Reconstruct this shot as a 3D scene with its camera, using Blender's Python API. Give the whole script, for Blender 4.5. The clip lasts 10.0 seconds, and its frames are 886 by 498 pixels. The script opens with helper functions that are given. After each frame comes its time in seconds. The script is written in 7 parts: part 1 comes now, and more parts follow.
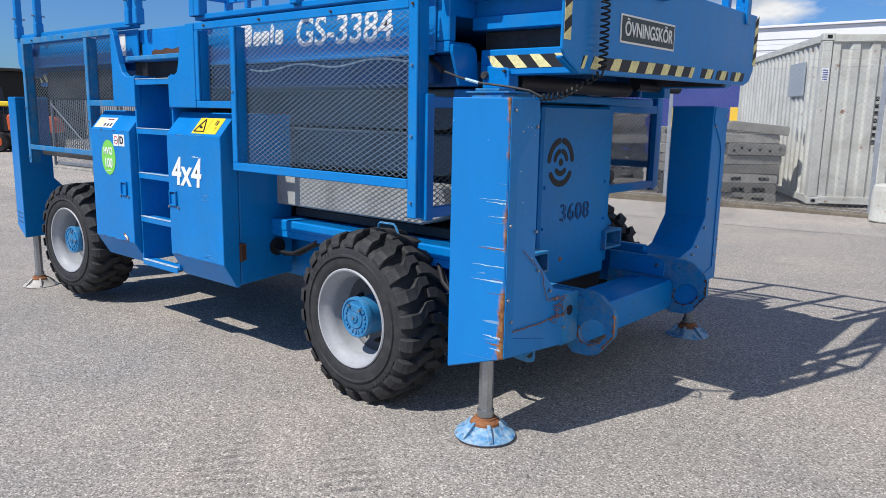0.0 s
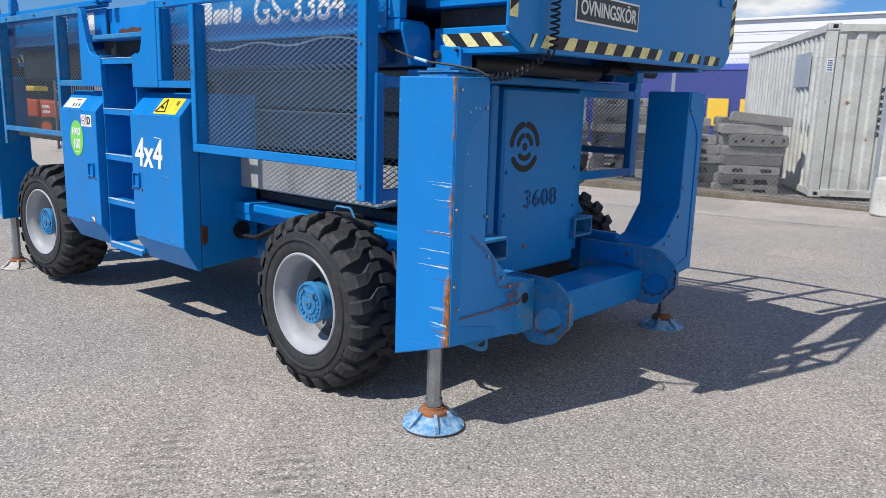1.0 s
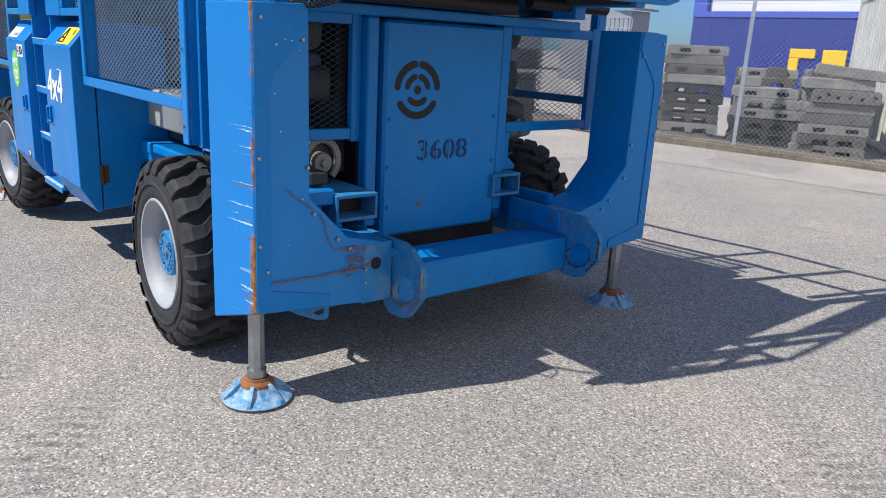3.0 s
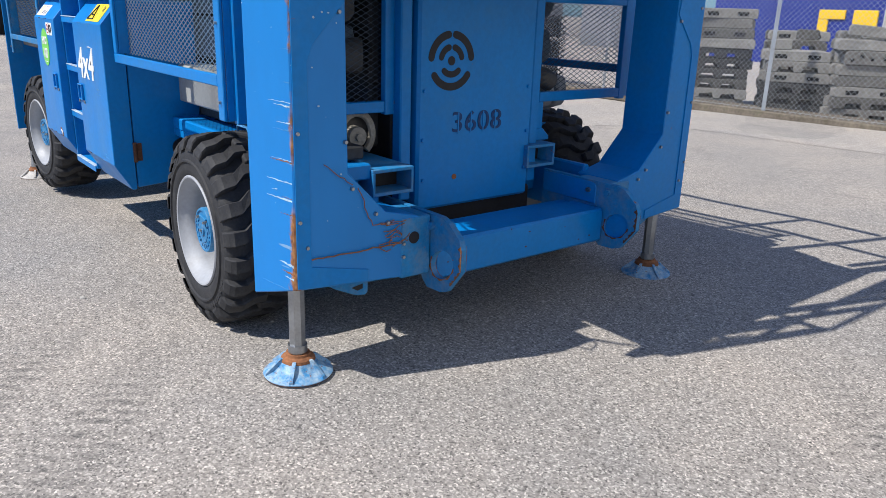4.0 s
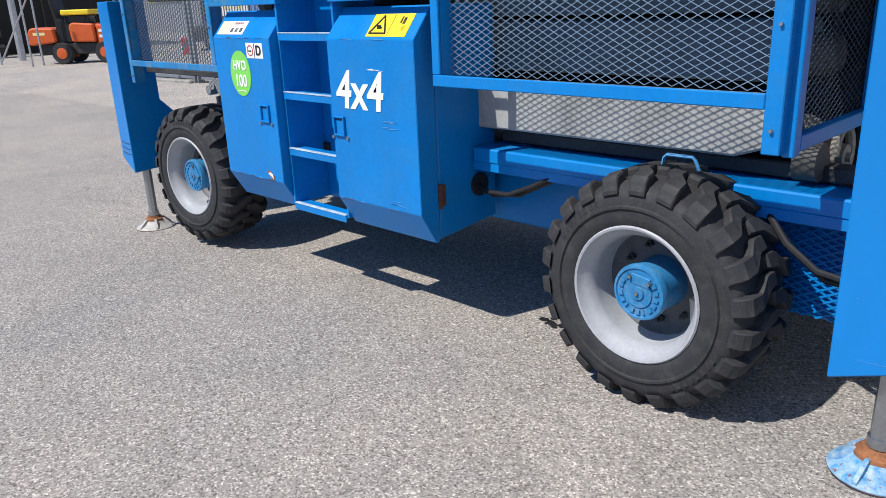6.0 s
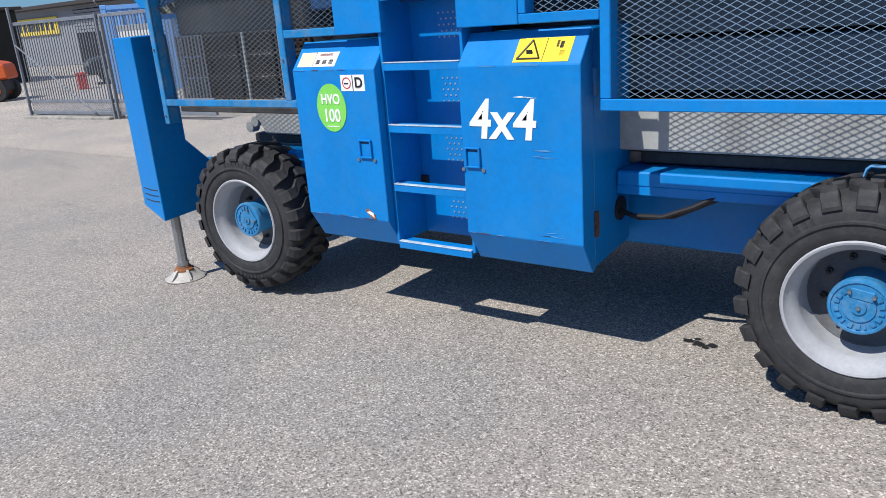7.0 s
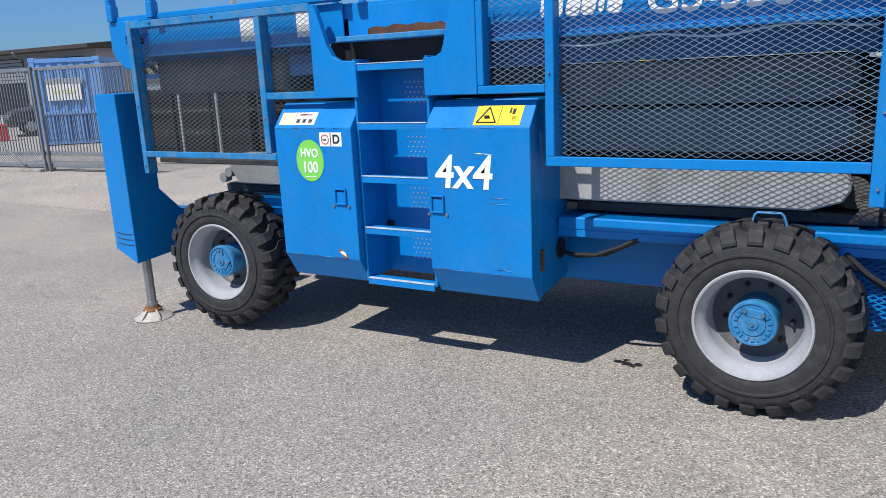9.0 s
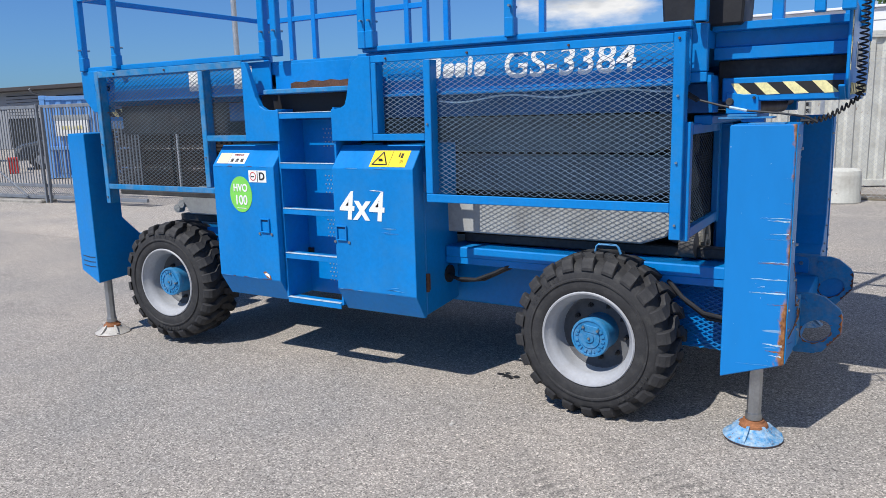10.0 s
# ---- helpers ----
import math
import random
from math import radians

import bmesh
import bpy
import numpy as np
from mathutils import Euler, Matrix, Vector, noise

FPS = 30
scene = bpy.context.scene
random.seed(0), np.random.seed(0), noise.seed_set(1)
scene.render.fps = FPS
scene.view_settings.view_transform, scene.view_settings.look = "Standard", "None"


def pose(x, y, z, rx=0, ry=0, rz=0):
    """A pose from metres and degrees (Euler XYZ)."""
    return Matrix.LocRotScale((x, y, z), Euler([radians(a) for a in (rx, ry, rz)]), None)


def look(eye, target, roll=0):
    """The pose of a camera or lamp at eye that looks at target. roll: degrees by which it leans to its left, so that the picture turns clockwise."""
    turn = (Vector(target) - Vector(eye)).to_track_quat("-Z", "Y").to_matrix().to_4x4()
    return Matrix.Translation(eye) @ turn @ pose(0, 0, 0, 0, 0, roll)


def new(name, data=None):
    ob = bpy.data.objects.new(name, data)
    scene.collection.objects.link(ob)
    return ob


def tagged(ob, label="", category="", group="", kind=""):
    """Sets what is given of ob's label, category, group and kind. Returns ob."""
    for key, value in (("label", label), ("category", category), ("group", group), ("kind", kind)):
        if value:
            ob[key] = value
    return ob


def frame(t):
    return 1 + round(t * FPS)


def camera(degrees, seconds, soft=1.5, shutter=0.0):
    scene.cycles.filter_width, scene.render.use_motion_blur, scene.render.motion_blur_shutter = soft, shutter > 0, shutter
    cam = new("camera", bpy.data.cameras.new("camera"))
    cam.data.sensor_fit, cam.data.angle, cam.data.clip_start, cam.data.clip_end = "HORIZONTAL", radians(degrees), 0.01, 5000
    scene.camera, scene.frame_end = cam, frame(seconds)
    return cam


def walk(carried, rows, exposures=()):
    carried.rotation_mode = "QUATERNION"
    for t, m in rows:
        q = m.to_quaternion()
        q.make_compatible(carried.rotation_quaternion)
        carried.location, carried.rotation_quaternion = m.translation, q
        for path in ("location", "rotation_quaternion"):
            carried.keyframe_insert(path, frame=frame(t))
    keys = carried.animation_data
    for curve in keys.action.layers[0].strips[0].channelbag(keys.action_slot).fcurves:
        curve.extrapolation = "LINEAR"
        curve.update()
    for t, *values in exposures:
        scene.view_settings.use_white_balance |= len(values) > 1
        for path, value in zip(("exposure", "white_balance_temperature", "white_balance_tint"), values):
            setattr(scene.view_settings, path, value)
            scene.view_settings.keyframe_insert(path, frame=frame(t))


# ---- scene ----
cam = camera(61.2, 10.0, 0.75)
PATH = [
    (0, (2.482, -2.249, 1.313), (1.199, -0.757, 0.957), 1.1),
    (0.5, (2.484, -2.232, 1.307), (1.2, -0.743, 0.941), 1.2),
    (1, (2.618, -2.023, 1.283), (1.315, -0.555, 0.9), 1.7),
    (1.5, (2.779, -1.73, 1.28), (1.439, -0.301, 0.876), 2.2),
    (2, (2.844, -1.38, 1.256), (1.454, -0.01, 0.818), 2.7),
    (2.5, (2.947, -1.14, 1.262), (1.511, 0.166, 0.78), 3.0),
    (2.7, (2.996, -1.067, 1.271), (1.543, 0.213, 0.771), 3.2),
    (3.8, (3.051, -1.011, 1.287), (1.565, 0.189, 0.694), 1.8),
    (4, (2.971, -1.067, 1.28), (1.484, 0.126, 0.676), 1.8),
    (4.5, (2.611, -1.295, 1.261), (1.134, -0.111, 0.614), 1.8),
    (5, (2.197, -1.436, 1.231), (0.74, -0.245, 0.551), 0.8),
    (5.5, (1.703, -1.677, 1.277), (0.285, -0.434, 0.612), -0.9),
    (6, (1.161, -2.014, 1.312), (-0.188, -0.68, 0.679), -2.3),
    (6.2, (0.945, -2.123, 1.322), (-0.363, -0.746, 0.692), -2.9),
    (7.3, (0.064, -2.629, 1.394), (-1.041, -1.069, 0.807), -4.5),
    (7.5, (-0.057, -2.658, 1.375), (-1.143, -1.08, 0.801), -4.4),
    (8, (-0.168, -2.749, 1.402), (-1.209, -1.128, 0.866), -4.2),
    (8.5, (0.022, -2.934, 1.451), (-0.98, -1.282, 0.935), -3.8),
    (9, (0.381, -3.068, 1.432), (-0.607, -1.392, 0.967), -2.6),
    (9.5, (0.788, -3.151, 1.434), (-0.2, -1.463, 1.02), -2.0),
    (10, (1.184, -3.279, 1.456), (0.167, -1.595, 1.098), -1.5),
]
walk(cam, [(t, look(eye, target, roll)) for t, eye, target, roll in PATH], [(0.0, 0.01), (2.0, 0.06), (3.0, 0.16), (4.5, 0.15), (7.5, 0.04), (10.0, 0.02)])

# ---- light ----
SUN_TO = Vector((-0.228, -0.722, 1.0))
sun = new("sun", bpy.data.lights.new("sun", "SUN"))
sun.data.energy, sun.data.angle, sun.data.color = 5.0, radians(0.53), (1.0, 0.965, 0.91)
sun.matrix_world = look(tuple(20.0 * SUN_TO), (0, 0, 0))
world = bpy.data.worlds.new("sky")
scene.world = world
world.use_nodes = True
wn, wl = world.node_tree.nodes, world.node_tree.links
wn.clear()
w_out, w_bg, w_sky = wn.new("ShaderNodeOutputWorld"), wn.new("ShaderNodeBackground"), wn.new("ShaderNodeTexSky")
w_sky.sky_type, w_sky.sun_disc = "NISHITA", False
w_sky.sun_elevation, w_sky.sun_rotation = radians(53), radians(197.5)
w_sky.air_density, w_sky.dust_density, w_sky.ozone_density = 1.0, 0.6, 1.6
w_co, w_map = wn.new("ShaderNodeTexCoord"), wn.new("ShaderNodeMapping")
w_map.inputs["Scale"].default_value = (1.0, 1.0, 2.6)
w_map.inputs["Location"].default_value = (0.35, 0.2, 0.1)
w_noise, w_ramp = wn.new("ShaderNodeTexNoise"), wn.new("ShaderNodeValToRGB")
w_noise.inputs["Scale"].default_value, w_noise.inputs["Detail"].default_value, w_noise.inputs["Roughness"].default_value = 3.1, 9, 0.55
w_ramp.color_ramp.elements[0].position, w_ramp.color_ramp.elements[1].position = 0.55, 0.64
w_noise2, w_ramp2 = wn.new("ShaderNodeTexNoise"), wn.new("ShaderNodeValToRGB")
w_noise2.inputs["Scale"].default_value, w_noise2.inputs["Detail"].default_value = 7.0, 6
w_ramp2.color_ramp.elements[0].color, w_ramp2.color_ramp.elements[1].color = (6.2, 6.8, 7.8, 1), (16.0, 16.1, 16.3, 1)
w_ramp2.color_ramp.elements[0].position, w_ramp2.color_ramp.elements[1].position = 0.38, 0.56
w_mix = wn.new("ShaderNodeMix")
w_mix.data_type = "RGBA"
wl.new(w_co.outputs["Generated"], w_map.inputs["Vector"])
for n in (w_noise, w_noise2):
    wl.new(w_map.outputs["Vector"], n.inputs["Vector"])
w_sep, w_ax, w_ay = wn.new("ShaderNodeSeparateXYZ"), wn.new("ShaderNodeMath"), wn.new("ShaderNodeMath")
w_ax.operation = w_ay.operation = "MULTIPLY_ADD"
w_ax.inputs[1].default_value, w_ay.inputs[1].default_value = 0.20, 0.05
wl.new(w_co.outputs["Generated"], w_sep.inputs["Vector"])
wl.new(w_sep.outputs["X"], w_ax.inputs[0])
wl.new(w_noise.outputs["Fac"], w_ax.inputs[2])
wl.new(w_sep.outputs["Y"], w_ay.inputs[0])
wl.new(w_ax.outputs["Value"], w_ay.inputs[2])
wl.new(w_ay.outputs["Value"], w_ramp.inputs["Fac"])
wl.new(w_noise2.outputs["Fac"], w_ramp2.inputs["Fac"])
wl.new(w_ramp.outputs["Color"], w_mix.inputs["Factor"])
w_tint = wn.new("ShaderNodeMix")
w_tint.data_type, w_tint.blend_type = "RGBA", "MULTIPLY"
w_tint.inputs["Factor"].default_value, w_tint.inputs["B"].default_value = 1.0, (0.70, 1.22, 2.05, 1)
wl.new(w_sky.outputs["Color"], w_tint.inputs["A"])
wl.new(w_tint.outputs["Result"], w_mix.inputs["A"])
wl.new(w_ramp2.outputs["Color"], w_mix.inputs["B"])
wl.new(w_mix.outputs["Result"], w_bg.inputs["Color"])
wl.new(w_bg.outputs["Background"], w_out.inputs["Surface"])
w_bg.inputs["Strength"].default_value = 0.055


# ---- materials ----
def nodes_of(name):
    m = bpy.data.materials.new(name)
    m.use_nodes = True
    return m, m.node_tree.nodes, m.node_tree.links, m.node_tree.nodes["Principled BSDF"]


def noise_node(n, l, vec, scale, detail=4, rough=0.55, stretch=None):
    t = n.new("ShaderNodeTexNoise")
    t.inputs["Scale"].default_value, t.inputs["Detail"].default_value, t.inputs["Roughness"].default_value = scale, detail, rough
    if stretch:
        mp = n.new("ShaderNodeMapping")
        mp.inputs["Scale"].default_value = stretch
        l.new(vec, mp.inputs["Vector"])
        vec = mp.outputs["Vector"]
    l.new(vec, t.inputs["Vector"])
    return t.outputs["Fac"]


def ramp_node(n, l, fac, p0, p1, c0=(0, 0, 0), c1=(1, 1, 1)):
    r = n.new("ShaderNodeValToRGB")
    e = r.color_ramp.elements
    e[0].position, e[1].position = p0, p1
    e[0].color, e[1].color = (*c0, 1), (*c1, 1)
    l.new(fac, r.inputs["Fac"])
    return r.outputs["Color"]


def mix_node(n, l, fac, a, b, kind="MIX"):
    m = n.new("ShaderNodeMix")
    m.data_type, m.blend_type = "RGBA", kind
    for sock, v in (("Factor", fac), ("A", a), ("B", b)):
        if isinstance(v, (int, float)):
            m.inputs[sock].default_value = v
        elif isinstance(v, tuple):
            m.inputs[sock].default_value = (*v, 1)
        else:
            l.new(v, m.inputs[sock])
    return m.outputs["Result"]


def math_node(n, l, op, a, b=0.0):
    m = n.new("ShaderNodeMath")
    m.operation = op
    for i, v in enumerate((a, b)):
        if isinstance(v, (int, float)):
            m.inputs[i].default_value = v
        else:
            l.new(v, m.inputs[i])
    return m.outputs["Value"]


def span_node(n, l, value, a, b):
    """0 where the value is a, 1 where it is b, clamped."""
    m = n.new("ShaderNodeMapRange")
    m.clamp = True
    l.new(value, m.inputs["Value"])
    m.inputs["From Min"].default_value, m.inputs["From Max"].default_value = a, b
    return m.outputs["Result"]


def bump_node(n, l, bsdf, height, strength, dist):
    b = n.new("ShaderNodeBump")
    b.inputs["Strength"].default_value, b.inputs["Distance"].default_value = strength, dist
    l.new(height, b.inputs["Height"])
    l.new(b.outputs["Normal"], bsdf.inputs["Normal"])


def surface(name, base, rough=0.5, metal=0.0, vary=0.25, coarse=2.5, fine=60.0, dirt=None, dirt_amount=0.0, bump=0.15, dist=0.002, rust=0.0, piece=0.0, streak=False):
    """A worn surface: two scales of tone, dirt patches, rust spots, fine relief, and a tone of its own for each piece."""
    m, n, l, b = nodes_of(name)
    co = n.new("ShaderNodeTexCoord").outputs["Object"]
    big = noise_node(n, l, co, coarse, 5, 0.6, (1, 1, 0.35) if streak else None)
    small = noise_node(n, l, co, fine, 3)
    lo, hi = tuple(c * (1 - vary) for c in base), tuple(min(1, c * (1 + vary)) for c in base)
    col = mix_node(n, l, 0.35, ramp_node(n, l, big, 0.3, 0.7, lo, hi), ramp_node(n, l, small, 0.35, 0.65, lo, hi))
    if dirt:
        patch = ramp_node(n, l, noise_node(n, l, co, coarse * 2.3, 8, 0.7), 0.62 - dirt_amount * 0.3, 0.75)
        col = mix_node(n, l, math_node(n, l, "MULTIPLY", patch, dirt_amount), col, dirt)
    if rust:
        spot = ramp_node(n, l, noise_node(n, l, co, coarse * 5, 8, 0.75), 0.70 - rust * 0.12, 0.74 - rust * 0.1)
        col = mix_node(n, l, spot, col, (0.20, 0.075, 0.03))
    if piece:
        rnd = n.new("ShaderNodeObjectInfo").outputs["Random"]
        col = mix_node(n, l, 1.0, col, ramp_node(n, l, rnd, 0, 1, (1 - piece,) * 3, (1.0,) * 3), "MULTIPLY")
    l.new(col, b.inputs["Base Color"])
    rg = ramp_node(n, l, big, 0.25, 0.75, (max(0, rough - 0.1),) * 3, (min(1, rough + 0.12),) * 3)
    l.new(rg, b.inputs["Roughness"])
    b.inputs["Metallic"].default_value = metal
    b.inputs["Specular IOR Level"].default_value = 0.3
    if bump:
        bump_node(n, l, b, small, bump, dist)
    return m


BLUE = (0.0, 0.188, 0.53)
PAINT = surface("blue_paint", BLUE, 0.36, vary=0.13, coarse=3.0, fine=45, dirt=(0.03, 0.19, 0.42), dirt_amount=0.5, bump=0.05, dist=0.001, rust=0.15, streak=True)
PAINT_WORN = surface("worn_blue_paint", (0.01, 0.19, 0.44), 0.5, vary=0.25, coarse=6.0, fine=60, dirt=(0.20, 0.24, 0.26), dirt_amount=0.6, bump=0.12, dist=0.001, rust=0.6)
HUB_BLUE = surface("hub_paint", (0.025, 0.19, 0.40), 0.5, vary=0.25, coarse=9.0, fine=80, dirt=(0.20, 0.25, 0.28), dirt_amount=0.5, bump=0.2, dist=0.002, rust=0.3)
PAINT_PALE = surface("pale_blue_paint", (0.07, 0.27, 0.52), 0.5, vary=0.25, coarse=9.0, fine=80, dirt=(0.25, 0.28, 0.30), dirt_amount=0.5, bump=0.2, dist=0.002, rust=0.3)
GREY_ARM = surface("grey_arm_paint", (0.36, 0.37, 0.36), 0.5, vary=0.15, coarse=2.0, fine=40, dirt=(0.14, 0.13, 0.12), dirt_amount=0.5, bump=0.06, streak=True)
MESH = surface("mesh_paint", (0.18, 0.27, 0.37), 0.45, vary=0.2, coarse=5, fine=60, dirt=(0.16, 0.19, 0.21), dirt_amount=0.5, bump=0.0)
RUBBER = surface("tyre_rubber", (0.031, 0.031, 0.033), 0.7, vary=0.25, coarse=9, fine=120, dirt=(0.09, 0.088, 0.082), dirt_amount=0.45, bump=0.35, dist=0.002)
# Darkened copy of the grey arm paint: shade behind the mesh, put into the colour.
ARM_SHADED = surface("shaded_arm_paint", (0.085, 0.125, 0.165), 0.5, vary=0.2, coarse=2.0, fine=40, dirt=(0.07, 0.065, 0.05), dirt_amount=0.5, bump=0.06, streak=True)
FOOT_BLUE = surface("worn_foot_paint", (0.03, 0.22, 0.46), 0.42, vary=0.3, coarse=13.0, fine=80, dirt=(0.56, 0.62, 0.60), dirt_amount=0.85, bump=0.25, dist=0.002, rust=1.0)
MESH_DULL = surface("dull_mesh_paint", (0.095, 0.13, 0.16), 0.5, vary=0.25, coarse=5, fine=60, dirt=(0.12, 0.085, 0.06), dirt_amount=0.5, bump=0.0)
# Blue paint with the shade under the platform put into its colour.
BLUE_SHADED = surface("blue_paint_in_shade", (0.012, 0.085, 0.24), 0.55, vary=0.25, coarse=3, fine=50, dirt=(0.03, 0.05, 0.08), dirt_amount=0.5, bump=0.05)
EDGE_WORN = surface("worn_step_edge", (0.46, 0.54, 0.60), 0.5, vary=0.35, coarse=14, fine=90, dirt=(0.03, 0.20, 0.45), dirt_amount=0.6, bump=0.1)
# Near-black copy of the mesh paint: backlit end panels, shade put into the colour.
MESH_BACKLIT = surface("backlit_mesh_paint", (0.03, 0.05, 0.075), 0.5, vary=0.25, coarse=5, fine=60, bump=0.0)
PRIMER = surface("bare_primer", (0.40, 0.57, 0.70), 0.6, vary=0.3, coarse=25, fine=90, dirt=(0.32, 0.20, 0.12), dirt_amount=0.5, bump=0.1)
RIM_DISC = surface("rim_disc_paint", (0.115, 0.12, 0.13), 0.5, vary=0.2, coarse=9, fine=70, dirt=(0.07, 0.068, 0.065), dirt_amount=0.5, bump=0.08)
RIM = surface("rim_paint", (0.36, 0.37, 0.39), 0.45, vary=0.12, coarse=7, fine=70, dirt=(0.25, 0.24, 0.23), dirt_amount=0.45, bump=0.08)
STEEL = surface("bare_steel", (0.36, 0.37, 0.38), 0.35, metal=0.9, vary=0.2, coarse=6, fine=90, bump=0.05)
GALV = surface("galvanised_steel", (0.42, 0.44, 0.46), 0.45, metal=0.6, vary=0.2, coarse=8, fine=60, bump=0.05)
RUST = surface("rust", (0.24, 0.10, 0.045), 0.85, vary=0.5, coarse=12, fine=110, bump=0.5, dist=0.003)
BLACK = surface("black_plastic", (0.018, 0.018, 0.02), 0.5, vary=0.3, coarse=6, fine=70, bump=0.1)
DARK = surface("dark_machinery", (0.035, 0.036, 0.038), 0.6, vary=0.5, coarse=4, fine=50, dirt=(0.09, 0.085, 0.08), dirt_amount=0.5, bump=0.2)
WHITE = surface("white_decal", (0.78, 0.78, 0.76), 0.5, vary=0.08, coarse=15, fine=120, dirt=(0.35, 0.36, 0.36), dirt_amount=0.3, bump=0.0)
YELLOW = surface("yellow_decal", (0.80, 0.58, 0.03), 0.45, vary=0.10, coarse=12, fine=90, bump=0.0)
CREAM = surface("pale_yellow_tape", (0.80, 0.72, 0.34), 0.6, vary=0.15, coarse=20, fine=90, dirt=(0.3, 0.27, 0.18), dirt_amount=0.5, bump=0.05)
GREEN = surface("green_decal", (0.20, 0.60, 0.10), 0.45, vary=0.08, coarse=12, fine=90, bump=0.0)
RED = surface("red_print", (0.55, 0.04, 0.03), 0.5, vary=0.1, bump=0.0)
INK = surface("black_print", (0.02, 0.02, 0.022), 0.5, vary=0.2, bump=0.0)
STENCIL = surface("stencil_ink", (0.008, 0.045, 0.15), 0.55, vary=0.4, coarse=30, fine=90, bump=0.0)
SIGN_DARK = surface("sign_field", (0.03, 0.045, 0.045), 0.4, vary=0.2, bump=0.0)
RUST_DARK = surface("dark_rust", (0.10, 0.048, 0.03), 0.85, vary=0.5, coarse=14, fine=110, bump=0.5, dist=0.003)
CONCRETE = surface("concrete", (0.34, 0.325, 0.295), 0.9, vary=0.3, coarse=3, fine=35, dirt=(0.10, 0.092, 0.08), dirt_amount=0.65, bump=0.5, dist=0.006, piece=0.72)
BOX_WHITE = surface("container_white", (0.55, 0.55, 0.50), 0.55, vary=0.14, coarse=1.2, fine=25, dirt=(0.27, 0.24, 0.20), dirt_amount=0.6, bump=0.05, rust=0.7, streak=True)
BOX_GREY = surface("patch_grey", (0.33, 0.37, 0.40), 0.5, vary=0.08, coarse=2, bump=0.05)
BOX_BLUE = surface("container_blue", (0.13, 0.31, 0.64), 0.5, vary=0.12, coarse=1.5, fine=25, dirt=(0.25, 0.28, 0.33), dirt_amount=0.4, bump=0.05, streak=True)
CLAD_WHITE = surface("cladding_white", (0.74, 0.74, 0.75), 0.6, vary=0.04, coarse=0.3, fine=4, bump=0.0)
CLAD_BAND = surface("cladding_band", (0.06, 0.10, 0.46), 0.5, vary=0.05, coarse=0.4, fine=6, bump=0.0)
CLAD_BLACK = surface("cladding_black", (0.012, 0.013, 0.014), 0.7, vary=0.3, coarse=0.5, fine=6, bump=0.0)
CLAD_BLUE = surface("cladding_blue", (0.015, 0.032, 0.22), 0.55, vary=0.08, coarse=0.4, fine=6, bump=0.0)
CLAD_GREY = surface("cladding_grey", (0.26, 0.27, 0.29), 0.7, vary=0.08, coarse=0.4, fine=6, bump=0.0)
CLAD_DARK = surface("cladding_dark", (0.05, 0.045, 0.045), 0.7, vary=0.15, coarse=0.5, fine=6, bump=0.0)
LETTER = surface("sign_yellow", (0.80, 0.50, 0.02), 0.5, vary=0.05, bump=0.0)
ORANGE = surface("orange_paint", (0.58, 0.11, 0.03), 0.45, vary=0.12, coarse=3, fine=30, bump=0.0)
CAR_GREY = surface("car_paint_grey", (0.05, 0.055, 0.06), 0.25, vary=0.1, bump=0.0)
GLASS_DARK = surface("dark_glass", (0.02, 0.025, 0.03), 0.08, vary=0.1, bump=0.0)
LEAF = surface("tree_leaves", (0.05, 0.095, 0.03), 0.7, vary=0.5, coarse=1.5, fine=12, bump=0.0)
BARK = surface("tree_bark", (0.12, 0.09, 0.06), 0.9, vary=0.4, coarse=5, fine=30, bump=0.4)


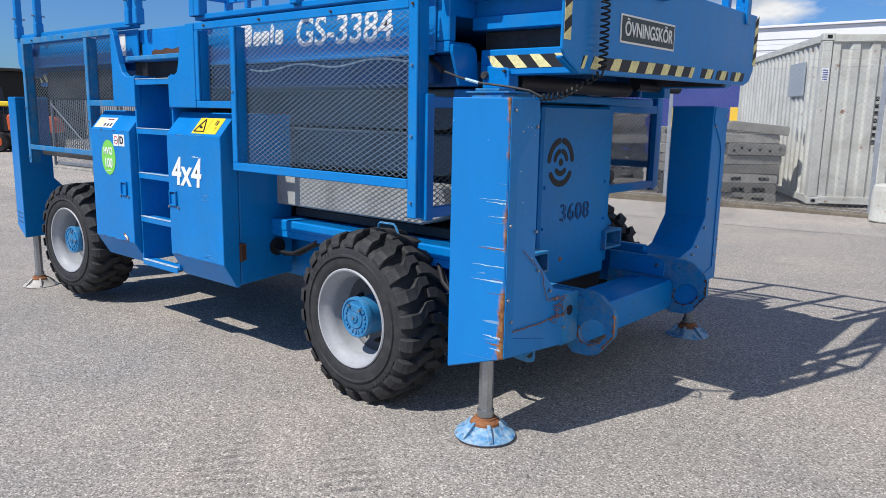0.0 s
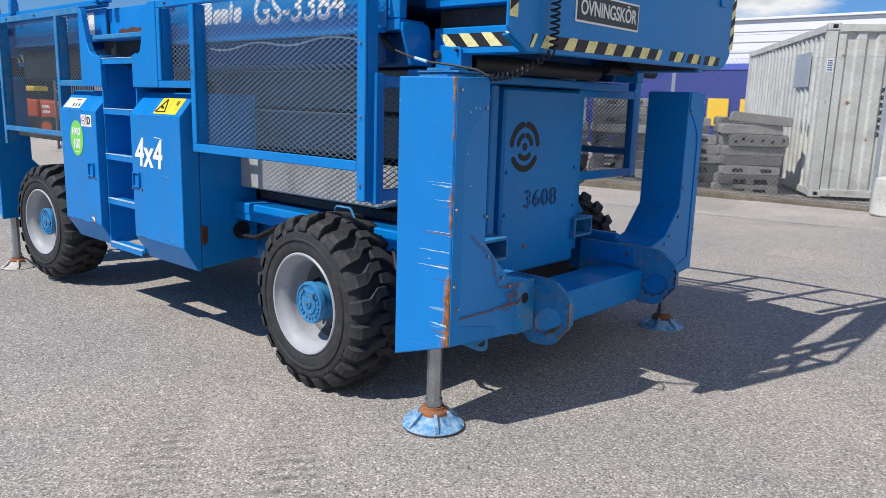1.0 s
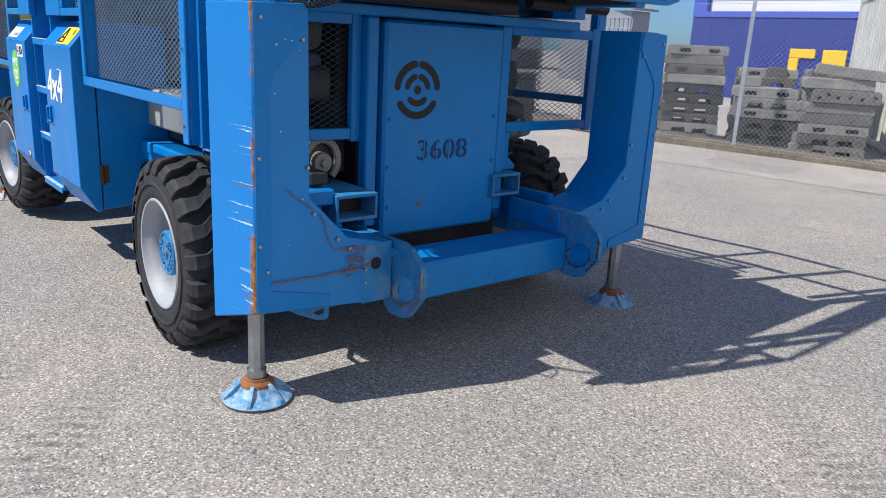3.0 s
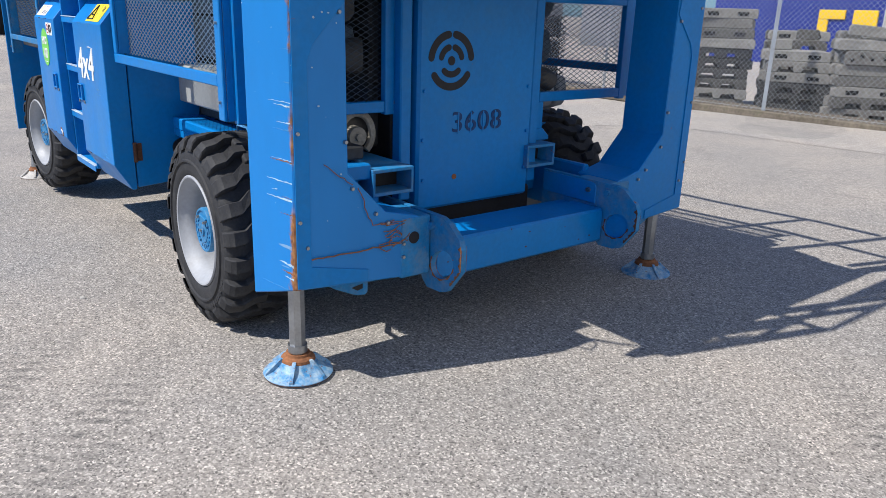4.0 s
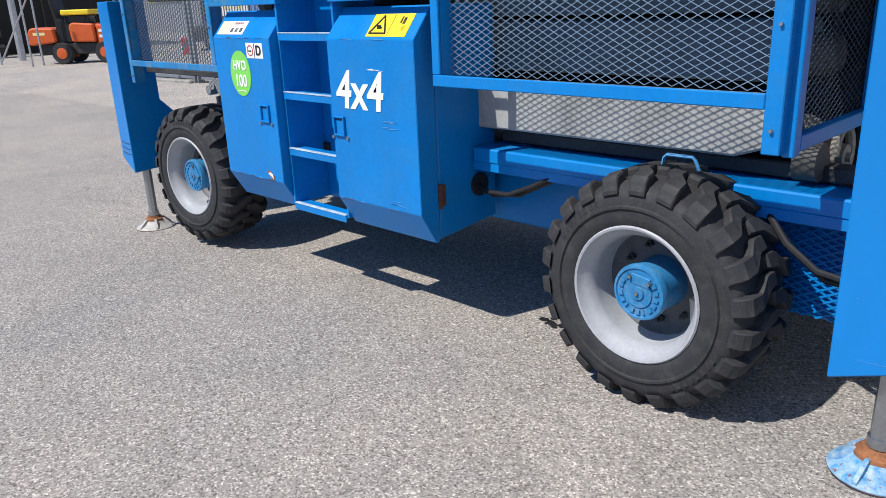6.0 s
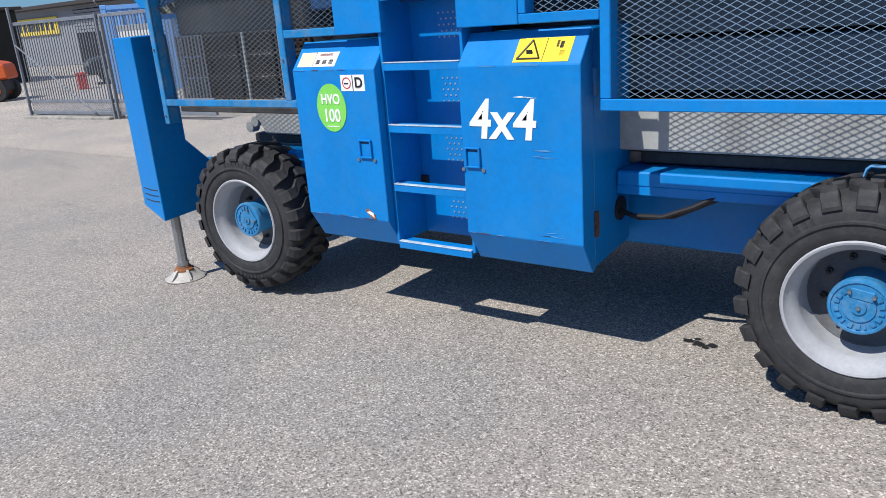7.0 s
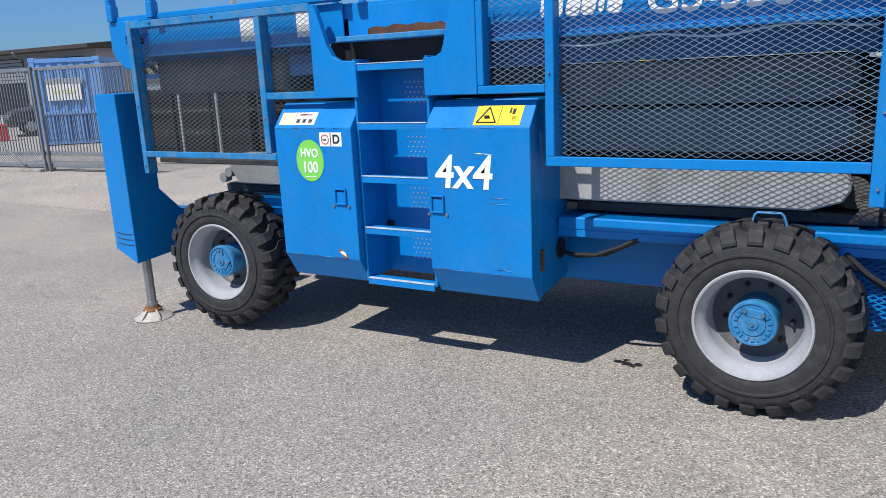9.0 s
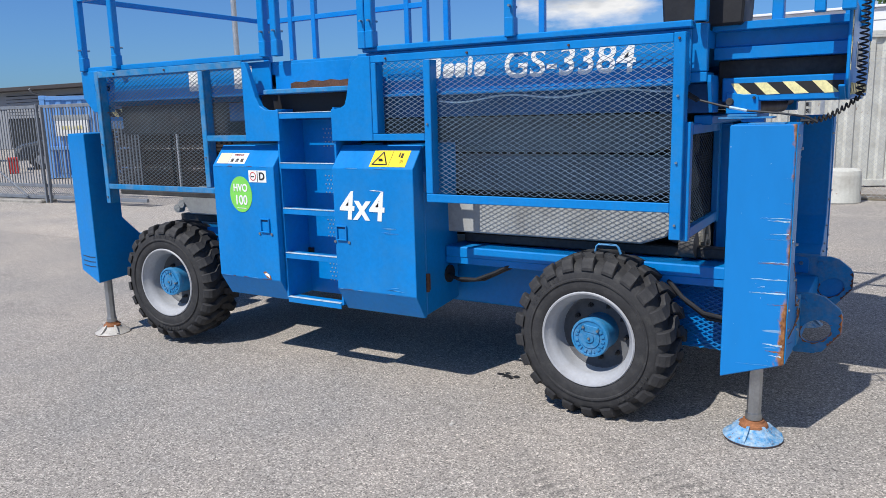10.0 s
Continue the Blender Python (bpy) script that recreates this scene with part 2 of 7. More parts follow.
def asphalt(name, stone, pitch, warm):
    """Worn asphalt: small stones of many tones in grey binder, pits, large stains and tread prints."""
    m, n, l, b = nodes_of(name)
    co = n.new("ShaderNodeTexCoord").outputs["Object"]
    warp = n.new("ShaderNodeTexNoise")
    warp.inputs["Scale"].default_value, warp.inputs["Detail"].default_value = 160, 2
    l.new(co, warp.inputs["Vector"])
    off = n.new("ShaderNodeVectorMath")
    off.operation = "MULTIPLY_ADD"
    off.inputs[1].default_value = (0.011, 0.011, 0.011)
    l.new(warp.outputs["Color"], off.inputs[0])
    l.new(co, off.inputs[2])
    bent = off.outputs["Vector"]

    def cells(scale, vec):
        v = n.new("ShaderNodeTexVoronoi")
        v.inputs["Scale"].default_value = scale
        l.new(vec, v.inputs["Vector"])
        c = n.new("ShaderNodeSeparateColor")
        l.new(v.outputs["Color"], c.inputs["Color"])
        return v.outputs["Distance"], c.outputs["Red"], c.outputs["Green"]

    d1, r1, g1 = cells(165, bent)
    tone = n.new("ShaderNodeValToRGB")
    e = tone.color_ramp.elements
    e[0].position, e[0].color = 0.0, (stone * 0.34, stone * 0.33, stone * 0.33, 1)
    e[1].position, e[1].color = 1.0, (stone * 2.0, stone * 1.95, stone * 1.86, 1)
    for at, k in ((0.20, 0.78), (0.62, 0.95), (0.84, 1.22)):
        mid = e.new(at)
        mid.color = (stone * k, stone * k * 0.975, stone * k * 0.935, 1)
    l.new(r1, tone.inputs["Fac"])
    grain = noise_node(n, l, co, 95, 6, 0.85)
    col = mix_node(n, l, 0.62, tone.outputs["Color"], ramp_node(n, l, grain, 0.34, 0.66, (0.40,) * 3, (1.55,) * 3), "MULTIPLY")
    d2, r2, g2 = cells(58, bent)
    core = span_node(n, l, d2, 0.30, 0.18)
    pit = math_node(n, l, "MULTIPLY", core, span_node(n, l, r2, 0.82, 0.86))
    col = mix_node(n, l, math_node(n, l, "MULTIPLY", pit, 0.7), col, (pitch * 0.8, pitch * 0.78, pitch * 0.76))
    chip = math_node(n, l, "MULTIPLY", core, span_node(n, l, g2, 0.86, 0.90))
    col = mix_node(n, l, math_node(n, l, "MULTIPLY", chip, 0.6), col, (stone * 1.9, stone * 1.85, stone * 1.75))
    stain = noise_node(n, l, co, 0.55, 7, 0.62)
    col = mix_node(n, l, 0.8, col, ramp_node(n, l, stain, 0.32, 0.68, (0.78, 0.75, 0.72), warm), "MULTIPLY")
    mark = noise_node(n, l, co, 1.3, 6, 0.7, (0.35, 1.2, 1))
    col = mix_node(n, l, math_node(n, l, "MULTIPLY", ramp_node(n, l, mark, 0.60, 0.72), 0.35), col, (pitch, pitch, pitch * 1.02))
    xyz = n.new("ShaderNodeSeparateXYZ")
    l.new(co, xyz.inputs["Vector"])
    across = math_node(n, l, "ADD", math_node(n, l, "MULTIPLY", xyz.outputs["X"], 0.585), math_node(n, l, "MULTIPLY", xyz.outputs["Y"], 0.811))
    along = math_node(n, l, "SUBTRACT", math_node(n, l, "MULTIPLY", xyz.outputs["X"], 0.811), math_node(n, l, "MULTIPLY", xyz.outputs["Y"], 0.585))
    wander = math_node(n, l, "MULTIPLY", math_node(n, l, "SUBTRACT", noise_node(n, l, co, 2.2, 4), 0.5), 0.16)
    bars = math_node(n, l, "SINE", math_node(n, l, "ADD", math_node(n, l, "MULTIPLY", along, 95.0), math_node(n, l, "MULTIPLY", noise_node(n, l, co, 6, 4), 9.0)))
    for off_at, start in ((0.09, 0.05), (0.55, -0.2), (-2.45, 0.3)):
        near = span_node(n, l, math_node(n, l, "ABSOLUTE", math_node(n, l, "ADD", math_node(n, l, "ADD", across, wander), off_at)), 0.16, 0.07)
        tread = math_node(n, l, "MULTIPLY", span_node(n, l, bars, -0.6, 0.7), ramp_node(n, l, noise_node(n, l, co, 17, 6, 0.75), 0.36, 0.60))
        patch = ramp_node(n, l, noise_node(n, l, co, 1.1, 3), 0.34, 0.60)
        track = math_node(n, l, "MULTIPLY", math_node(n, l, "MULTIPLY", near, tread), patch)
        track = math_node(n, l, "MULTIPLY", track, span_node(n, l, along, start, start + 0.8))
        col = mix_node(n, l, math_node(n, l, "MULTIPLY", track, 0.72), col, (pitch, pitch, pitch))
    l.new(col, b.inputs["Base Color"])
    b.inputs["Roughness"].default_value = 0.9
    b.inputs["Specular IOR Level"].default_value = 0.25
    h = math_node(n, l, "ADD", math_node(n, l, "MULTIPLY", g1, 0.5), math_node(n, l, "MULTIPLY", grain, 0.9))
    bump_node(n, l, b, h, 0.5, 0.004)
    return m


ASPHALT = asphalt("asphalt", 0.33, 0.055, (1.18, 1.06, 0.94))
ASPHALT_FAR = asphalt("asphalt_far", 0.375, 0.17, (1.20, 1.06, 0.92))


def scarred_paint(name):
    """Blue paint with level scrapes down to white primer beside the corner, and rust along that corner."""
    m, n, l, b = nodes_of(name)
    co = n.new("ShaderNodeTexCoord").outputs["Object"]
    xyz = n.new("ShaderNodeSeparateXYZ")
    l.new(co, xyz.inputs["Vector"])
    big = noise_node(n, l, co, 3, 5, 0.6, (1, 1, 0.35))
    col = ramp_node(n, l, big, 0.3, 0.7, tuple(c * 0.9 for c in BLUE), tuple(c * 1.12 for c in BLUE))
    spots = ramp_node(n, l, noise_node(n, l, co, 60, 3, 0.6), 0.735, 0.75)
    col = mix_node(n, l, spots, col, (0.42, 0.55, 0.70))
    scrape = noise_node(n, l, co, 9, 5, 0.6, (0.32, 0.32, 4.6))
    zone = math_node(n, l, "MULTIPLY", span_node(n, l, xyz.outputs["X"], 0.655, 0.80), span_node(n, l, xyz.outputs["Z"], 1.02, 0.95))
    hit = ramp_node(n, l, math_node(n, l, "MULTIPLY", scrape, math_node(n, l, "ADD", 0.72, math_node(n, l, "MULTIPLY", zone, 0.36))), 0.665, 0.70)
    hit = math_node(n, l, "MULTIPLY", hit, span_node(n, l, xyz.outputs["Y"], 0.03, 0.02))
    col = mix_node(n, l, math_node(n, l, "MULTIPLY", hit, 0.6), col, (0.30, 0.45, 0.58))
    edge = math_node(n, l, "SUBTRACT", xyz.outputs["X"], math_node(n, l, "MULTIPLY", span_node(n, l, xyz.outputs["Z"], 0.75, 0.38), -0.026))
    wob = math_node(n, l, "ADD", edge, math_node(n, l, "MULTIPLY", math_node(n, l, "SUBTRACT", noise_node(n, l, co, 14, 7, 0.75, (1, 1, 0.5)), 0.5), 0.09))
    rusty = math_node(n, l, "MULTIPLY", span_node(n, l, wob, 0.834, 0.844), span_node(n, l, math_node(n, l, "SUBTRACT", xyz.outputs["Y"], math_node(n, l, "MULTIPLY", math_node(n, l, "SUBTRACT", noise_node(n, l, co, 14, 7, 0.75), 0.5), 0.06)), 0.046, 0.036))
    fade = ramp_node(n, l, noise_node(n, l, co, 4.5, 3, 0.5, (1, 1, 1.3)), 0.40, 0.50)
    low = span_node(n, l, xyz.outputs["Z"], 0.62, 0.55)
    col = mix_node(n, l, math_node(n, l, "MULTIPLY", rusty, math_node(n, l, "MAXIMUM", low, fade)), col, ramp_node(n, l, noise_node(n, l, co, 40, 4), 0.35, 0.65, (0.14, 0.05, 0.02), (0.42, 0.19, 0.07)))
    l.new(col, b.inputs["Base Color"])
    b.inputs["Roughness"].default_value = 0.4
    bump_node(n, l, b, math_node(n, l, "ADD", hit, rusty), 0.15, 0.001)
    return m


SCARRED = scarred_paint("scarred_blue_paint")


# ---- shaping ----
def solid(bm, verts, faces):
    vs = [bm.verts.new(v) for v in verts]
    fs = [bm.faces.new([vs[i] for i in f]) for f in faces]
    bmesh.ops.recalc_face_normals(bm, faces=fs)
    return vs, fs


def soften(bm, vs, width, segments=1):
    es = list({e for v in vs for e in v.link_edges})
    es = [e for e in es if len(e.link_faces) == 2 and e.calc_face_angle(0) > 0.5]
    bmesh.ops.bevel(bm, geom=es, offset=width, segments=segments, affect="EDGES", clamp_overlap=True)


def box(bm, x0, x1, y0, y1, z0, z1, b=0.004):
    x0, x1, y0, y1, z0, z1 = min(x0, x1), max(x0, x1), min(y0, y1), max(y0, y1), min(z0, z1), max(z0, z1)
    vs, _ = solid(bm, [(x, y, z) for x in (x0, x1) for y in (y0, y1) for z in (z0, z1)],
                  [(0, 1, 3, 2), (4, 6, 7, 5), (0, 4, 5, 1), (2, 3, 7, 6), (0, 2, 6, 4), (1, 5, 7, 3)])
    if b:
        soften(bm, vs, min(b, 0.3 * min(x1 - x0, y1 - y0, z1 - z0)))
    return bm


def prism(bm, pts, axis, a, b, bev=0.004):
    def at(p, h):
        return {"x": (h, p[0], p[1]), "y": (p[0], h, p[1]), "z": (p[0], p[1], h)}[axis]
    k = len(pts)
    vs, _ = solid(bm, [at(p, a) for p in pts] + [at(p, b) for p in pts],
                  [tuple(range(k)), tuple(range(k, 2 * k))] + [(i, (i + 1) % k, k + (i + 1) % k, k + i) for i in range(k)])
    if bev:
        soften(bm, vs, bev)
    return bm


def frame_of(d):
    d = Vector(d).normalized()
    u = d.cross(Vector((0, 0, 1)) if abs(d.z) < 0.9 else Vector((1, 0, 0))).normalized()
    return d, u, d.cross(u)


def cyl(bm, p0, p1, r0, r1=None, seg=16):
    r1 = r0 if r1 is None else r1
    p0, p1 = Vector(p0), Vector(p1)
    _, u, v = frame_of(p1 - p0)
    ring = [(math.cos(2 * math.pi * i / seg), math.sin(2 * math.pi * i / seg)) for i in range(seg)]
    solid(bm, [p0 + r0 * (c * u + s * v) for c, s in ring] + [p1 + r1 * (c * u + s * v) for c, s in ring],
          [tuple(range(seg)), tuple(range(seg, 2 * seg))] + [(i, (i + 1) % seg, seg + (i + 1) % seg, seg + i) for i in range(seg)])
    return bm


def tube(bm, pts, r, seg=8):
    pts = [Vector(p) for p in pts]
    rows, u = [], None
    for i, p in enumerate(pts):
        d = (pts[min(i + 1, len(pts) - 1)] - pts[max(i - 1, 0)]).normalized()
        if u is None:
            u = frame_of(d)[1]
        u = (u - d * u.dot(d)).normalized()
        v = d.cross(u)
        rows.append([bm.verts.new(p + r * (math.cos(2 * math.pi * k / seg) * u + math.sin(2 * math.pi * k / seg) * v)) for k in range(seg)])
    fs = [bm.faces.new((a[k], a[(k + 1) % seg], b[(k + 1) % seg], b[k])) for a, b in zip(rows, rows[1:]) for k in range(seg)]
    fs += [bm.faces.new(rows[0]), bm.faces.new(rows[-1])]
    bmesh.ops.recalc_face_normals(bm, faces=fs)
    return bm


def lathe(bm, profile, centre=(0, 0, 0), axis="y", seg=48, cap=True):
    """A turned shape: profile of (radius, height along the axis)."""
    c = Vector(centre)
    rows = []
    for r, h in profile:
        row = []
        for i in range(seg):
            a = 2 * math.pi * i / seg
            row.append(bm.verts.new(c + (Vector((r * math.cos(a), h, r * math.sin(a))) if axis == "y" else Vector((r * math.cos(a), r * math.sin(a), h)))))
        rows.append(row)
    fs = [bm.faces.new((a[k], a[(k + 1) % seg], b[(k + 1) % seg], b[k])) for a, b in zip(rows, rows[1:]) for k in range(seg)]
    if cap:
        fs += [bm.faces.new(rows[0]), bm.faces.new(rows[-1])]
    bmesh.ops.recalc_face_normals(bm, faces=fs)
    return bm


def diamonds(bm, o, u, v, width, height, pu, pv, w=0.0022, th=0.003):
    """Expanded metal over a rectangle: two crossing families of flat strands."""
    o, u, v = Vector(o), Vector(u), Vector(v)
    nrm = u.cross(v).normalized()
    for s in (1, -1):
        k = s * pv / pu
        span = int(width / pu + height / pv) + 2
        for i in range(-span, span + 1):
            c = i * pu
            ends = []
            for uu in (0.0, width):
                vv = k * (uu - c)
                if 0 <= vv <= height:
                    ends.append((uu, vv))
            for vv in (0.0, height):
                uu = c + vv / k
                if 0 < uu < width:
                    ends.append((uu, vv))
            if len(ends) < 2 or (Vector(ends[0]) - Vector(ends[1])).length < 0.01:
                continue
            (a0, b0), (a1, b1) = ends[0], ends[1]
            p, q = o + u * a0 + v * b0, o + u * a1 + v * b1
            side = nrm.cross((q - p).normalized()) * (w / 2)
            lift = nrm * (th / 2) * (1 if s > 0 else 0.6)
            vs = [bm.verts.new(x) for x in (p - side - lift, p + side - lift, p + side + lift, p - side + lift, q - side - lift, q + side - lift, q + side + lift, q - side + lift)]
            for f in ((0, 1, 5, 4), (1, 2, 6, 5), (2, 3, 7, 6), (3, 0, 4, 7)):
                bm.faces.new([vs[j] for j in f])
    return bm


def mesh_from(name, bm, material, smooth=False):
    me = bpy.data.meshes.new(name)
    bm.to_mesh(me)
    bm.free()
    me.materials.append(material)
    if smooth:
        for p in me.polygons:
            p.use_smooth = True
        me.set_sharp_from_angle(angle=radians(35))
    return me


def world_of(ob):
    return world_of(ob.parent) @ ob.matrix_parent_inverse @ ob.matrix_basis if ob.parent else ob.matrix_basis.copy()


def attach(ob, parent, label=""):
    ob.parent = parent
    ob.matrix_parent_inverse = world_of(parent).inverted()
    return tagged(ob, label) if label else ob


def part(name, bm, material, parent, label="", smooth=False):
    return attach(new(name, mesh_from(name, bm, material, smooth)), parent, label)


def thing(name, bm, material, label, category, group="", kind="", smooth=False):
    return tagged(new(name, mesh_from(name, bm, material, smooth)), label, category, group, kind)


def empty(name, at, label, category, group=""):
    ob = new(name)
    ob.location = at
    return tagged(ob, label, category, group)


def B():
    return bmesh.new()


def lettering(name, text, size, m, material, parent, shear=0.0, stretch=1.0, fat=0.0, label=""):
    """Letters of the built-in font, laid along m's x axis and facing its z axis."""
    cu = bpy.data.curves.new(name, "FONT")
    cu.body, cu.size, cu.extrude, cu.shear, cu.align_x, cu.align_y, cu.offset = text, size, 0.0012, shear, "CENTER", "CENTER", fat
    ob = new(name, cu)
    me = bpy.data.meshes.new_from_object(ob.evaluated_get(bpy.context.evaluated_depsgraph_get()))
    bpy.data.objects.remove(ob)
    me.name = name
    me.transform(m @ Matrix.Diagonal((stretch, 1, 1, 1)))
    me.materials.clear()
    me.materials.append(material)
    return attach(new(name, me), parent, label)


SIDE = Matrix(((1, 0, 0, 0), (0, 0, -1, 0), (0, 1, 0, 0), (0, 0, 0, 1)))   # faces -y
END = Matrix(((0, 0, 1, 0), (1, 0, 0, 0), (0, 1, 0, 0), (0, 0, 0, 1)))     # faces +x


# ---- ground ----
def ground_z(x):
    """The yard falls a little from the near end of the machine to the far one."""
    knots = ((0.75, 0.010), (0.0, -0.022), (-0.9, -0.036), (-2.0, -0.045), (-2.95, -0.064), (-3.74, -0.098), (-6.0, -0.11))
    if x >= knots[0][0]:
        return knots[0][1]
    for (xa, za), (xb, zb) in zip(knots, knots[1:]):
        if x >= xb:
            s = (xa - x) / (xa - xb)
            return za + (zb - za) * s
    return knots[-1][1]


def sheet(name, xs, ys, lift, material, label, inside=None):
    bm = B()
    grid = [[bm.verts.new((x, y, ground_z(x) + lift)) for y in ys] for x in xs]
    for i in range(len(xs) - 1):
        for j in range(len(ys) - 1):
            if inside is None or inside(0.5 * (xs[i] + xs[i + 1]), 0.5 * (ys[j] + ys[j + 1])):
                bm.faces.new((grid[i][j], grid[i + 1][j], grid[i + 1][j + 1], grid[i][j + 1]))
    for v in [v for v in bm.verts if not v.link_faces]:
        bm.verts.remove(v)
    bmesh.ops.recalc_face_normals(bm, faces=bm.faces)
    return thing(name, bm, material, label, "ground", kind="structure", smooth=True)


sheet("ground", [-900, -200, -60, -30] + [-15 + 0.25 * i for i in range(69)] + [5, 20, 80, 900], [-900, -100, -20, -8, 0, 8, 20, 100, 900], 0.0,
      ASPHALT, "worn grey asphalt yard with pale stones and dark stains")


def apron(name, outline, lift, material, label):
    bm = B()
    f = bm.faces.new([bm.verts.new((x, y, 0)) for x, y in outline])
    bmesh.ops.subdivide_edges(bm, edges=bm.edges[:], cuts=24, use_grid_fill=False)
    bmesh.ops.triangulate(bm, faces=bm.faces[:])
    for v in bm.verts:
        v.co.z = ground_z(v.co.x) + lift
    bmesh.ops.recalc_face_normals(bm, faces=bm.faces)
    if sum(p.normal.z for p in bm.faces) < 0:
        bmesh.ops.reverse_faces(bm, faces=bm.faces[:])
    return thing(name, bm, material, label, "pavement", kind="structure")


apron("pavement", [(-5.2, 2.85), (-3.2, 7.35), (7.0, 7.9), (7.0, 40), (-5.2, 40)], 0.003, ASPHALT_FAR, "paler brownish asphalt strip along the fence")
apron("pavement_2", [(-60, 2.2), (-5.2, 2.85), (-5.2, 40), (-60, 40)], 0.003, ASPHALT_FAR, "pale brownish asphalt beside the gate")

# ---- scissor lift ----
MID = 1.085                       # the machine's centre line
lift = empty("scissor_lift", (-1.4, MID, 0), "blue rough-terrain scissor lift standing on outriggers, paint worn", "scissor lift")


def my(y):
    return 2 * MID - y


# chassis
bm = B()
box(bm, -3.35, 0.30, 0.50, my(0.50), 0.42, 0.64, 0.01)
part("chassis", bm, PAINT, lift, "blue welded chassis frame")
for y0, y1 in ((0.46, 0.498), (my(0.498), my(0.46))):
    bm = B()
    box(bm, -3.35, 0.62, y0, y1, 0.36, 0.60, 0.008)
    part("chassis_side", bm, PAINT, lift)
for x0, x1 in ((-0.93, 0.62), (-3.30, -2.42)):
    for y0, y1 in ((0.25, 0.46), (my(0.46), my(0.25))):
        bm = B()
        if y0 > 1 and x1 > 0:
            x1 = 0.12
        box(bm, x0, x1, y0, y1, 0.665, 0.725, 0.006)
        box(bm, x0, x1, y0 + 0.004, y0 + 0.012, 0.63, 0.667, 0.002)
        part("deck_rail", bm, PAINT, lift)
        # Rail darkened in its colour, as the band above the deck rail is unlit.
        bm = B()
        box(bm, x0 + 0.05, x1 - 0.05, y0 + 0.13, y1, 0.735, 0.785, 0.006)
        part("slide_rail", bm, DARK, lift)
for x0, x1 in ((0.16, 0.60), (-3.40, -3.25)):
    bm = B()
    box(bm, x0, x1, 0.40, 0.415, 0.285, 0.66, 0.003)
    skirt = part("skirt_plate", bm, PAINT, lift)
    bm = B()
    diamonds(bm, (x0, 0.388, 0.29), (1, 0, 0), (0, 0, 1), x1 - x0, 0.365, 0.045, 0.0235, 0.006, 0.008)
    tagged(part("skirt_mesh", bm, PAINT, skirt, "blue expanded-metal mesh"), kind="stuff")
# axles
for x in (0.0, -2.975):
    bm = B()
    cyl(bm, (x, 0.16, 0.375), (x, my(0.16), 0.375), 0.07, seg=20)
    lathe(bm, [(0.0, -0.2), (0.12, -0.16), (0.16, 0), (0.12, 0.16), (0.0, 0.2)], (x, MID, 0.375))
    part("axle", bm, DARK, lift, smooth=True)


# wheels
def tyre_mesh():
    bm = B()
    prof = [(0.214, 0.040), (0.216, 0.030), (0.222, 0.012), (0.236, 0.002), (0.250, -0.004), (0.262, -0.006), (0.286, -0.005), (0.290, -0.012), (0.297, -0.012), (0.301, -0.005), (0.322, -0.003), (0.345, 0.004), (0.362, 0.022), (0.371, 0.06),
            (0.374, 0.15), (0.371, 0.245), (0.362, 0.282), (0.345, 0.300), (0.315, 0.308), (0.25, 0.302), (0.222, 0.288), (0.216, 0.26), (0.214, 0.25)]
    lathe(bm, prof, seg=72, cap=False)
    return mesh_from("tyre", bm, RUBBER, True)


def lug_mesh(side):
    """One tread bar: a blunt shoulder block, a slanting middle and a straight end on the crown."""
    bm = B()
    path = [(-0.008, 0.000, 0.338, 0.350, 0.078), (0.004, 0.002, 0.345, 0.377, 0.080), (0.020, 0.006, 0.352, 0.394, 0.076), (0.060, 0.018, 0.362, 0.401, 0.070), (0.068, 0.026, 0.364, 0.402, 0.068),
            (0.108, 0.118, 0.366, 0.403, 0.066), (0.118, 0.128, 0.366, 0.403, 0.064), (0.160, 0.136, 0.366, 0.402, 0.058), (0.166, 0.137, 0.366, 0.392, 0.050)]
    rows = []
    for y, da, rin, rout, h in path:
        yy = y if side == 0 else 0.304 - y
        cut = min(0.008, 0.4 * (rout - rin))
        row = []
        for sgn, r, k in ((-1, rin, 1.12), (-1, rout - cut, 0.99), (-1, rout, 0.86), (1, rout, 0.86), (1, rout - cut, 0.99), (1, rin, 1.12)):
            a = da + sgn * h * k
            row.append(bm.verts.new((r * math.cos(a), yy, r * math.sin(a))))
        rows.append(row)
    fs = [bm.faces.new((p[k], p[k + 1], q[k + 1], q[k])) for p, q in zip(rows, rows[1:]) for k in range(5)]
    fs += [bm.faces.new(rows[0]), bm.faces.new(rows[-1])]
    bmesh.ops.recalc_face_normals(bm, faces=fs)
    return mesh_from("lug", bm, RUBBER)


def sidewall_mesh():
    """Raised letters of the sidewall, too worn to read."""
    bm = B()
    for a0, n_bars in ((2.2, 8), (-0.9, 8)):
        for i in range(n_bars):
            a = a0 + i * 0.085
            c, s = math.cos(a), math.sin(a)
            t, u = Vector((-s, 0, c)), Vector((c, 0, s))
            p = u * 0.318
            w = 0.007 if i % 3 else 0.004
            solid(bm, [p + t * (k * w) + u * (m * 0.009) + Vector((0, y, 0)) for k in (-1, 1) for m in (-1, 1) for y in (-0.0055, 0.004)],
                  [(0, 1, 3, 2), (4, 6, 7, 5), (0, 4, 5, 1), (2, 3, 7, 6), (0, 2, 6, 4), (1, 5, 7, 3)])
    return mesh_from("sidewall_print", bm, RUBBER)


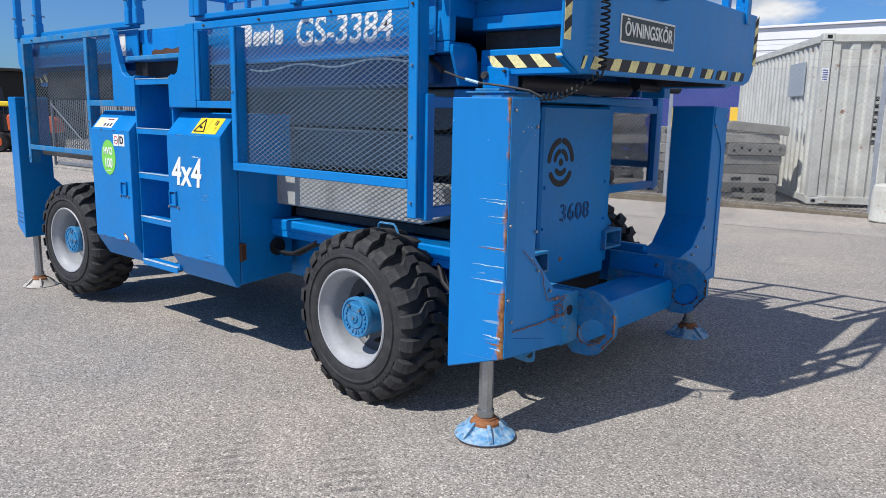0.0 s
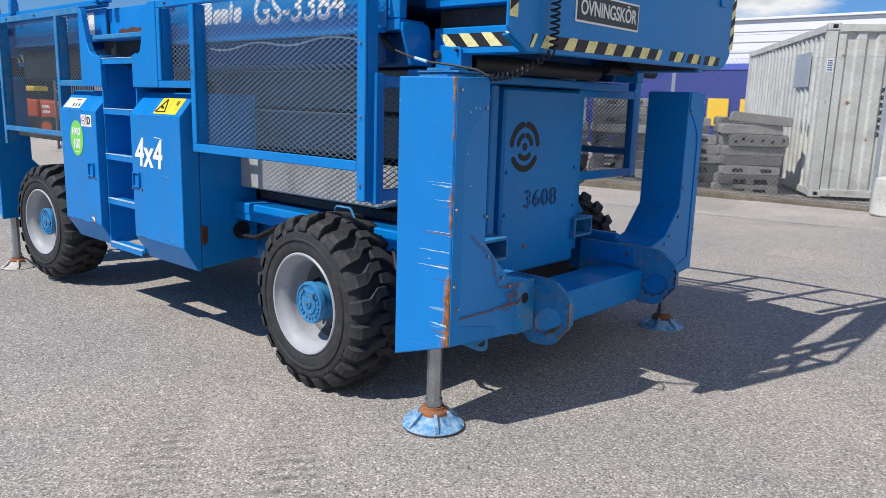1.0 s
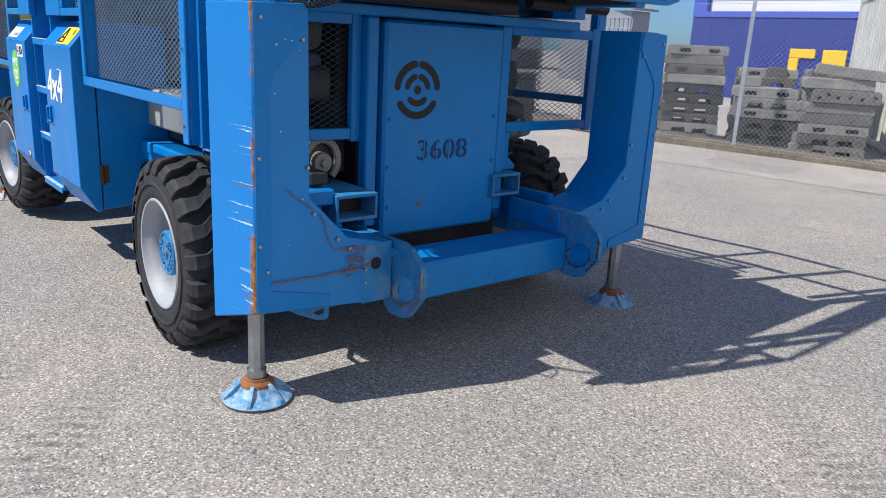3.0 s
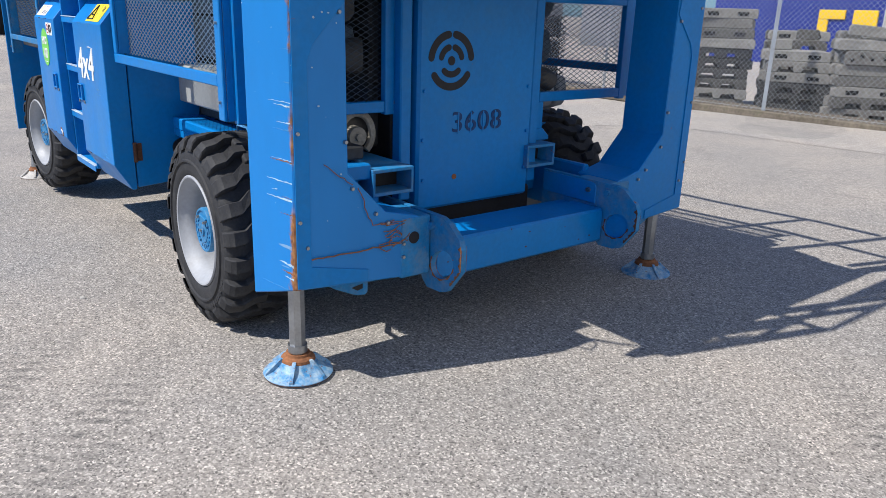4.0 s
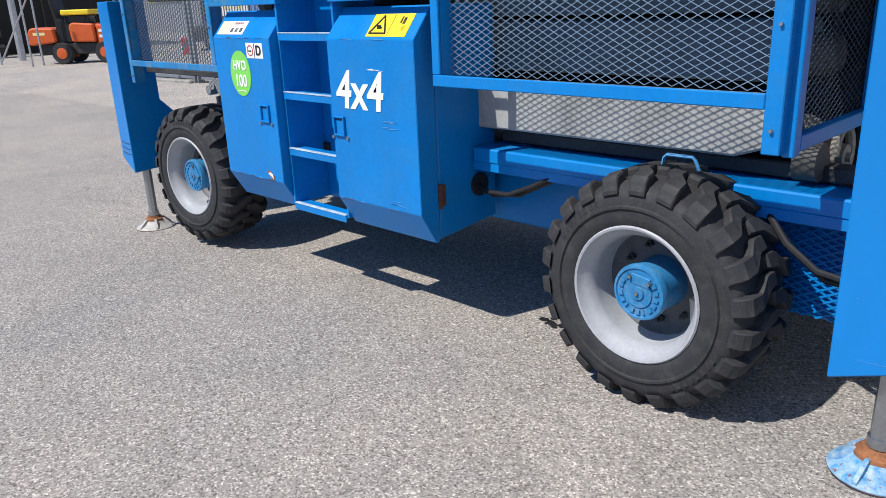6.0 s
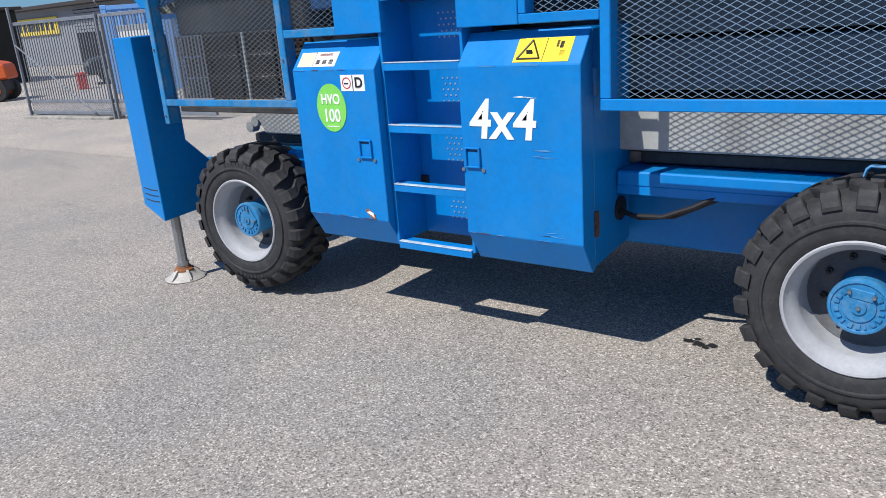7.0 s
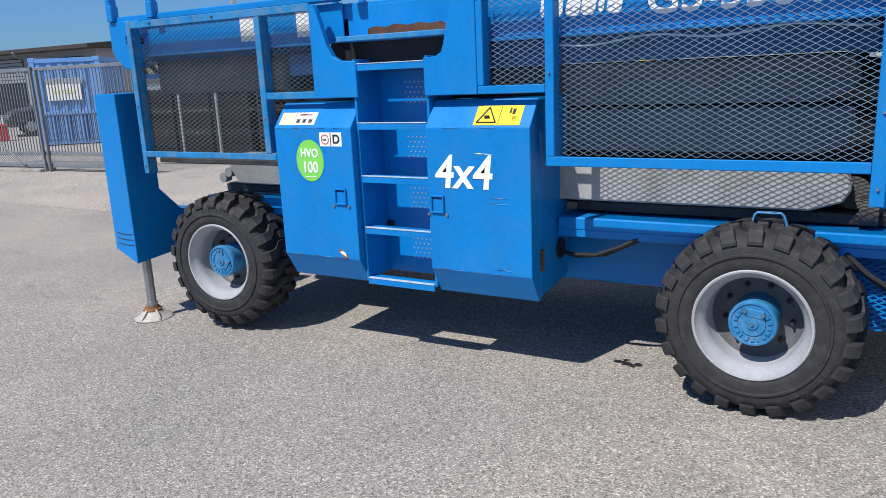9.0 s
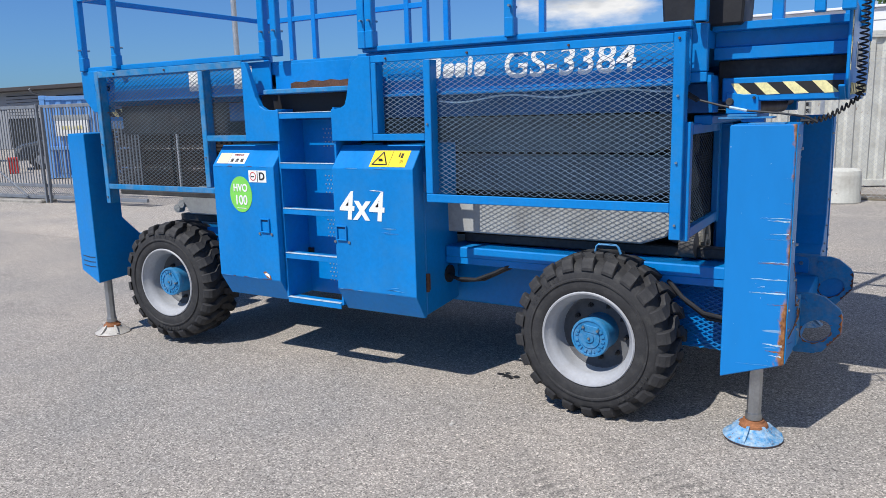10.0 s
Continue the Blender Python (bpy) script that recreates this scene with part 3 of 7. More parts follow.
def wheel_meshes():
    bm = B()
    lathe(bm, [(0.212, 0.262), (0.222, 0.256), (0.226, 0.25), (0.205, 0.245), (0.195, 0.235), (0.194, 0.22), (0.19, 0.205), (0.12, 0.202), (0.0, 0.202)], seg=56)
    lathe(bm, [(0.0, 0.198), (0.115, 0.198), (0.150, 0.192), (0.175, 0.175), (0.188, 0.14), (0.192, 0.07), (0.202, 0.035), (0.216, 0.018), (0.230, 0.010), (0.234, 0.000), (0.229, -0.005), (0.222, -0.003),
              (0.214, 0.016), (0.205, 0.027), (0.190, 0.05), (0.188, 0.07), (0.1845, 0.14), (0.17, 0.172), (0.1, 0.192)], seg=56)
    rim = mesh_from("wheel", bm, RIM, True)
    bm = B()
    lathe(bm, [(0.092, 0.195), (0.088, 0.08), (0.090, 0.062), (0.096, 0.056), (0.096, 0.038), (0.092, 0.030), (0.084, 0.029), (0.082, 0.034), (0.052, 0.034), (0.050, 0.029), (0.024, 0.029), (0.022, 0.023), (0.0, 0.023)], seg=40)
    for i in range(18):           # raised worn marks round the cap
        a = 2 * math.pi * i / 18
        if i not in (3, 4, 5, 6):
            c, q = math.cos(a), math.sin(a)
            u, t = Vector((c, 0, q)), Vector((-q, 0, c))
            solid(bm, [u * r + t * w + Vector((0, y, 0)) for r in (0.059, 0.075) for w in (-0.007, 0.007 if i % 3 else 0.001) for y in (0.028, 0.036)],
                  [(0, 1, 3, 2), (4, 6, 7, 5), (0, 4, 5, 1), (2, 3, 7, 6), (0, 2, 6, 4), (1, 5, 7, 3)])
    box(bm, -0.036, 0.036, 0.026, 0.036, 0.028, 0.062, 0.002)
    hub = mesh_from("hub", bm, HUB_BLUE, True)
    bm = B()
    cyl(bm, (0, 0.186, 0), (0, 0.164, 0), 0.012, seg=6)
    cyl(bm, (0, 0.166, 0), (0, 0.146, 0), 0.006, seg=8)
    nut = mesh_from("nut", bm, DARK)
    bm = B()
    cyl(bm, (0.0, 0.032, 0.0), (0.0, 0.016, 0.0), 0.008, 0.006, seg=8)
    bolt = mesh_from("cap_bolt", bm, STEEL)
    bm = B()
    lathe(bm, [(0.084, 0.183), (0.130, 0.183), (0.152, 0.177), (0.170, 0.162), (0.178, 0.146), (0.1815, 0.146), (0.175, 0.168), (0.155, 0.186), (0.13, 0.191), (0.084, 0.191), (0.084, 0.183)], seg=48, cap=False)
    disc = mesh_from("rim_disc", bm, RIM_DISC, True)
    return rim, hub, nut, bolt, disc


TYRE, LUGS, PRINT_ME = tyre_mesh(), (lug_mesh(0), lug_mesh(1)), sidewall_mesh()
RIM_ME, HUB_ME, NUT_ME, BOLT_ME, DISC_ME = wheel_meshes()
for x, y, turn, spin in ((-0.01, 0, -2, 8), (-2.995, 0, 4, 57), (0, my(0), 178, 20), (-2.975, my(0), 178, 0)):
    w = new("wheel", RIM_ME)
    w.matrix_basis = pose(x, y, 0.376 if x > -1 else 0.370, 0, 0, turn) @ pose(0, 0, 0, 0, spin, 0)
    w.parent = lift
    w.matrix_parent_inverse = world_of(lift).inverted()
    tagged(w, "pale grey steel wheel with chunky black tyre")
    for name, me in (("tyre", TYRE), ("hub", HUB_ME)):
        ob = new(name, me)
        ob.parent = w
        tagged(ob, "dusty black lugged rubber tyre" if name == "tyre" else "dusty blue round hub cap")
    ob = tagged(new("rim_disc", DISC_ME), "darker grey wheel disc")
    ob.parent = w
    for i in range(44):
        ob = new("lug", LUGS[i % 2])
        ob.matrix_basis = Matrix.Rotation(-2 * math.pi * i / 44, 4, "Y")
        ob.parent = w
    ob = tagged(new("sidewall_print", PRINT_ME), kind="stuff")
    ob.parent = w
    for i in range(9):
        a = 2 * math.pi * i / 9
        ob = new("nut", NUT_ME)
        ob.location = (0.135 * math.cos(a), 0, 0.135 * math.sin(a))
        ob.parent = w
    for p in ((0.036, 0.048), (-0.036, 0.048), (0, 0)):
        ob = new("cap_bolt", BOLT_ME)
        ob.location = (p[0], 0, p[1])
        ob.parent = w


# outriggers
LUG_TIP = [(0.80, 0.5655), (0.907, 0.565), (0.95, 0.553), (1.015, 0.502), (1.03, 0.47), (1.028, 0.385), (0.95, 0.288), (0.91, 0.275), (0.83, 0.272), (0.80, 0.298)]
LUG_HOLE = (0.918, 0.384, 0.066, 0.056)


def lug_ray(a):
    """Where the ray from the hole's middle at angle a leaves the lug's outline."""
    cx, cz = LUG_HOLE[:2]
    dx, dz = math.cos(a), math.sin(a)
    best = None
    for (x0, z0), (x1, z1) in zip(LUG_TIP, LUG_TIP[1:] + LUG_TIP[:1]):
        ex, ez = x1 - x0, z1 - z0
        det = dx * -ez + dz * ex
        if abs(det) < 1e-9:
            continue
        s = ((x0 - cx) * -ez + (z0 - cz) * ex) / det
        u = (dx * (z0 - cz) - dz * (x0 - cx)) / det
        if s > 0 and -1e-6 <= u <= 1 + 1e-6 and (best is None or s < best):
            best = s
    return Vector((cx + best * dx, cz + best * dz))


def hole_at(a, k=1.0):
    cx, cz, rx, rz = LUG_HOLE
    return Vector((cx + k * rx * math.cos(a), cz + k * rz * math.sin(a) + k * 0.014 * math.cos(a)))


def band(bm, outer, inner, ya, yb, closed):
    n = len(outer)
    rows = [[bm.verts.new((p.x, y, p.y)) for p in line] for line, y in ((outer, ya), (inner, ya), (inner, yb), (outer, yb))]
    fs = []
    for i in range(n if closed else n - 1):
        j = (i + 1) % n
        for k in range(4):
            p, q = rows[k], rows[(k + 1) % 4]
            fs.append(bm.faces.new((p[i], p[j], q[j], q[i])))
    if not closed:
        fs += [bm.faces.new([r[0] for r in rows]), bm.faces.new([r[-1] for r in rows])]
    bmesh.ops.recalc_face_normals(bm, faces=fs)


def lug_plate(bm, ya, yb):
    angles = sorted([2 * math.pi * i / 32 for i in range(32)] + [math.atan2(z - LUG_HOLE[1], x - LUG_HOLE[0]) % (2 * math.pi) for x, z in LUG_TIP])
    band(bm, [lug_ray(a) for a in angles], [hole_at(a) for a in angles], ya, yb, True)


def tip_strip(bm, ya, yb, a0, a1, wear):
    """Worn rim along the lug's nose."""
    c = Vector(LUG_HOLE[:2])
    angles = [a0 + (a1 - a0) * i / 16 for i in range(17)]
    out = [lug_ray(a) for a in angles]
    band(bm, out, [c + (p - c) * wear[i % 5] for i, p in enumerate(out)], ya, yb, False)


def hole_strip(bm, ya, yb, a0, a1):
    angles = [a0 + (a1 - a0) * i / 16 for i in range(17)]
    band(bm, [hole_at(a, 1.14 - 0.06 * (i % 3)) for i, a in enumerate(angles)], [hole_at(a, 1.0) for a in angles], ya, yb, False)


def outrigger(mx, mirror_y, foot_z, material, cx=0.732, foot_mat=None):
    """One outrigger: box, arm plate, ram and foot. mx maps the near right one onto its corner."""
    tf = (lambda p: Vector((mx(p[0]), my(p[1]) if mirror_y else p[1], p[2])))

    def done(name, bm, mat, parent, label="", smooth=False):
        for v in bm.verts:
            v.co = tf(v.co)
        bmesh.ops.recalc_face_normals(bm, faces=bm.faces)
        return part(name, bm, mat, parent, label, smooth)

    bm = B()
    prism(bm, [(0.0, 0.36), (0.0, 1.375), (0.215, 1.38), (0.222, 0.756), (0.375, 0.60), (0.52, 0.565), (0.52, 0.335)], "x", 0.60, 0.845, 0.004)
    for v in bm.verts:
        if v.co.y < 0.03:
            v.co.y += -0.022 + (v.co.x - 0.6) * 0.16
        if v.co.z < 0.42 and v.co.y < 0.1:
            v.co.z += -0.058 + (v.co.x - 0.6) * 0.30
    case = done("outrigger", bm, material, lift, "tall blue outrigger housing, scratched and rusty at its corner")
    bm = B()                     # folded end plate
    prism(bm, [(0.022, 0.38), (0.022, 1.372), (0.20, 1.378), (0.212, 1.30), (0.095, 1.17), (0.075, 1.12), (0.075, 0.45), (0.30, 0.40), (0.30, 0.36)], "x", 0.846, 0.850, 0.001)
    done("edge_fold", bm, PAINT, case)
    for y, z in ((0.045, 1.33), (0.19, 1.27), (0.035, 0.90), (0.035, 0.61), (0.06, 0.52), (0.21, 0.86), (0.235, 0.70), (0.33, 0.60), (0.45, 0.47), (0.45, 0.42), (0.38, 0.56)):
        bm = B()
        cyl(bm, (0.846, y, z), (0.856, y, z), 0.008, 0.006, seg=8)
        done("bolt", bm, STEEL, case)
    for z in (0.42, 0.455, 0.49):      # scuffed bands near the foot
        if not mirror_y and mx(0) < -1:
            bm = B()
            prism(bm, [(0.62, z), (0.70, z - 0.006), (0.80, z - 0.002), (0.80, z + 0.003), (0.70, z - 0.001), (0.62, z + 0.005)], "y", -0.028, -0.012, 0)
            for v in bm.verts:
                v.co.y = -0.0245 + (v.co.x - 0.6) * 0.16 + (0.004 if v.co.y > -0.02 else 0.0)
            done("scuff", bm, DARK, case)
    if mx(0) > -1:               # top cap with its hinge
        bm = B()
        box(bm, 0.66, 0.80, 0.02, 0.12, 1.374, 1.382, 0.002)
        done("top_cap", bm, PAINT_WORN, case)
    bm = B()                     # box of the arm, closed by the lug plate
    box(bm, 0.655, 0.8495, 0.44, 0.574, 0.335, 0.563, 0.006)
    arm = done("arm", bm, PAINT_WORN, lift, "worn blue outrigger arm with rusty cracks")
    bm = B()
    prism(bm, [(0.45, 0.36), (0.45, 0.566), (0.80, 0.5655), (0.80, 0.298), (0.77, 0.335)], "y", 0.576, 0.600, 0.002)
    lug_plate(bm, 0.576, 0.600)
    lug = done("tie_down_lug", bm, PAINT_WORN, arm, "worn blue lug plate with an oval hole")
    if mirror_y:                 # closed back of the oval recess
        bm = B()
        prism(bm, [tuple(hole_at(2 * math.pi * i / 24, 0.995)) for i in range(24)], "y", 0.578, 0.588, 0)
        done("recess_back", bm, PAINT, lug)
    bm = B()                     # doubler plate on the inner face
    prism(bm, [(0.46, 0.462), (0.46, 0.558), (0.765, 0.558), (0.785, 0.552), (0.792, 0.535), (0.792, 0.462)], "y", 0.600, 0.607, 0.002)
    done("doubler_plate", bm, PAINT, arm)
    bm = B()
    cyl(bm, (0.752, 0.606, 0.520), (0.752, 0.620, 0.520), 0.012, 0.011, seg=6)
    done("bolt", bm, STEEL, arm)
    if mx(0) > -1:
        rim = RUST if material is SCARRED else RUST_DARK
        for ya, yb in ((0.5745, 0.577), (0.599, 0.6015)):
            bm = B()
            tip_strip(bm, ya, yb, -0.9, 0.75, (0.93, 0.86, 0.95, 0.88, 0.97))
            done("edge_rust", bm, rim, lug)
            bm = B()
            hole_strip(bm, ya, yb, 2.6, 6.1)
            done("hole_rust", bm, rim, lug)
    bm = B()
    cyl(bm, (0.846, 0.497, 0.487), (0.8512, 0.497, 0.487), 0.023, seg=18)
    done("hole", bm, BLACK, arm)
    bm = B()
    cyl(bm, (0.857, 0.560, 0.523), (0.857, 0.612, 0.523), 0.016, seg=6)
    done("pin", bm, PAINT_WORN, arm)
    bm = B()                     # slotted plate hanging under the box
    prism(bm, [(0.13, 0.37), (0.50, 0.345), (0.50, 0.330), (0.335, 0.330), (0.335, 0.290), (0.325, 0.280), (0.285, 0.285), (0.20, 0.325)], "x", 0.775, 0.790, 0.002)
    prism(bm, [(0.30, 0.36), (0.60, 0.345), (0.60, 0.318), (0.30, 0.318)], "x", 0.62, 0.774, 0.003)
    plate = done("bracket", bm, PAINT_WORN, lift)
    bm = B()
    prism(bm, [(0.265, 0.318), (0.312, 0.326), (0.312, 0.308), (0.290, 0.303)], "x", 0.7895, 0.7915, 0)
    done("slot", bm, BLACK, plate)
    # ram and foot
    cy = 0.073
    foot_mat = foot_mat or FOOT_BLUE
    bm = B()
    cyl(bm, (cx, cy, 0.50), (cx, cy, foot_z + 0.86 * 0.125), 0.030, seg=8)
    ram = done("ram", bm, STEEL, lift, "bare grey steel outrigger ram")
    bm = B()
    lathe(bm, [(0.0, foot_z + 0.86 * 0.135), (0.035, foot_z + 0.86 * 0.135), (0.035, foot_z + 0.86 * 0.102), (0.028, foot_z + 0.86 * 0.095), (0.0, foot_z + 0.86 * 0.095)], (cx, cy, 0), "z", 20)
    done("collar", bm, STEEL, ram, smooth=True)
    bm = B()
    lathe(bm, [(0.0, foot_z + 0.86 * 0.098), (0.044, foot_z + 0.86 * 0.098), (0.047, foot_z + 0.86 * 0.088), (0.060, foot_z + 0.86 * 0.078), (0.063, foot_z + 0.86 * 0.066), (0.0, foot_z + 0.86 * 0.066)], (cx, cy, 0), "z", 24)
    done("foot_socket", bm, RUST, ram, "rusty brown foot socket", True)
    bm = B()
    lathe(bm, [(0.0, foot_z + 0.86 * 0.074), (0.058, foot_z + 0.86 * 0.074), (0.064, foot_z + 0.86 * 0.062), (0.078, foot_z + 0.86 * 0.044), (0.094, foot_z + 0.86 * 0.031), (0.114, foot_z + 0.86 * 0.021), (0.125, foot_z + 0.86 * 0.012), (0.122, foot_z + 0.86 * 0.001), (0.0, foot_z + 0.86 * 0.001)], (cx, cy, 0), "z", 36)
    foot = done("foot", bm, foot_mat, ram, "worn pale blue round outrigger foot with ribs", True)
    bm = B()
    lathe(bm, [(0.1205, foot_z + 0.86 * 0.0015), (0.1235, foot_z + 0.86 * 0.003), (0.1245, foot_z + 0.86 * 0.007), (0.1215, foot_z + 0.86 * 0.0095), (0.117, foot_z + 0.86 * 0.007), (0.1205, foot_z + 0.86 * 0.0015)], (cx, cy, 0), "z", 36, False)
    done("foot_rim", bm, RUST_DARK, foot, "", True)
    for i in range(6):
        a = 2 * math.pi * i / 6 + 0.35
        c, s = math.cos(a), math.sin(a)
        bm = B()
        t = Vector((-s, c, 0)) * 0.0065
        pts = [Vector((cx + r * c, cy + r * s, foot_z + 0.86 * z)) for r, z in ((0.050, 0.060), (0.054, 0.080), (0.066, 0.079), (0.121, 0.026), (0.121, 0.016))]
        k = len(pts)
        solid(bm, [p - t for p in pts] + [p + t for p in pts], [tuple(range(k)), tuple(range(k, 2 * k))] + [(j, (j + 1) % k, k + (j + 1) % k, k + j) for j in range(k)])
        done("rib", bm, foot_mat, foot)
    return case


FOOT_GREY = surface("bare_foot", (0.45, 0.43, 0.40), 0.6, vary=0.3, coarse=9, fine=80, bump=0.1, rust=0.7)
outrigger(lambda x: x, False, 0.012, SCARRED)
outrigger(lambda x: x, True, 0.0, PAINT)
outrigger(lambda x: -3.10 - x, False, ground_z(-3.74), PAINT, 0.64, FOOT_GREY)
outrigger(lambda x: -3.10 - x, True, ground_z(-3.74), PAINT, 0.64, FOOT_GREY)
# scrapes and cracks of the scarred outrigger
scar = random.Random(21)


def face_y(x):
    return -0.0228 + (x - 0.6) * 0.16


def scrape(x0, z0, x1, z1, w, material, parent):
    """A torn strip of lost paint on the side of the housing."""
    n = 9
    up, lo = [], []
    for i in range(n + 1):
        s = i / n
        x, z = x0 + (x1 - x0) * s, z0 + (z1 - z0) * s + scar.uniform(-0.0012, 0.0012)
        h = w * (0.15 + 0.85 * s) * scar.uniform(0.25, 1.0)
        up.append(Vector((x, face_y(x), z + h)))
        lo.append(Vector((x, face_y(x), z - h * scar.uniform(0.2, 0.9))))
    pts = up + lo[::-1]
    bm = B()
    k = len(pts)
    d = Vector((0, 0.002, 0))
    solid(bm, pts + [p + d for p in pts], [tuple(range(k)), tuple(range(k, 2 * k))] + [(i, (i + 1) % k, k + (i + 1) % k, k + i) for i in range(k)])
    part("scrape", bm, material, parent)


HOUSING = bpy.data.objects["outrigger"]
for x0, z0, x1, z1, w, mt in ((0.690, 1.000, 0.842, 0.985, 0.006, PRIMER), (0.730, 0.992, 0.840, 0.962, 0.008, PRIMER), (0.745, 0.932, 0.838, 0.928, 0.006, PRIMER), (0.715, 0.912, 0.835, 0.898, 0.004, PAINT_PALE),
                              (0.690, 0.810, 0.842, 0.800, 0.007, RUST), (0.700, 0.815, 0.840, 0.806, 0.005, PRIMER), (0.660, 0.746, 0.840, 0.722, 0.008, PRIMER), (0.655, 0.688, 0.838, 0.660, 0.010, PRIMER),
                              (0.720, 0.704, 0.760, 0.722, 0.004, PRIMER), (0.760, 0.692, 0.838, 0.680, 0.003, RUST), (0.750, 0.634, 0.840, 0.632, 0.004, RUST), (0.610, 0.375, 0.800, 0.350, 0.004, PAINT_PALE),
                              (0.735, 0.470, 0.835, 0.425, 0.013, PRIMER), (0.750, 0.440, 0.838, 0.400, 0.014, RUST), (0.770, 0.420, 0.835, 0.385, 0.010, PRIMER), (0.800, 1.06, 0.842, 1.05, 0.004, PAINT_PALE), (0.79, 1.16, 0.842, 1.15, 0.003, PAINT_PALE)):
    scrape(x0 + 0.25 * (x1 - x0), z0 + 0.15 * (z1 - z0), x1, z0 + 0.3 * (z1 - z0), w * 0.6, mt, HOUSING)


def crack(points, r=0.0022):
    bm = B()
    pts = []
    for (ya, za), (yb, zb) in zip(points, points[1:]):
        for k in range(4):
            s = k / 4
            pts.append((0.8515, ya + (yb - ya) * s + scar.uniform(-0.003, 0.003), za + (zb - za) * s + scar.uniform(-0.003, 0.003)))
    pts.append((0.8515, *points[-1]))
    tube(bm, pts, r, 5)
    part("crack", bm, RUST, HOUSING)


crack([(0.128, 0.794), (0.190, 0.747), (0.235, 0.715)], 0.0016)
crack([(0.256, 0.70), (0.276, 0.669), (0.287, 0.619), (0.315, 0.563), (0.383, 0.560), (0.406, 0.567)], 0.0018)
crack([(0.077, 0.478), (0.156, 0.476), (0.259, 0.474), (0.338, 0.478), (0.429, 0.477)], 0.0026)
for k in range(11):
    y, z = scar.uniform(0.32, 0.40), scar.uniform(0.46, 0.56)
    crack([(y, z), (y + scar.uniform(0.02, 0.05), z + scar.uniform(-0.025, 0.02)), (y + scar.uniform(0.05, 0.09), z + scar.uniform(-0.02, 0.03))], 0.0017)
# cross beams between the arms
for x0, x1 in ((0.66, 0.846), (-3.94, -3.76)):
    bm = B()
    box(bm, x0, x1, 0.602, my(0.602), 0.297, 0.450, 0.010)
    part("cross_beam", bm, PAINT, lift, "blue box-section cross beam")
    bm = B()
    xa, xb = (x0 - 0.09, x0) if x0 > 0 else (x1, x1 + 0.09)
    box(bm, xa, xb, 0.46, my(0.46), 0.36, 0.435, 0.008)
    part("end_plate", bm, PAINT, lift)

# engine cover on the end
bm = B()
box(bm, 0.10, 0.503, 0.76, 1.41, 0.47, 1.362, 0.012)
cover = part("engine_cover", bm, PAINT, lift, "blue sheet-metal engine cover with a round vent")
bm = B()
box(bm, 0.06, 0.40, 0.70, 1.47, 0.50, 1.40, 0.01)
part("engine_bay", bm, BLACK, lift, "black block behind the engine cover")
bm = B()
# Black block added to keep the gap under the cover dark.
box(bm, 0.301, 0.46, 0.70, 1.47, 0.36, 0.50, 0.01)
part("gap_filler", bm, BLACK, lift, "added black block that darkens the gap under the engine cover")


def arc(bm, cy, cz, r0, r1, a0, a1, x0, x1, steps=12):
    rm, hw = (r0 + r1) / 2, (r1 - r0) / 2
    out = [(cy + r1 * math.cos(a0 + (a1 - a0) * i / steps), cz + r1 * math.sin(a0 + (a1 - a0) * i / steps)) for i in range(steps + 1)]
    cap1 = [(cy + rm * math.cos(a1) + hw * math.cos(a1 + math.pi * k / 4), cz + rm * math.sin(a1) + hw * math.sin(a1 + math.pi * k / 4)) for k in (1, 2, 3)]
    inn = [(cy + r0 * math.cos(a1 + (a0 - a1) * i / steps), cz + r0 * math.sin(a1 + (a0 - a1) * i / steps)) for i in range(steps + 1)]
    cap0 = [(cy + rm * math.cos(a0) - hw * math.cos(a0 + math.pi * k / 4), cz + rm * math.sin(a0) - hw * math.sin(a0 + math.pi * k / 4)) for k in (1, 2, 3)]
    prism(bm, out + cap1 + inn + cap0, "x", x0, x1, 0)


for r0, r1, spans in ((0.090, 0.121, ((0.12, 1.40), (1.74, 3.02), (3.72, 5.70))), (0.042, 0.068, ((0.25, 1.30), (1.84, 2.89), (3.95, 5.47)))):
    for a0, a1 in spans:
        bm = B()
        arc(bm, 0.927, 1.088, r0, r1, a0, a1, 0.500, 0.5045)
        part("vent_slot", bm, BLACK, cover, "dark curved vent opening")
bm = B()
cyl(bm, (0.500, 0.927, 1.088), (0.5045, 0.927, 1.088), 0.019, seg=16)
part("vent_slot", bm, BLACK, cover)
lettering("fleet_number", "3608", 0.122, Matrix.Translation((0.505, 1.078, 0.83)) @ END, STENCIL, cover, stretch=1.2, label="dark stencilled number")
for y in (0.973, 1.043, 1.113, 1.183):      # bridges of the stencil
    bm = B()
    box(bm, 0.505, 0.5068, y - 0.003, y + 0.003, 0.785, 0.875, 0)
    part("stencil_bridge", bm, PAINT, cover)
for y, z in ((0.79, 0.97), (1.375, 0.97), (0.79, 0.60), (1.375, 0.60), (0.785, 0.77), (1.38, 0.77)):
    bm = B()
    cyl(bm, (0.50, y, z), (0.512, y, z), 0.009, 0.007, seg=8)
    part("bolt", bm, PAINT, cover)
bm = B()
cyl(bm, (0.502, 0.96, 0.60), (0.506, 0.96, 0.60), 0.012, seg=12)
part("rust_spot", bm, RUST, cover)
bm = B()                          # frame round the bay
box(bm, 0.42, 0.48, 0.69, 0.745, 0.52, 1.37, 0.006)
box(bm, 0.42, 0.48, 1.425, 1.48, 0.52, 1.37, 0.006)
box(bm, 0.40, 0.48, 0.22, my(0.22), 1.372, 1.415, 0.006)
part("bay_frame", bm, PAINT, lift)
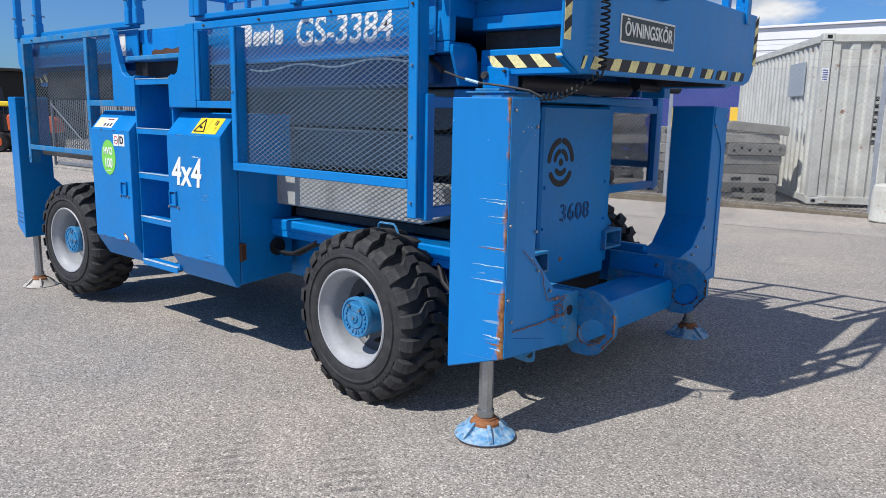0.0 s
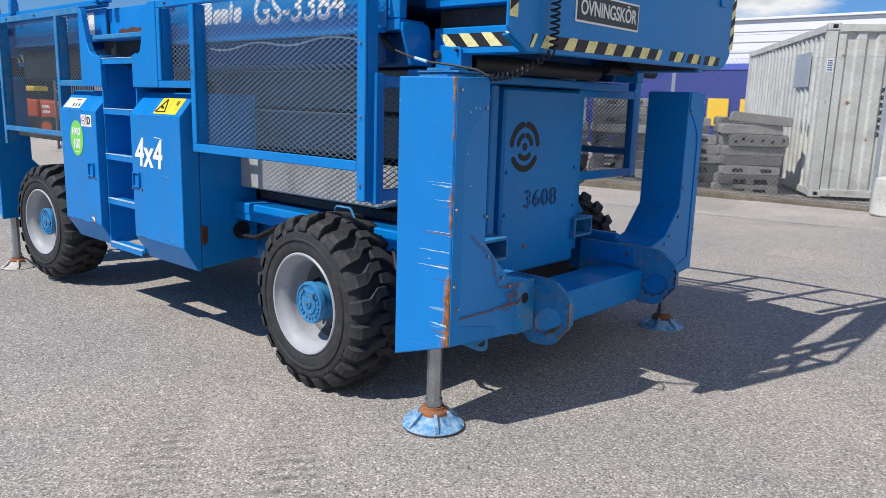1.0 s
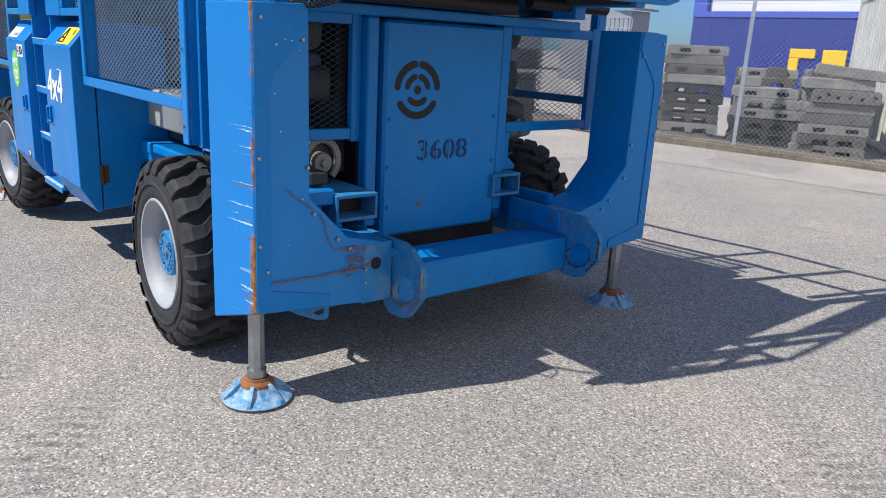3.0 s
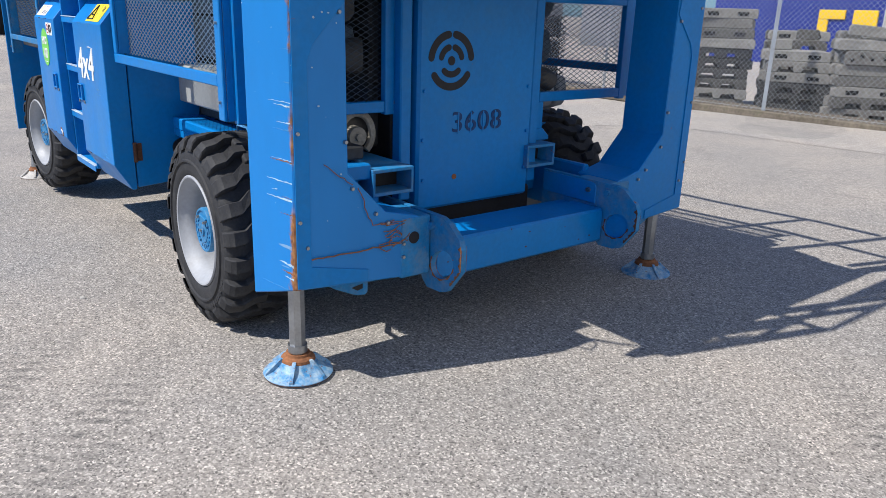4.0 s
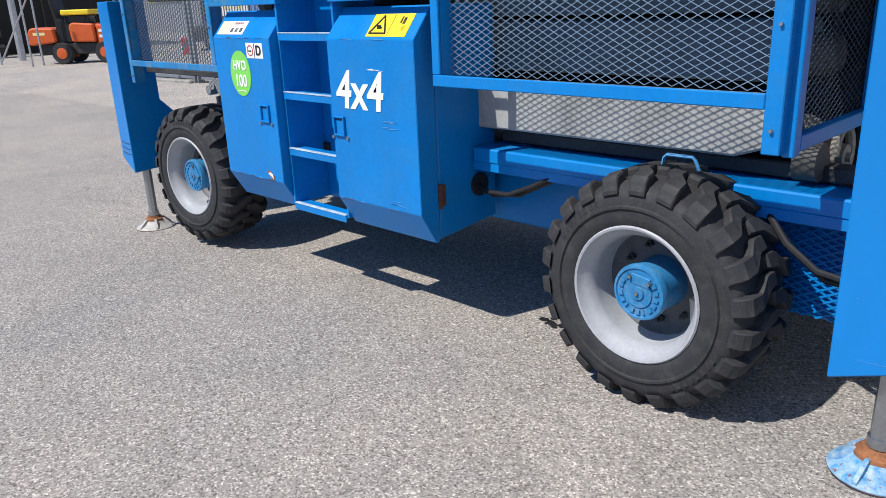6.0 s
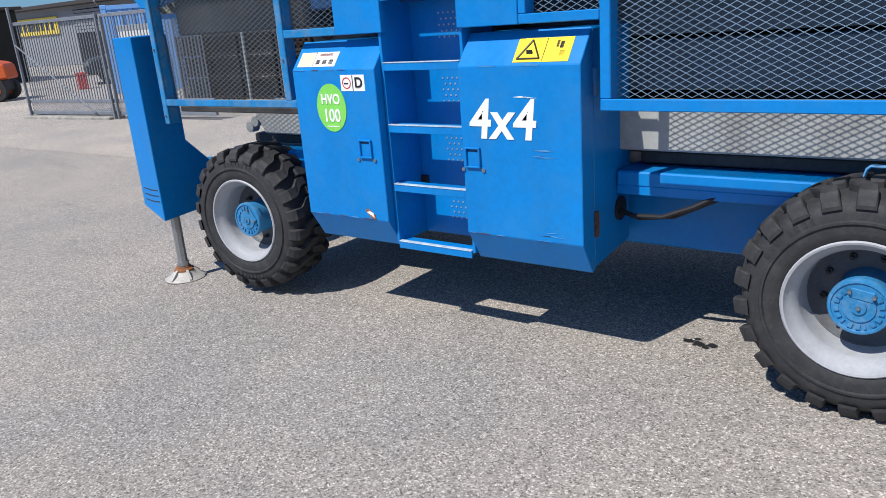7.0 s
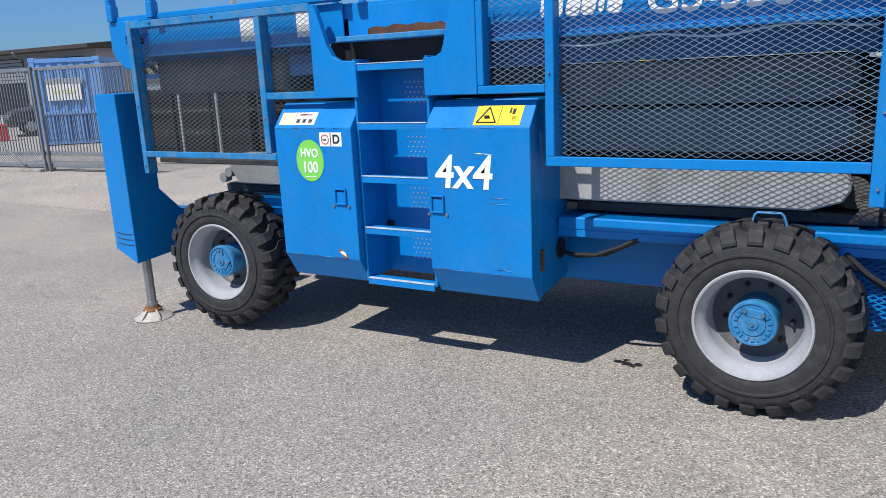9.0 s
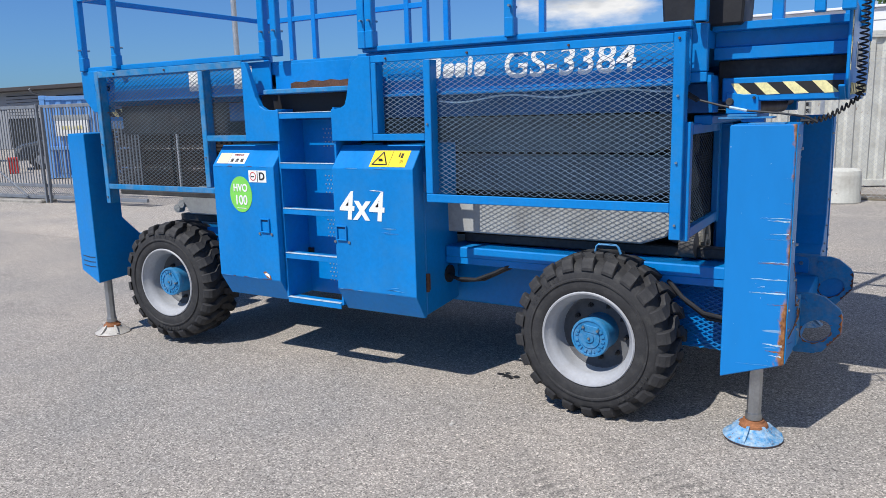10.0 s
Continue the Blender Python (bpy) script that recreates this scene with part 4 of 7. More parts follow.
rng_chip = random.Random(17)
# fork pockets
for y0, y1 in ((0.455, 0.645), (1.375, 1.555)):
    xf = 0.64 if y0 < 1 else 0.53
    bm = B()
    box(bm, 0.15, xf, y0, y1, 0.598, 0.612, 0.002)
    box(bm, 0.15, xf, y0, y1, 0.688, 0.702, 0.002)
    box(bm, 0.15, xf, y0, y0 + 0.012, 0.611, 0.689, 0.002)
    box(bm, 0.15, xf, y1 - 0.012, y1, 0.611, 0.689, 0.002)
    part("fork_pocket", bm, PAINT_WORN, lift, "open blue fork pocket tube")
    # Black plug added to darken the inside of the pocket tube.
    bm = B()
    box(bm, xf - 0.14, xf - 0.10, y0 + 0.013, y1 - 0.013, 0.613, 0.687, 0)
    part("pocket_shade", bm, BLACK, lift)
bm = B()                          # strap beside the cover
box(bm, 0.41, 0.435, 1.515, 1.555, 0.70, 0.884, 0.003)
prism(bm, [(1.50, 0.703), (1.60, 0.703), (1.60, 0.72), (1.556, 0.76), (1.50, 0.76)], "x", 0.40, 0.44, 0.003)
part("strap", bm, PAINT, lift)
for k in range(14):               # chipped paint on the cross beam and the housing
    y, z = rng_chip.uniform(0.64, 1.52), rng_chip.uniform(0.31, 0.44)
    xf = 0.846
    if k > 6:
        y, z, xf = rng_chip.uniform(0.09, 0.20), rng_chip.uniform(0.5, 1.3), 0.8505
    w, h = rng_chip.uniform(0.002, 0.007), rng_chip.uniform(0.0015, 0.004)
    bm = B()
    prism(bm, [(y - w, z), (y - w * 0.3, z + h), (y + w * 0.6, z + h * 0.7), (y + w, z - h * 0.4), (y, z - h)], "x", xf - 0.001, xf + 0.0012, 0)
    part("paint_chip", bm, PRIMER if k > 6 else RUST_DARK, lift)
# drive and valve parts behind the end mesh
PUMP = surface("pump_casting", (0.07, 0.068, 0.065), 0.6, vary=0.4, coarse=8, fine=70, dirt=(0.06, 0.05, 0.04), dirt_amount=0.6, bump=0.2)
bm = B()
cyl(bm, (0.30, 0.45, 0.86), (0.30, 0.62, 0.80), 0.07, seg=20)
cyl(bm, (0.33, 0.36, 0.80), (0.40, 0.36, 0.80), 0.06, seg=20)
cyl(bm, (0.22, 0.47, 1.10), (0.30, 0.62, 1.10), 0.07, seg=20)
cyl(bm, (0.22, 0.50, 1.28), (0.36, 0.50, 1.28), 0.05, seg=20)
part("hydraulic_pump", bm, PUMP, lift, "dusty grey hydraulic pump parts", True)
CAST = surface("cast_bracket", (0.26, 0.245, 0.21), 0.6, vary=0.3, coarse=10, fine=70, dirt=(0.07, 0.06, 0.05), dirt_amount=0.6, bump=0.2)
bm = B()
tube(bm, [(0.40, 0.53 + 0.075 * math.cos(a), 0.80 + 0.085 * math.sin(a)) for a in [-0.9 + 0.25 * k for k in range(17)]], 0.016, 8)
cyl(bm, (0.36, 0.53, 0.79), (0.415, 0.53, 0.79), 0.045, 0.04, seg=18)
cyl(bm, (0.415, 0.53, 0.79), (0.43, 0.53, 0.79), 0.016, seg=6)
part("pump_bracket", bm, CAST, lift, "beige cast pump bracket", True)
bm = B()
tube(bm, [(0.30, 1.50, 1.00), (0.36, 1.62, 0.99), (0.36, 1.66, 0.97)], 0.05, 14)
part("filter", bm, PUMP, lift, "", True)


# guard frames of expanded metal
def guard(bars, panels, label, paint=None):
    """A frame of flat bars in one upright plane, and its mesh. bars and panels in (u0, u1, z0, z1)."""
    bm = B()
    for plane, at, u0, u1, z0, z1 in bars:
        if plane == "y":
            box(bm, u0, u1, at, at + 0.014, z0, z1, 0.003)
            if z1 - z0 > u1 - u0:      # angle iron: a flange runs back to the mesh
                box(bm, u1 - 0.006, u1, at + 0.015, at + 0.068, z0, z1, 0.001)
        else:
            box(bm, at - 0.032, at, u0, u1, z0, z1, 0.003)
    ob = part("guard_frame", bm, paint or PAINT, lift, label)
    for plane, at, u0, u1, z0, z1 in panels:
        bm = B()
        o, u = ((u0, at + 0.062, z0), (1, 0, 0)) if plane == "y" else ((at - 0.036, u0, z0), (0, 1, 0))
        diamonds(bm, o, u, (0, 0, 1), u1 - u0, z1 - z0, 0.045, 0.0235, 0.0019, 0.0032)
        tagged(part("mesh_panel", bm, MESH_BACKLIT if plane == "x" else MESH if paint is None else MESH_DULL, ob, "worn blue expanded-metal mesh"), kind="stuff")
    return ob


for yy in (-0.02, my(-0.02) - 0.032):
    guard([("y", yy, -1.20, 0.362, 1.720, 1.757), ("y", yy, -1.20, -1.168, 1.355, 1.719), ("y", yy, -1.20, -0.877, 1.318, 1.354), ("y", yy, -0.876, -0.836, 1.046, 1.719),
           ("y", yy, -0.876, 0.362, 1.003, 1.045), ("y", yy, 0.363, 0.412, 0.885, 1.760)],
          [("y", yy, -1.17, -0.874, 1.352, 1.722), ("y", yy, -0.838, 0.404, 1.043, 1.722)], "blue steel side guard frame filled with mesh")
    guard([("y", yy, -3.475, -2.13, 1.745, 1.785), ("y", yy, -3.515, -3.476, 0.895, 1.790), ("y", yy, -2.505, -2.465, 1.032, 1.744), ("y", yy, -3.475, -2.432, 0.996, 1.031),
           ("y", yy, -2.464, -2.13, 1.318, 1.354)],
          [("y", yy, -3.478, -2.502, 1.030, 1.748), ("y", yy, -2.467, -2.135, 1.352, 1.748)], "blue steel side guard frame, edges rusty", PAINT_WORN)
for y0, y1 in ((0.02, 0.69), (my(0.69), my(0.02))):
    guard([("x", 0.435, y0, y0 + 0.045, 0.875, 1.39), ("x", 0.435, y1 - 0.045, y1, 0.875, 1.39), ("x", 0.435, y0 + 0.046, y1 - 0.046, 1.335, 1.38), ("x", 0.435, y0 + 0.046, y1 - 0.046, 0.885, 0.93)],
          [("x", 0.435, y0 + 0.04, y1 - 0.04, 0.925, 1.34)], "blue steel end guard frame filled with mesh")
for x, z in ((0.387, 1.735), (0.387, 1.50), (0.387, 1.22), (0.387, 0.95), (-0.10, 1.738), (-0.62, 1.738), (-1.10, 1.738), (-0.856, 1.40), (-3.495, 1.30), (-3.495, 0.94), (-2.485, 1.22), (-2.80, 1.765), (-3.30, 1.765)):
    bm = B()
    cyl(bm, (x, -0.018, z), (x, -0.029, z), 0.006, 0.005, seg=8)
    part("guard_bolt", bm, RUST_DARK if z > 1.7 else STEEL, lift)
bm = B()
box(bm, -3.45, -2.45, 0.05, 0.09, 0.955, 0.985, 0.004)
part("guard_brace", bm, DARK, lift)

# scissor arms
for j, (z0, z1) in enumerate(((0.80, 0.985), (1.02, 1.215), (1.235, 1.425))):
    dy = 0.0 if j == 0 else 0.14
    for ya, yb in ((0.30 + dy, 0.37 + dy), (0.39 + dy, 0.46 + dy), (my(0.46 + dy), my(0.39 + dy)), (my(0.37 + dy), my(0.30 + dy))):
        bm = B()
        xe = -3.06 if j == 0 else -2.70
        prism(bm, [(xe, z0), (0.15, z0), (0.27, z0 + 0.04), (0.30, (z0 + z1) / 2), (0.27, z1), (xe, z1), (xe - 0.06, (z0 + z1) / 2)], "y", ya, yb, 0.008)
        arm = part("scissor_arm", bm, GREY_ARM if j == 0 else ARM_SHADED, lift, "grey steel scissor arm" if j == 0 else "grey steel scissor arm with shade put into its colour")
        for x in (-1.45, -2.62):
            bm = B()
            cyl(bm, (x, ya - 0.012, (z0 + z1) / 2), (x, yb + 0.012, (z0 + z1) / 2), 0.045, seg=18)
            part("pivot", bm, DARK, arm)
for x in (0.20, -2.62, -1.0, -2.0):
    bm = B()
    cyl(bm, (x, 0.46, 1.11), (x, my(0.46), 1.11), 0.05, seg=16)
    part("cross_tube", bm, DARK, lift)
bm = B()
cyl(bm, (-2.6, 0.9, 0.95), (-0.7, 0.9, 1.25), 0.09, seg=20)
cyl(bm, (-0.7, 0.9, 1.25), (0.0, 0.9, 1.36), 0.05, seg=20)
part("lift_cylinder", bm, DARK, lift, "", True)
# Plain block added to stand for the dark interior between the arms.
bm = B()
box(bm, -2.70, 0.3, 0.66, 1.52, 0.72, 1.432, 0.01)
part("inner_filler", bm, DARK, lift, "added dark block filling the dark interior between the scissor arms")
# Dark block added to stand for the darkness under the platform end.
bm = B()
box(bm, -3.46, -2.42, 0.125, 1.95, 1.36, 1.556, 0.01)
part("underside_filler", bm, DARK, lift, "added dark block for the shade under the platform end")
for k in range(3):                # worn catch at the arm end
    bm = B()
    cyl(bm, (-3.10 - 0.05 * k, 0.31, 0.90 - 0.035 * k), (-3.10 - 0.05 * k, 0.36, 0.90 - 0.035 * k), 0.03, seg=12)
    part("catch", bm, GREY_ARM, lift)
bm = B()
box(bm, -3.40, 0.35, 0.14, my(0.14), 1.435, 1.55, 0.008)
part("slide_frame", bm, BLUE_SHADED, lift)


# side cabinets with the ladder between
def cabinet(x0, x1, label):
    """A cabinet body closed by a door that wraps round its folded front."""
    bm = B()
    prism(bm, [(0.053, 1.292), (0.053, 0.372), (0.40, 0.402), (0.40, 1.292)], "x", x0 + 0.002, x1 - 0.003, 0.005)
    cab = part("cabinet", bm, PAINT, lift, label)
    bm = B()
    box(bm, x0 + 0.02, x1 - 0.02, 0.03, 0.08, 0.39, 1.27, 0)
    part("seal", bm, BLACK, cab)
    bm = B()
    prism(bm, [(0.046, 1.296), (-0.056, 1.173), (-0.056, 0.496), (0.024, 0.362), (0.046, 0.366)], "x", x0, x1, 0.003)
    door = part("door", bm, PAINT, cab, "closed blue cabinet door, scratched")
    return cab, door


cab_r, door_r = cabinet(-1.462, -0.933, "blue engine cabinet with folded top and bottom")
cab_l, door_l = cabinet(-2.395, -1.895, "blue fuel cabinet with folded top and bottom")
for x, z, d in ((-1.411, 0.815, door_r), (-1.985, 0.825, door_l)):
    bm = B()
    for x0, x1, z0, z1 in ((-0.036, 0.036, 0.034, 0.042), (-0.036, 0.036, -0.042, -0.034), (-0.036, -0.028, -0.034, 0.034), (0.028, 0.036, -0.034, 0.034)):
        box(bm, x + x0, x + x1, -0.068, -0.056, z + z0, z + z1, 0.002)
    latch = part("latch", bm, PAINT, d, "blue paddle latch")
    bm = B()
    box(bm, x - 0.028, x + 0.028, -0.0575, -0.055, z - 0.034, z + 0.034, 0)
    part("latch_recess", bm, PAINT, latch)
    bm = B()
    box(bm, x - 0.028, x + 0.028, -0.059, -0.0572, z + 0.024, z + 0.033, 0)
    part("finger_slot", bm, STENCIL, latch)
    for dx in (-0.048, 0.048):
        bm = B()
        cyl(bm, (x + dx, -0.055, z - 0.05), (x + dx, -0.063, z - 0.05), 0.008, seg=8)
        part("rivet", bm, STEEL, latch)
for z in (0.555, 1.10):
    bm = B()
    cyl(bm, (-0.928, 0.050, z - 0.05), (-0.928, 0.050, z + 0.05), 0.010, seg=10)
    box(bm, -0.936, -0.931, 0.054, 0.085, z - 0.045, z + 0.045, 0.001)
    part("hinge", bm, RUST_DARK if z < 1 else PAINT_WORN, cab_r, "rusty door hinge")
bm = B()
cyl(bm, (-0.94, 0.29, 0.56), (-0.925, 0.29, 0.56), 0.05, seg=18)
part("hose_port", bm, BLACK, cab_r)
# decals on the cabinets
lettering("lettering_drive", "4x4", 0.215, Matrix.Translation((-1.272, -0.0575, 0.962)) @ SIDE, WHITE, door_r, shear=0.12, stretch=0.93, fat=0.004, label="white four-by-four lettering")


def decal(name, u0, u1, material, parent, label, slope=False, z0=0, z1=0, skew=0.0, y=-0.0572):
    """A flat sticker; on the folded top it lies along the slope."""
    bm = B()
    if slope:
        d = Vector((0, 0.101, 0.122)).normalized()
        base, n = Vector((0, -0.056, 1.173)), Vector((0, -0.122, 0.101)).normalized() * 0.0016
        vs = [base + d * z0 + Vector((u0, 0, 0)), base + d * z0 + Vector((u1, 0, 0)), base + d * z1 + Vector((u1 + skew, 0, 0)), base + d * z1 + Vector((u0 + skew, 0, 0))]
        solid(bm, [v + n for v in vs] + [v - n for v in vs], [(0, 1, 2, 3), (4, 5, 6, 7), (0, 1, 5, 4), (1, 2, 6, 5), (2, 3, 7, 6), (3, 0, 4, 7)])
    else:
        box(bm, u0, u1, y, y + 0.002, z0, z1, 0)
    return part(name, bm, material, parent, label)


warn = decal("warning_label", -1.215, -0.985, YELLOW, door_r, "yellow warning label with black symbols", True, 0.012, 0.118)
for k, (u0, u1, z0, z1) in enumerate(((-1.203, -1.197, 0.028, 0.034), (-1.094, -1.091, 0.014, 0.116), (-1.05, -1.04, 0.075, 0.105), (-1.03, -1.01, 0.035, 0.06), (-1.035, -1.02, 0.07, 0.10))):
    decal("print", u0, u1, INK, warn, "", True, z0, z1)
bm = B()
d, base, n = Vector((0, 0.101, 0.122)).normalized(), Vector((0, -0.056, 1.173)), Vector((0, -0.122, 0.101)).normalized() * 0.0032
tri = [(-1.200, 0.026), (-1.105, 0.026), (-1.1525, 0.108)]
for (xa, za), (xb, zb) in zip(tri, tri[1:] + tri[:1]):
    p, q = base + d * za + n + Vector((xa, 0, 0)), base + d * zb + n + Vector((xb, 0, 0))
    tube(bm, [p, q], 0.0035, 4)
box(bm, -1.165, -1.140, -0.0275, -0.0265, 1.205, 1.225, 0)
part("print", bm, INK, warn)
bm = B()
cyl(bm, (0, -0.0585, 0), (0, -0.0555, 0), 1.0, seg=40)
for v in bm.verts:
    v.co = Vector((-2.168 + v.co.x * 0.090, v.co.y, 1.005 + v.co.z * 0.108))
hvo = part("round_sticker", bm, GREEN, door_l, "round green fuel sticker with white lettering")
lettering("lettering_fuel", "HVO", 0.062, Matrix.Translation((-2.168, -0.0592, 1.042)) @ SIDE, WHITE, hvo, stretch=0.88, fat=0.0016)
lettering("lettering_fuel", "100", 0.080, Matrix.Translation((-2.168, -0.0592, 0.968)) @ SIDE, WHITE, hvo, stretch=0.88, fat=0.0016)
decal("print", -2.205, -2.13, WHITE, hvo, "", False, 0.920, 0.9235, y=-0.0598)
lab = decal("label", -2.095, -1.955, WHITE, door_l, "white label with a pictogram and a letter", False, 1.08, 1.15)
lettering("lettering_diesel", "D", 0.062, Matrix.Translation((-1.989, -0.059, 1.115)) @ SIDE, INK, lab, fat=0.001)
decal("print", -2.026, -2.022, INK, lab, "", False, 1.082, 1.148, y=-0.0585)
bm = B()
lathe(bm, [(0.021, -0.0588), (0.025, -0.0588), (0.025, -0.0572), (0.021, -0.0572), (0.021, -0.0588)], (-2.060, 0, 1.115), "y", 20, False)
part("pictogram", bm, RED, lab)
decal("print", -2.075, -2.050, INK, lab, "", False, 1.110, 1.116, y=-0.0585)
lab = decal("label", -2.37, -2.275, surface("cream_label", (0.72, 0.60, 0.42), 0.5, vary=0.08, bump=0.0), door_l, "small cream and white label", True, 0.018, 0.095)
lab2 = decal("label", -2.272, -2.135, WHITE, door_l, "small white label with red print", True, 0.018, 0.095)
for k in range(3):
    decal("print", -2.26 + 0.04 * k, -2.235 + 0.04 * k, INK, lab2, "", True, 0.03, 0.055)
decal("print", -2.25, -2.17, RED, lab2, "", True, 0.075, 0.088)
for x0, x1, z0, z1, mt in ((-2.03, -1.97, 0.508, 0.54, RUST), (-2.02, -1.98, 0.515, 0.53, WHITE)):
    bm = B()
    prism(bm, [(x0, z1), (x0 + 0.02, z1 + 0.006), (x1, z0 + 0.012), (x1 + 0.004, z0 - 0.01), (x0 + 0.03, z0)], "y", -0.0582 if mt is RUST else -0.0592, -0.056, 0)
    part("paint_chip", bm, mt, door_l)
rng = random.Random(5)
for k in range(9):                # long thin scratches
    x, z, ln = rng.uniform(-1.25, -1.05), rng.choice((0.53, 0.525, 1.05, 1.06, 0.86, 0.83)) + rng.uniform(-0.008, 0.008), rng.uniform(0.03, 0.12)
    bm = B()
    prism(bm, [(x, z), (x + ln * 0.5, z + 0.003), (x + ln, z + rng.uniform(-0.004, 0.004)), (x + ln * 0.5, z - 0.0005)], "y", -0.0578, -0.056, 0)
    part("scratch", bm, WHITE if z > 1 else PAINT_PALE, door_r)

for x0, x1, d in ((-1.455, -0.98, door_r), (-2.388, -1.95, door_l)):      # paint worn off along the folds
    for zf, yf in ((0.497, -0.0562), (1.172, -0.0562)):
        x = x0
        while x < x1 - 0.05:
            ln = rng.uniform(0.02, 0.09)
            if rng.random() < 0.6:
                bm = B()
                h = rng.uniform(0.001, 0.0035)
                prism(bm, [(x, zf), (x + ln * 0.4, zf + h), (x + ln, zf + h * 0.4), (x + ln, zf - h * 0.6), (x + ln * 0.5, zf - h * 0.3)], "y", yf - 0.0016, yf + 0.001, 0)
                part("edge_wear", bm, PAINT_PALE if rng.random() < 0.7 else RUST_DARK, d)
            x += ln + rng.uniform(0.005, 0.05)

# ladder
bm = B()
box(bm, -1.879, -1.476, 0.20, 0.21, 0.385, 1.50, 0.001)
ladder = part("ladder", bm, PAINT, lift, "blue boarding ladder set between the cabinets")
for x in (-1.893, -1.476):
    bm = B()
    box(bm, x, x + 0.014, -0.01, 0.22, 0.385, 1.50, 0.002)
    part("stringer", bm, PAINT, ladder)
for z in (0.392, 0.66, 0.925, 1.19, 1.475):
    bm = B()
    box(bm, -1.878, -1.477, -0.012, 0.065, z - 0.014, z, 0.002)
    box(bm, -1.878, -1.477, -0.016, -0.012, z - 0.030, z + 0.004, 0.001)
    st = part("step", bm, PAINT, ladder, "blue ladder step with a worn edge")
    bm = B()
    box(bm, -1.876, -1.479, -0.0185, 0.004, z + 0.001, z + 0.0055, 0.001)
    part("tread", bm, EDGE_WORN, st)
# Pale studs stand for the bright background seen through punched holes.
bm = B()
for zc in (0.52, 0.79, 1.055, 1.33):
    for i in range(5):
        for j in range(9):
            x, z = -1.72 + 0.026 * j + 0.013 * (i % 2), zc - 0.05 + 0.025 * i
            cyl(bm, (x, 0.1975, z), (x, 0.2005, z), 0.0045, seg=6)
tagged(part("perforation", bm, GALV, ladder, "rows of pale studs standing for light through punched holes"), kind="stuff")
bm = B()
box(bm, -1.88, -1.84, 0.185, 0.2, 0.60, 0.66, 0.002)
part("ladder_hole", bm, BLACK, ladder)

# gussets round the entry
for pts in ([(-2.13, 1.775), (-2.105, 1.775), (-2.085, 1.74), (-2.03, 1.57), (-2.0, 1.52), (-1.96, 1.498), (-1.862, 1.492), (-1.862, 1.318), (-2.13, 1.318)],
            [(-1.20, 1.757), (-1.275, 1.757), (-1.318, 1.735), (-1.335, 1.69), (-1.365, 1.55), (-1.38, 1.51), (-1.41, 1.495), (-1.476, 1.49), (-1.476, 1.318), (-1.20, 1.318)]):
    bm = B()
    prism(bm, pts, "y", -0.024, 0.012, 0.003)
    part("gusset", bm, PAINT, lift, "blue side plate with a rounded cut-out")

# platform, a little narrower than the machine
def py(y):
    return 2.01 - y


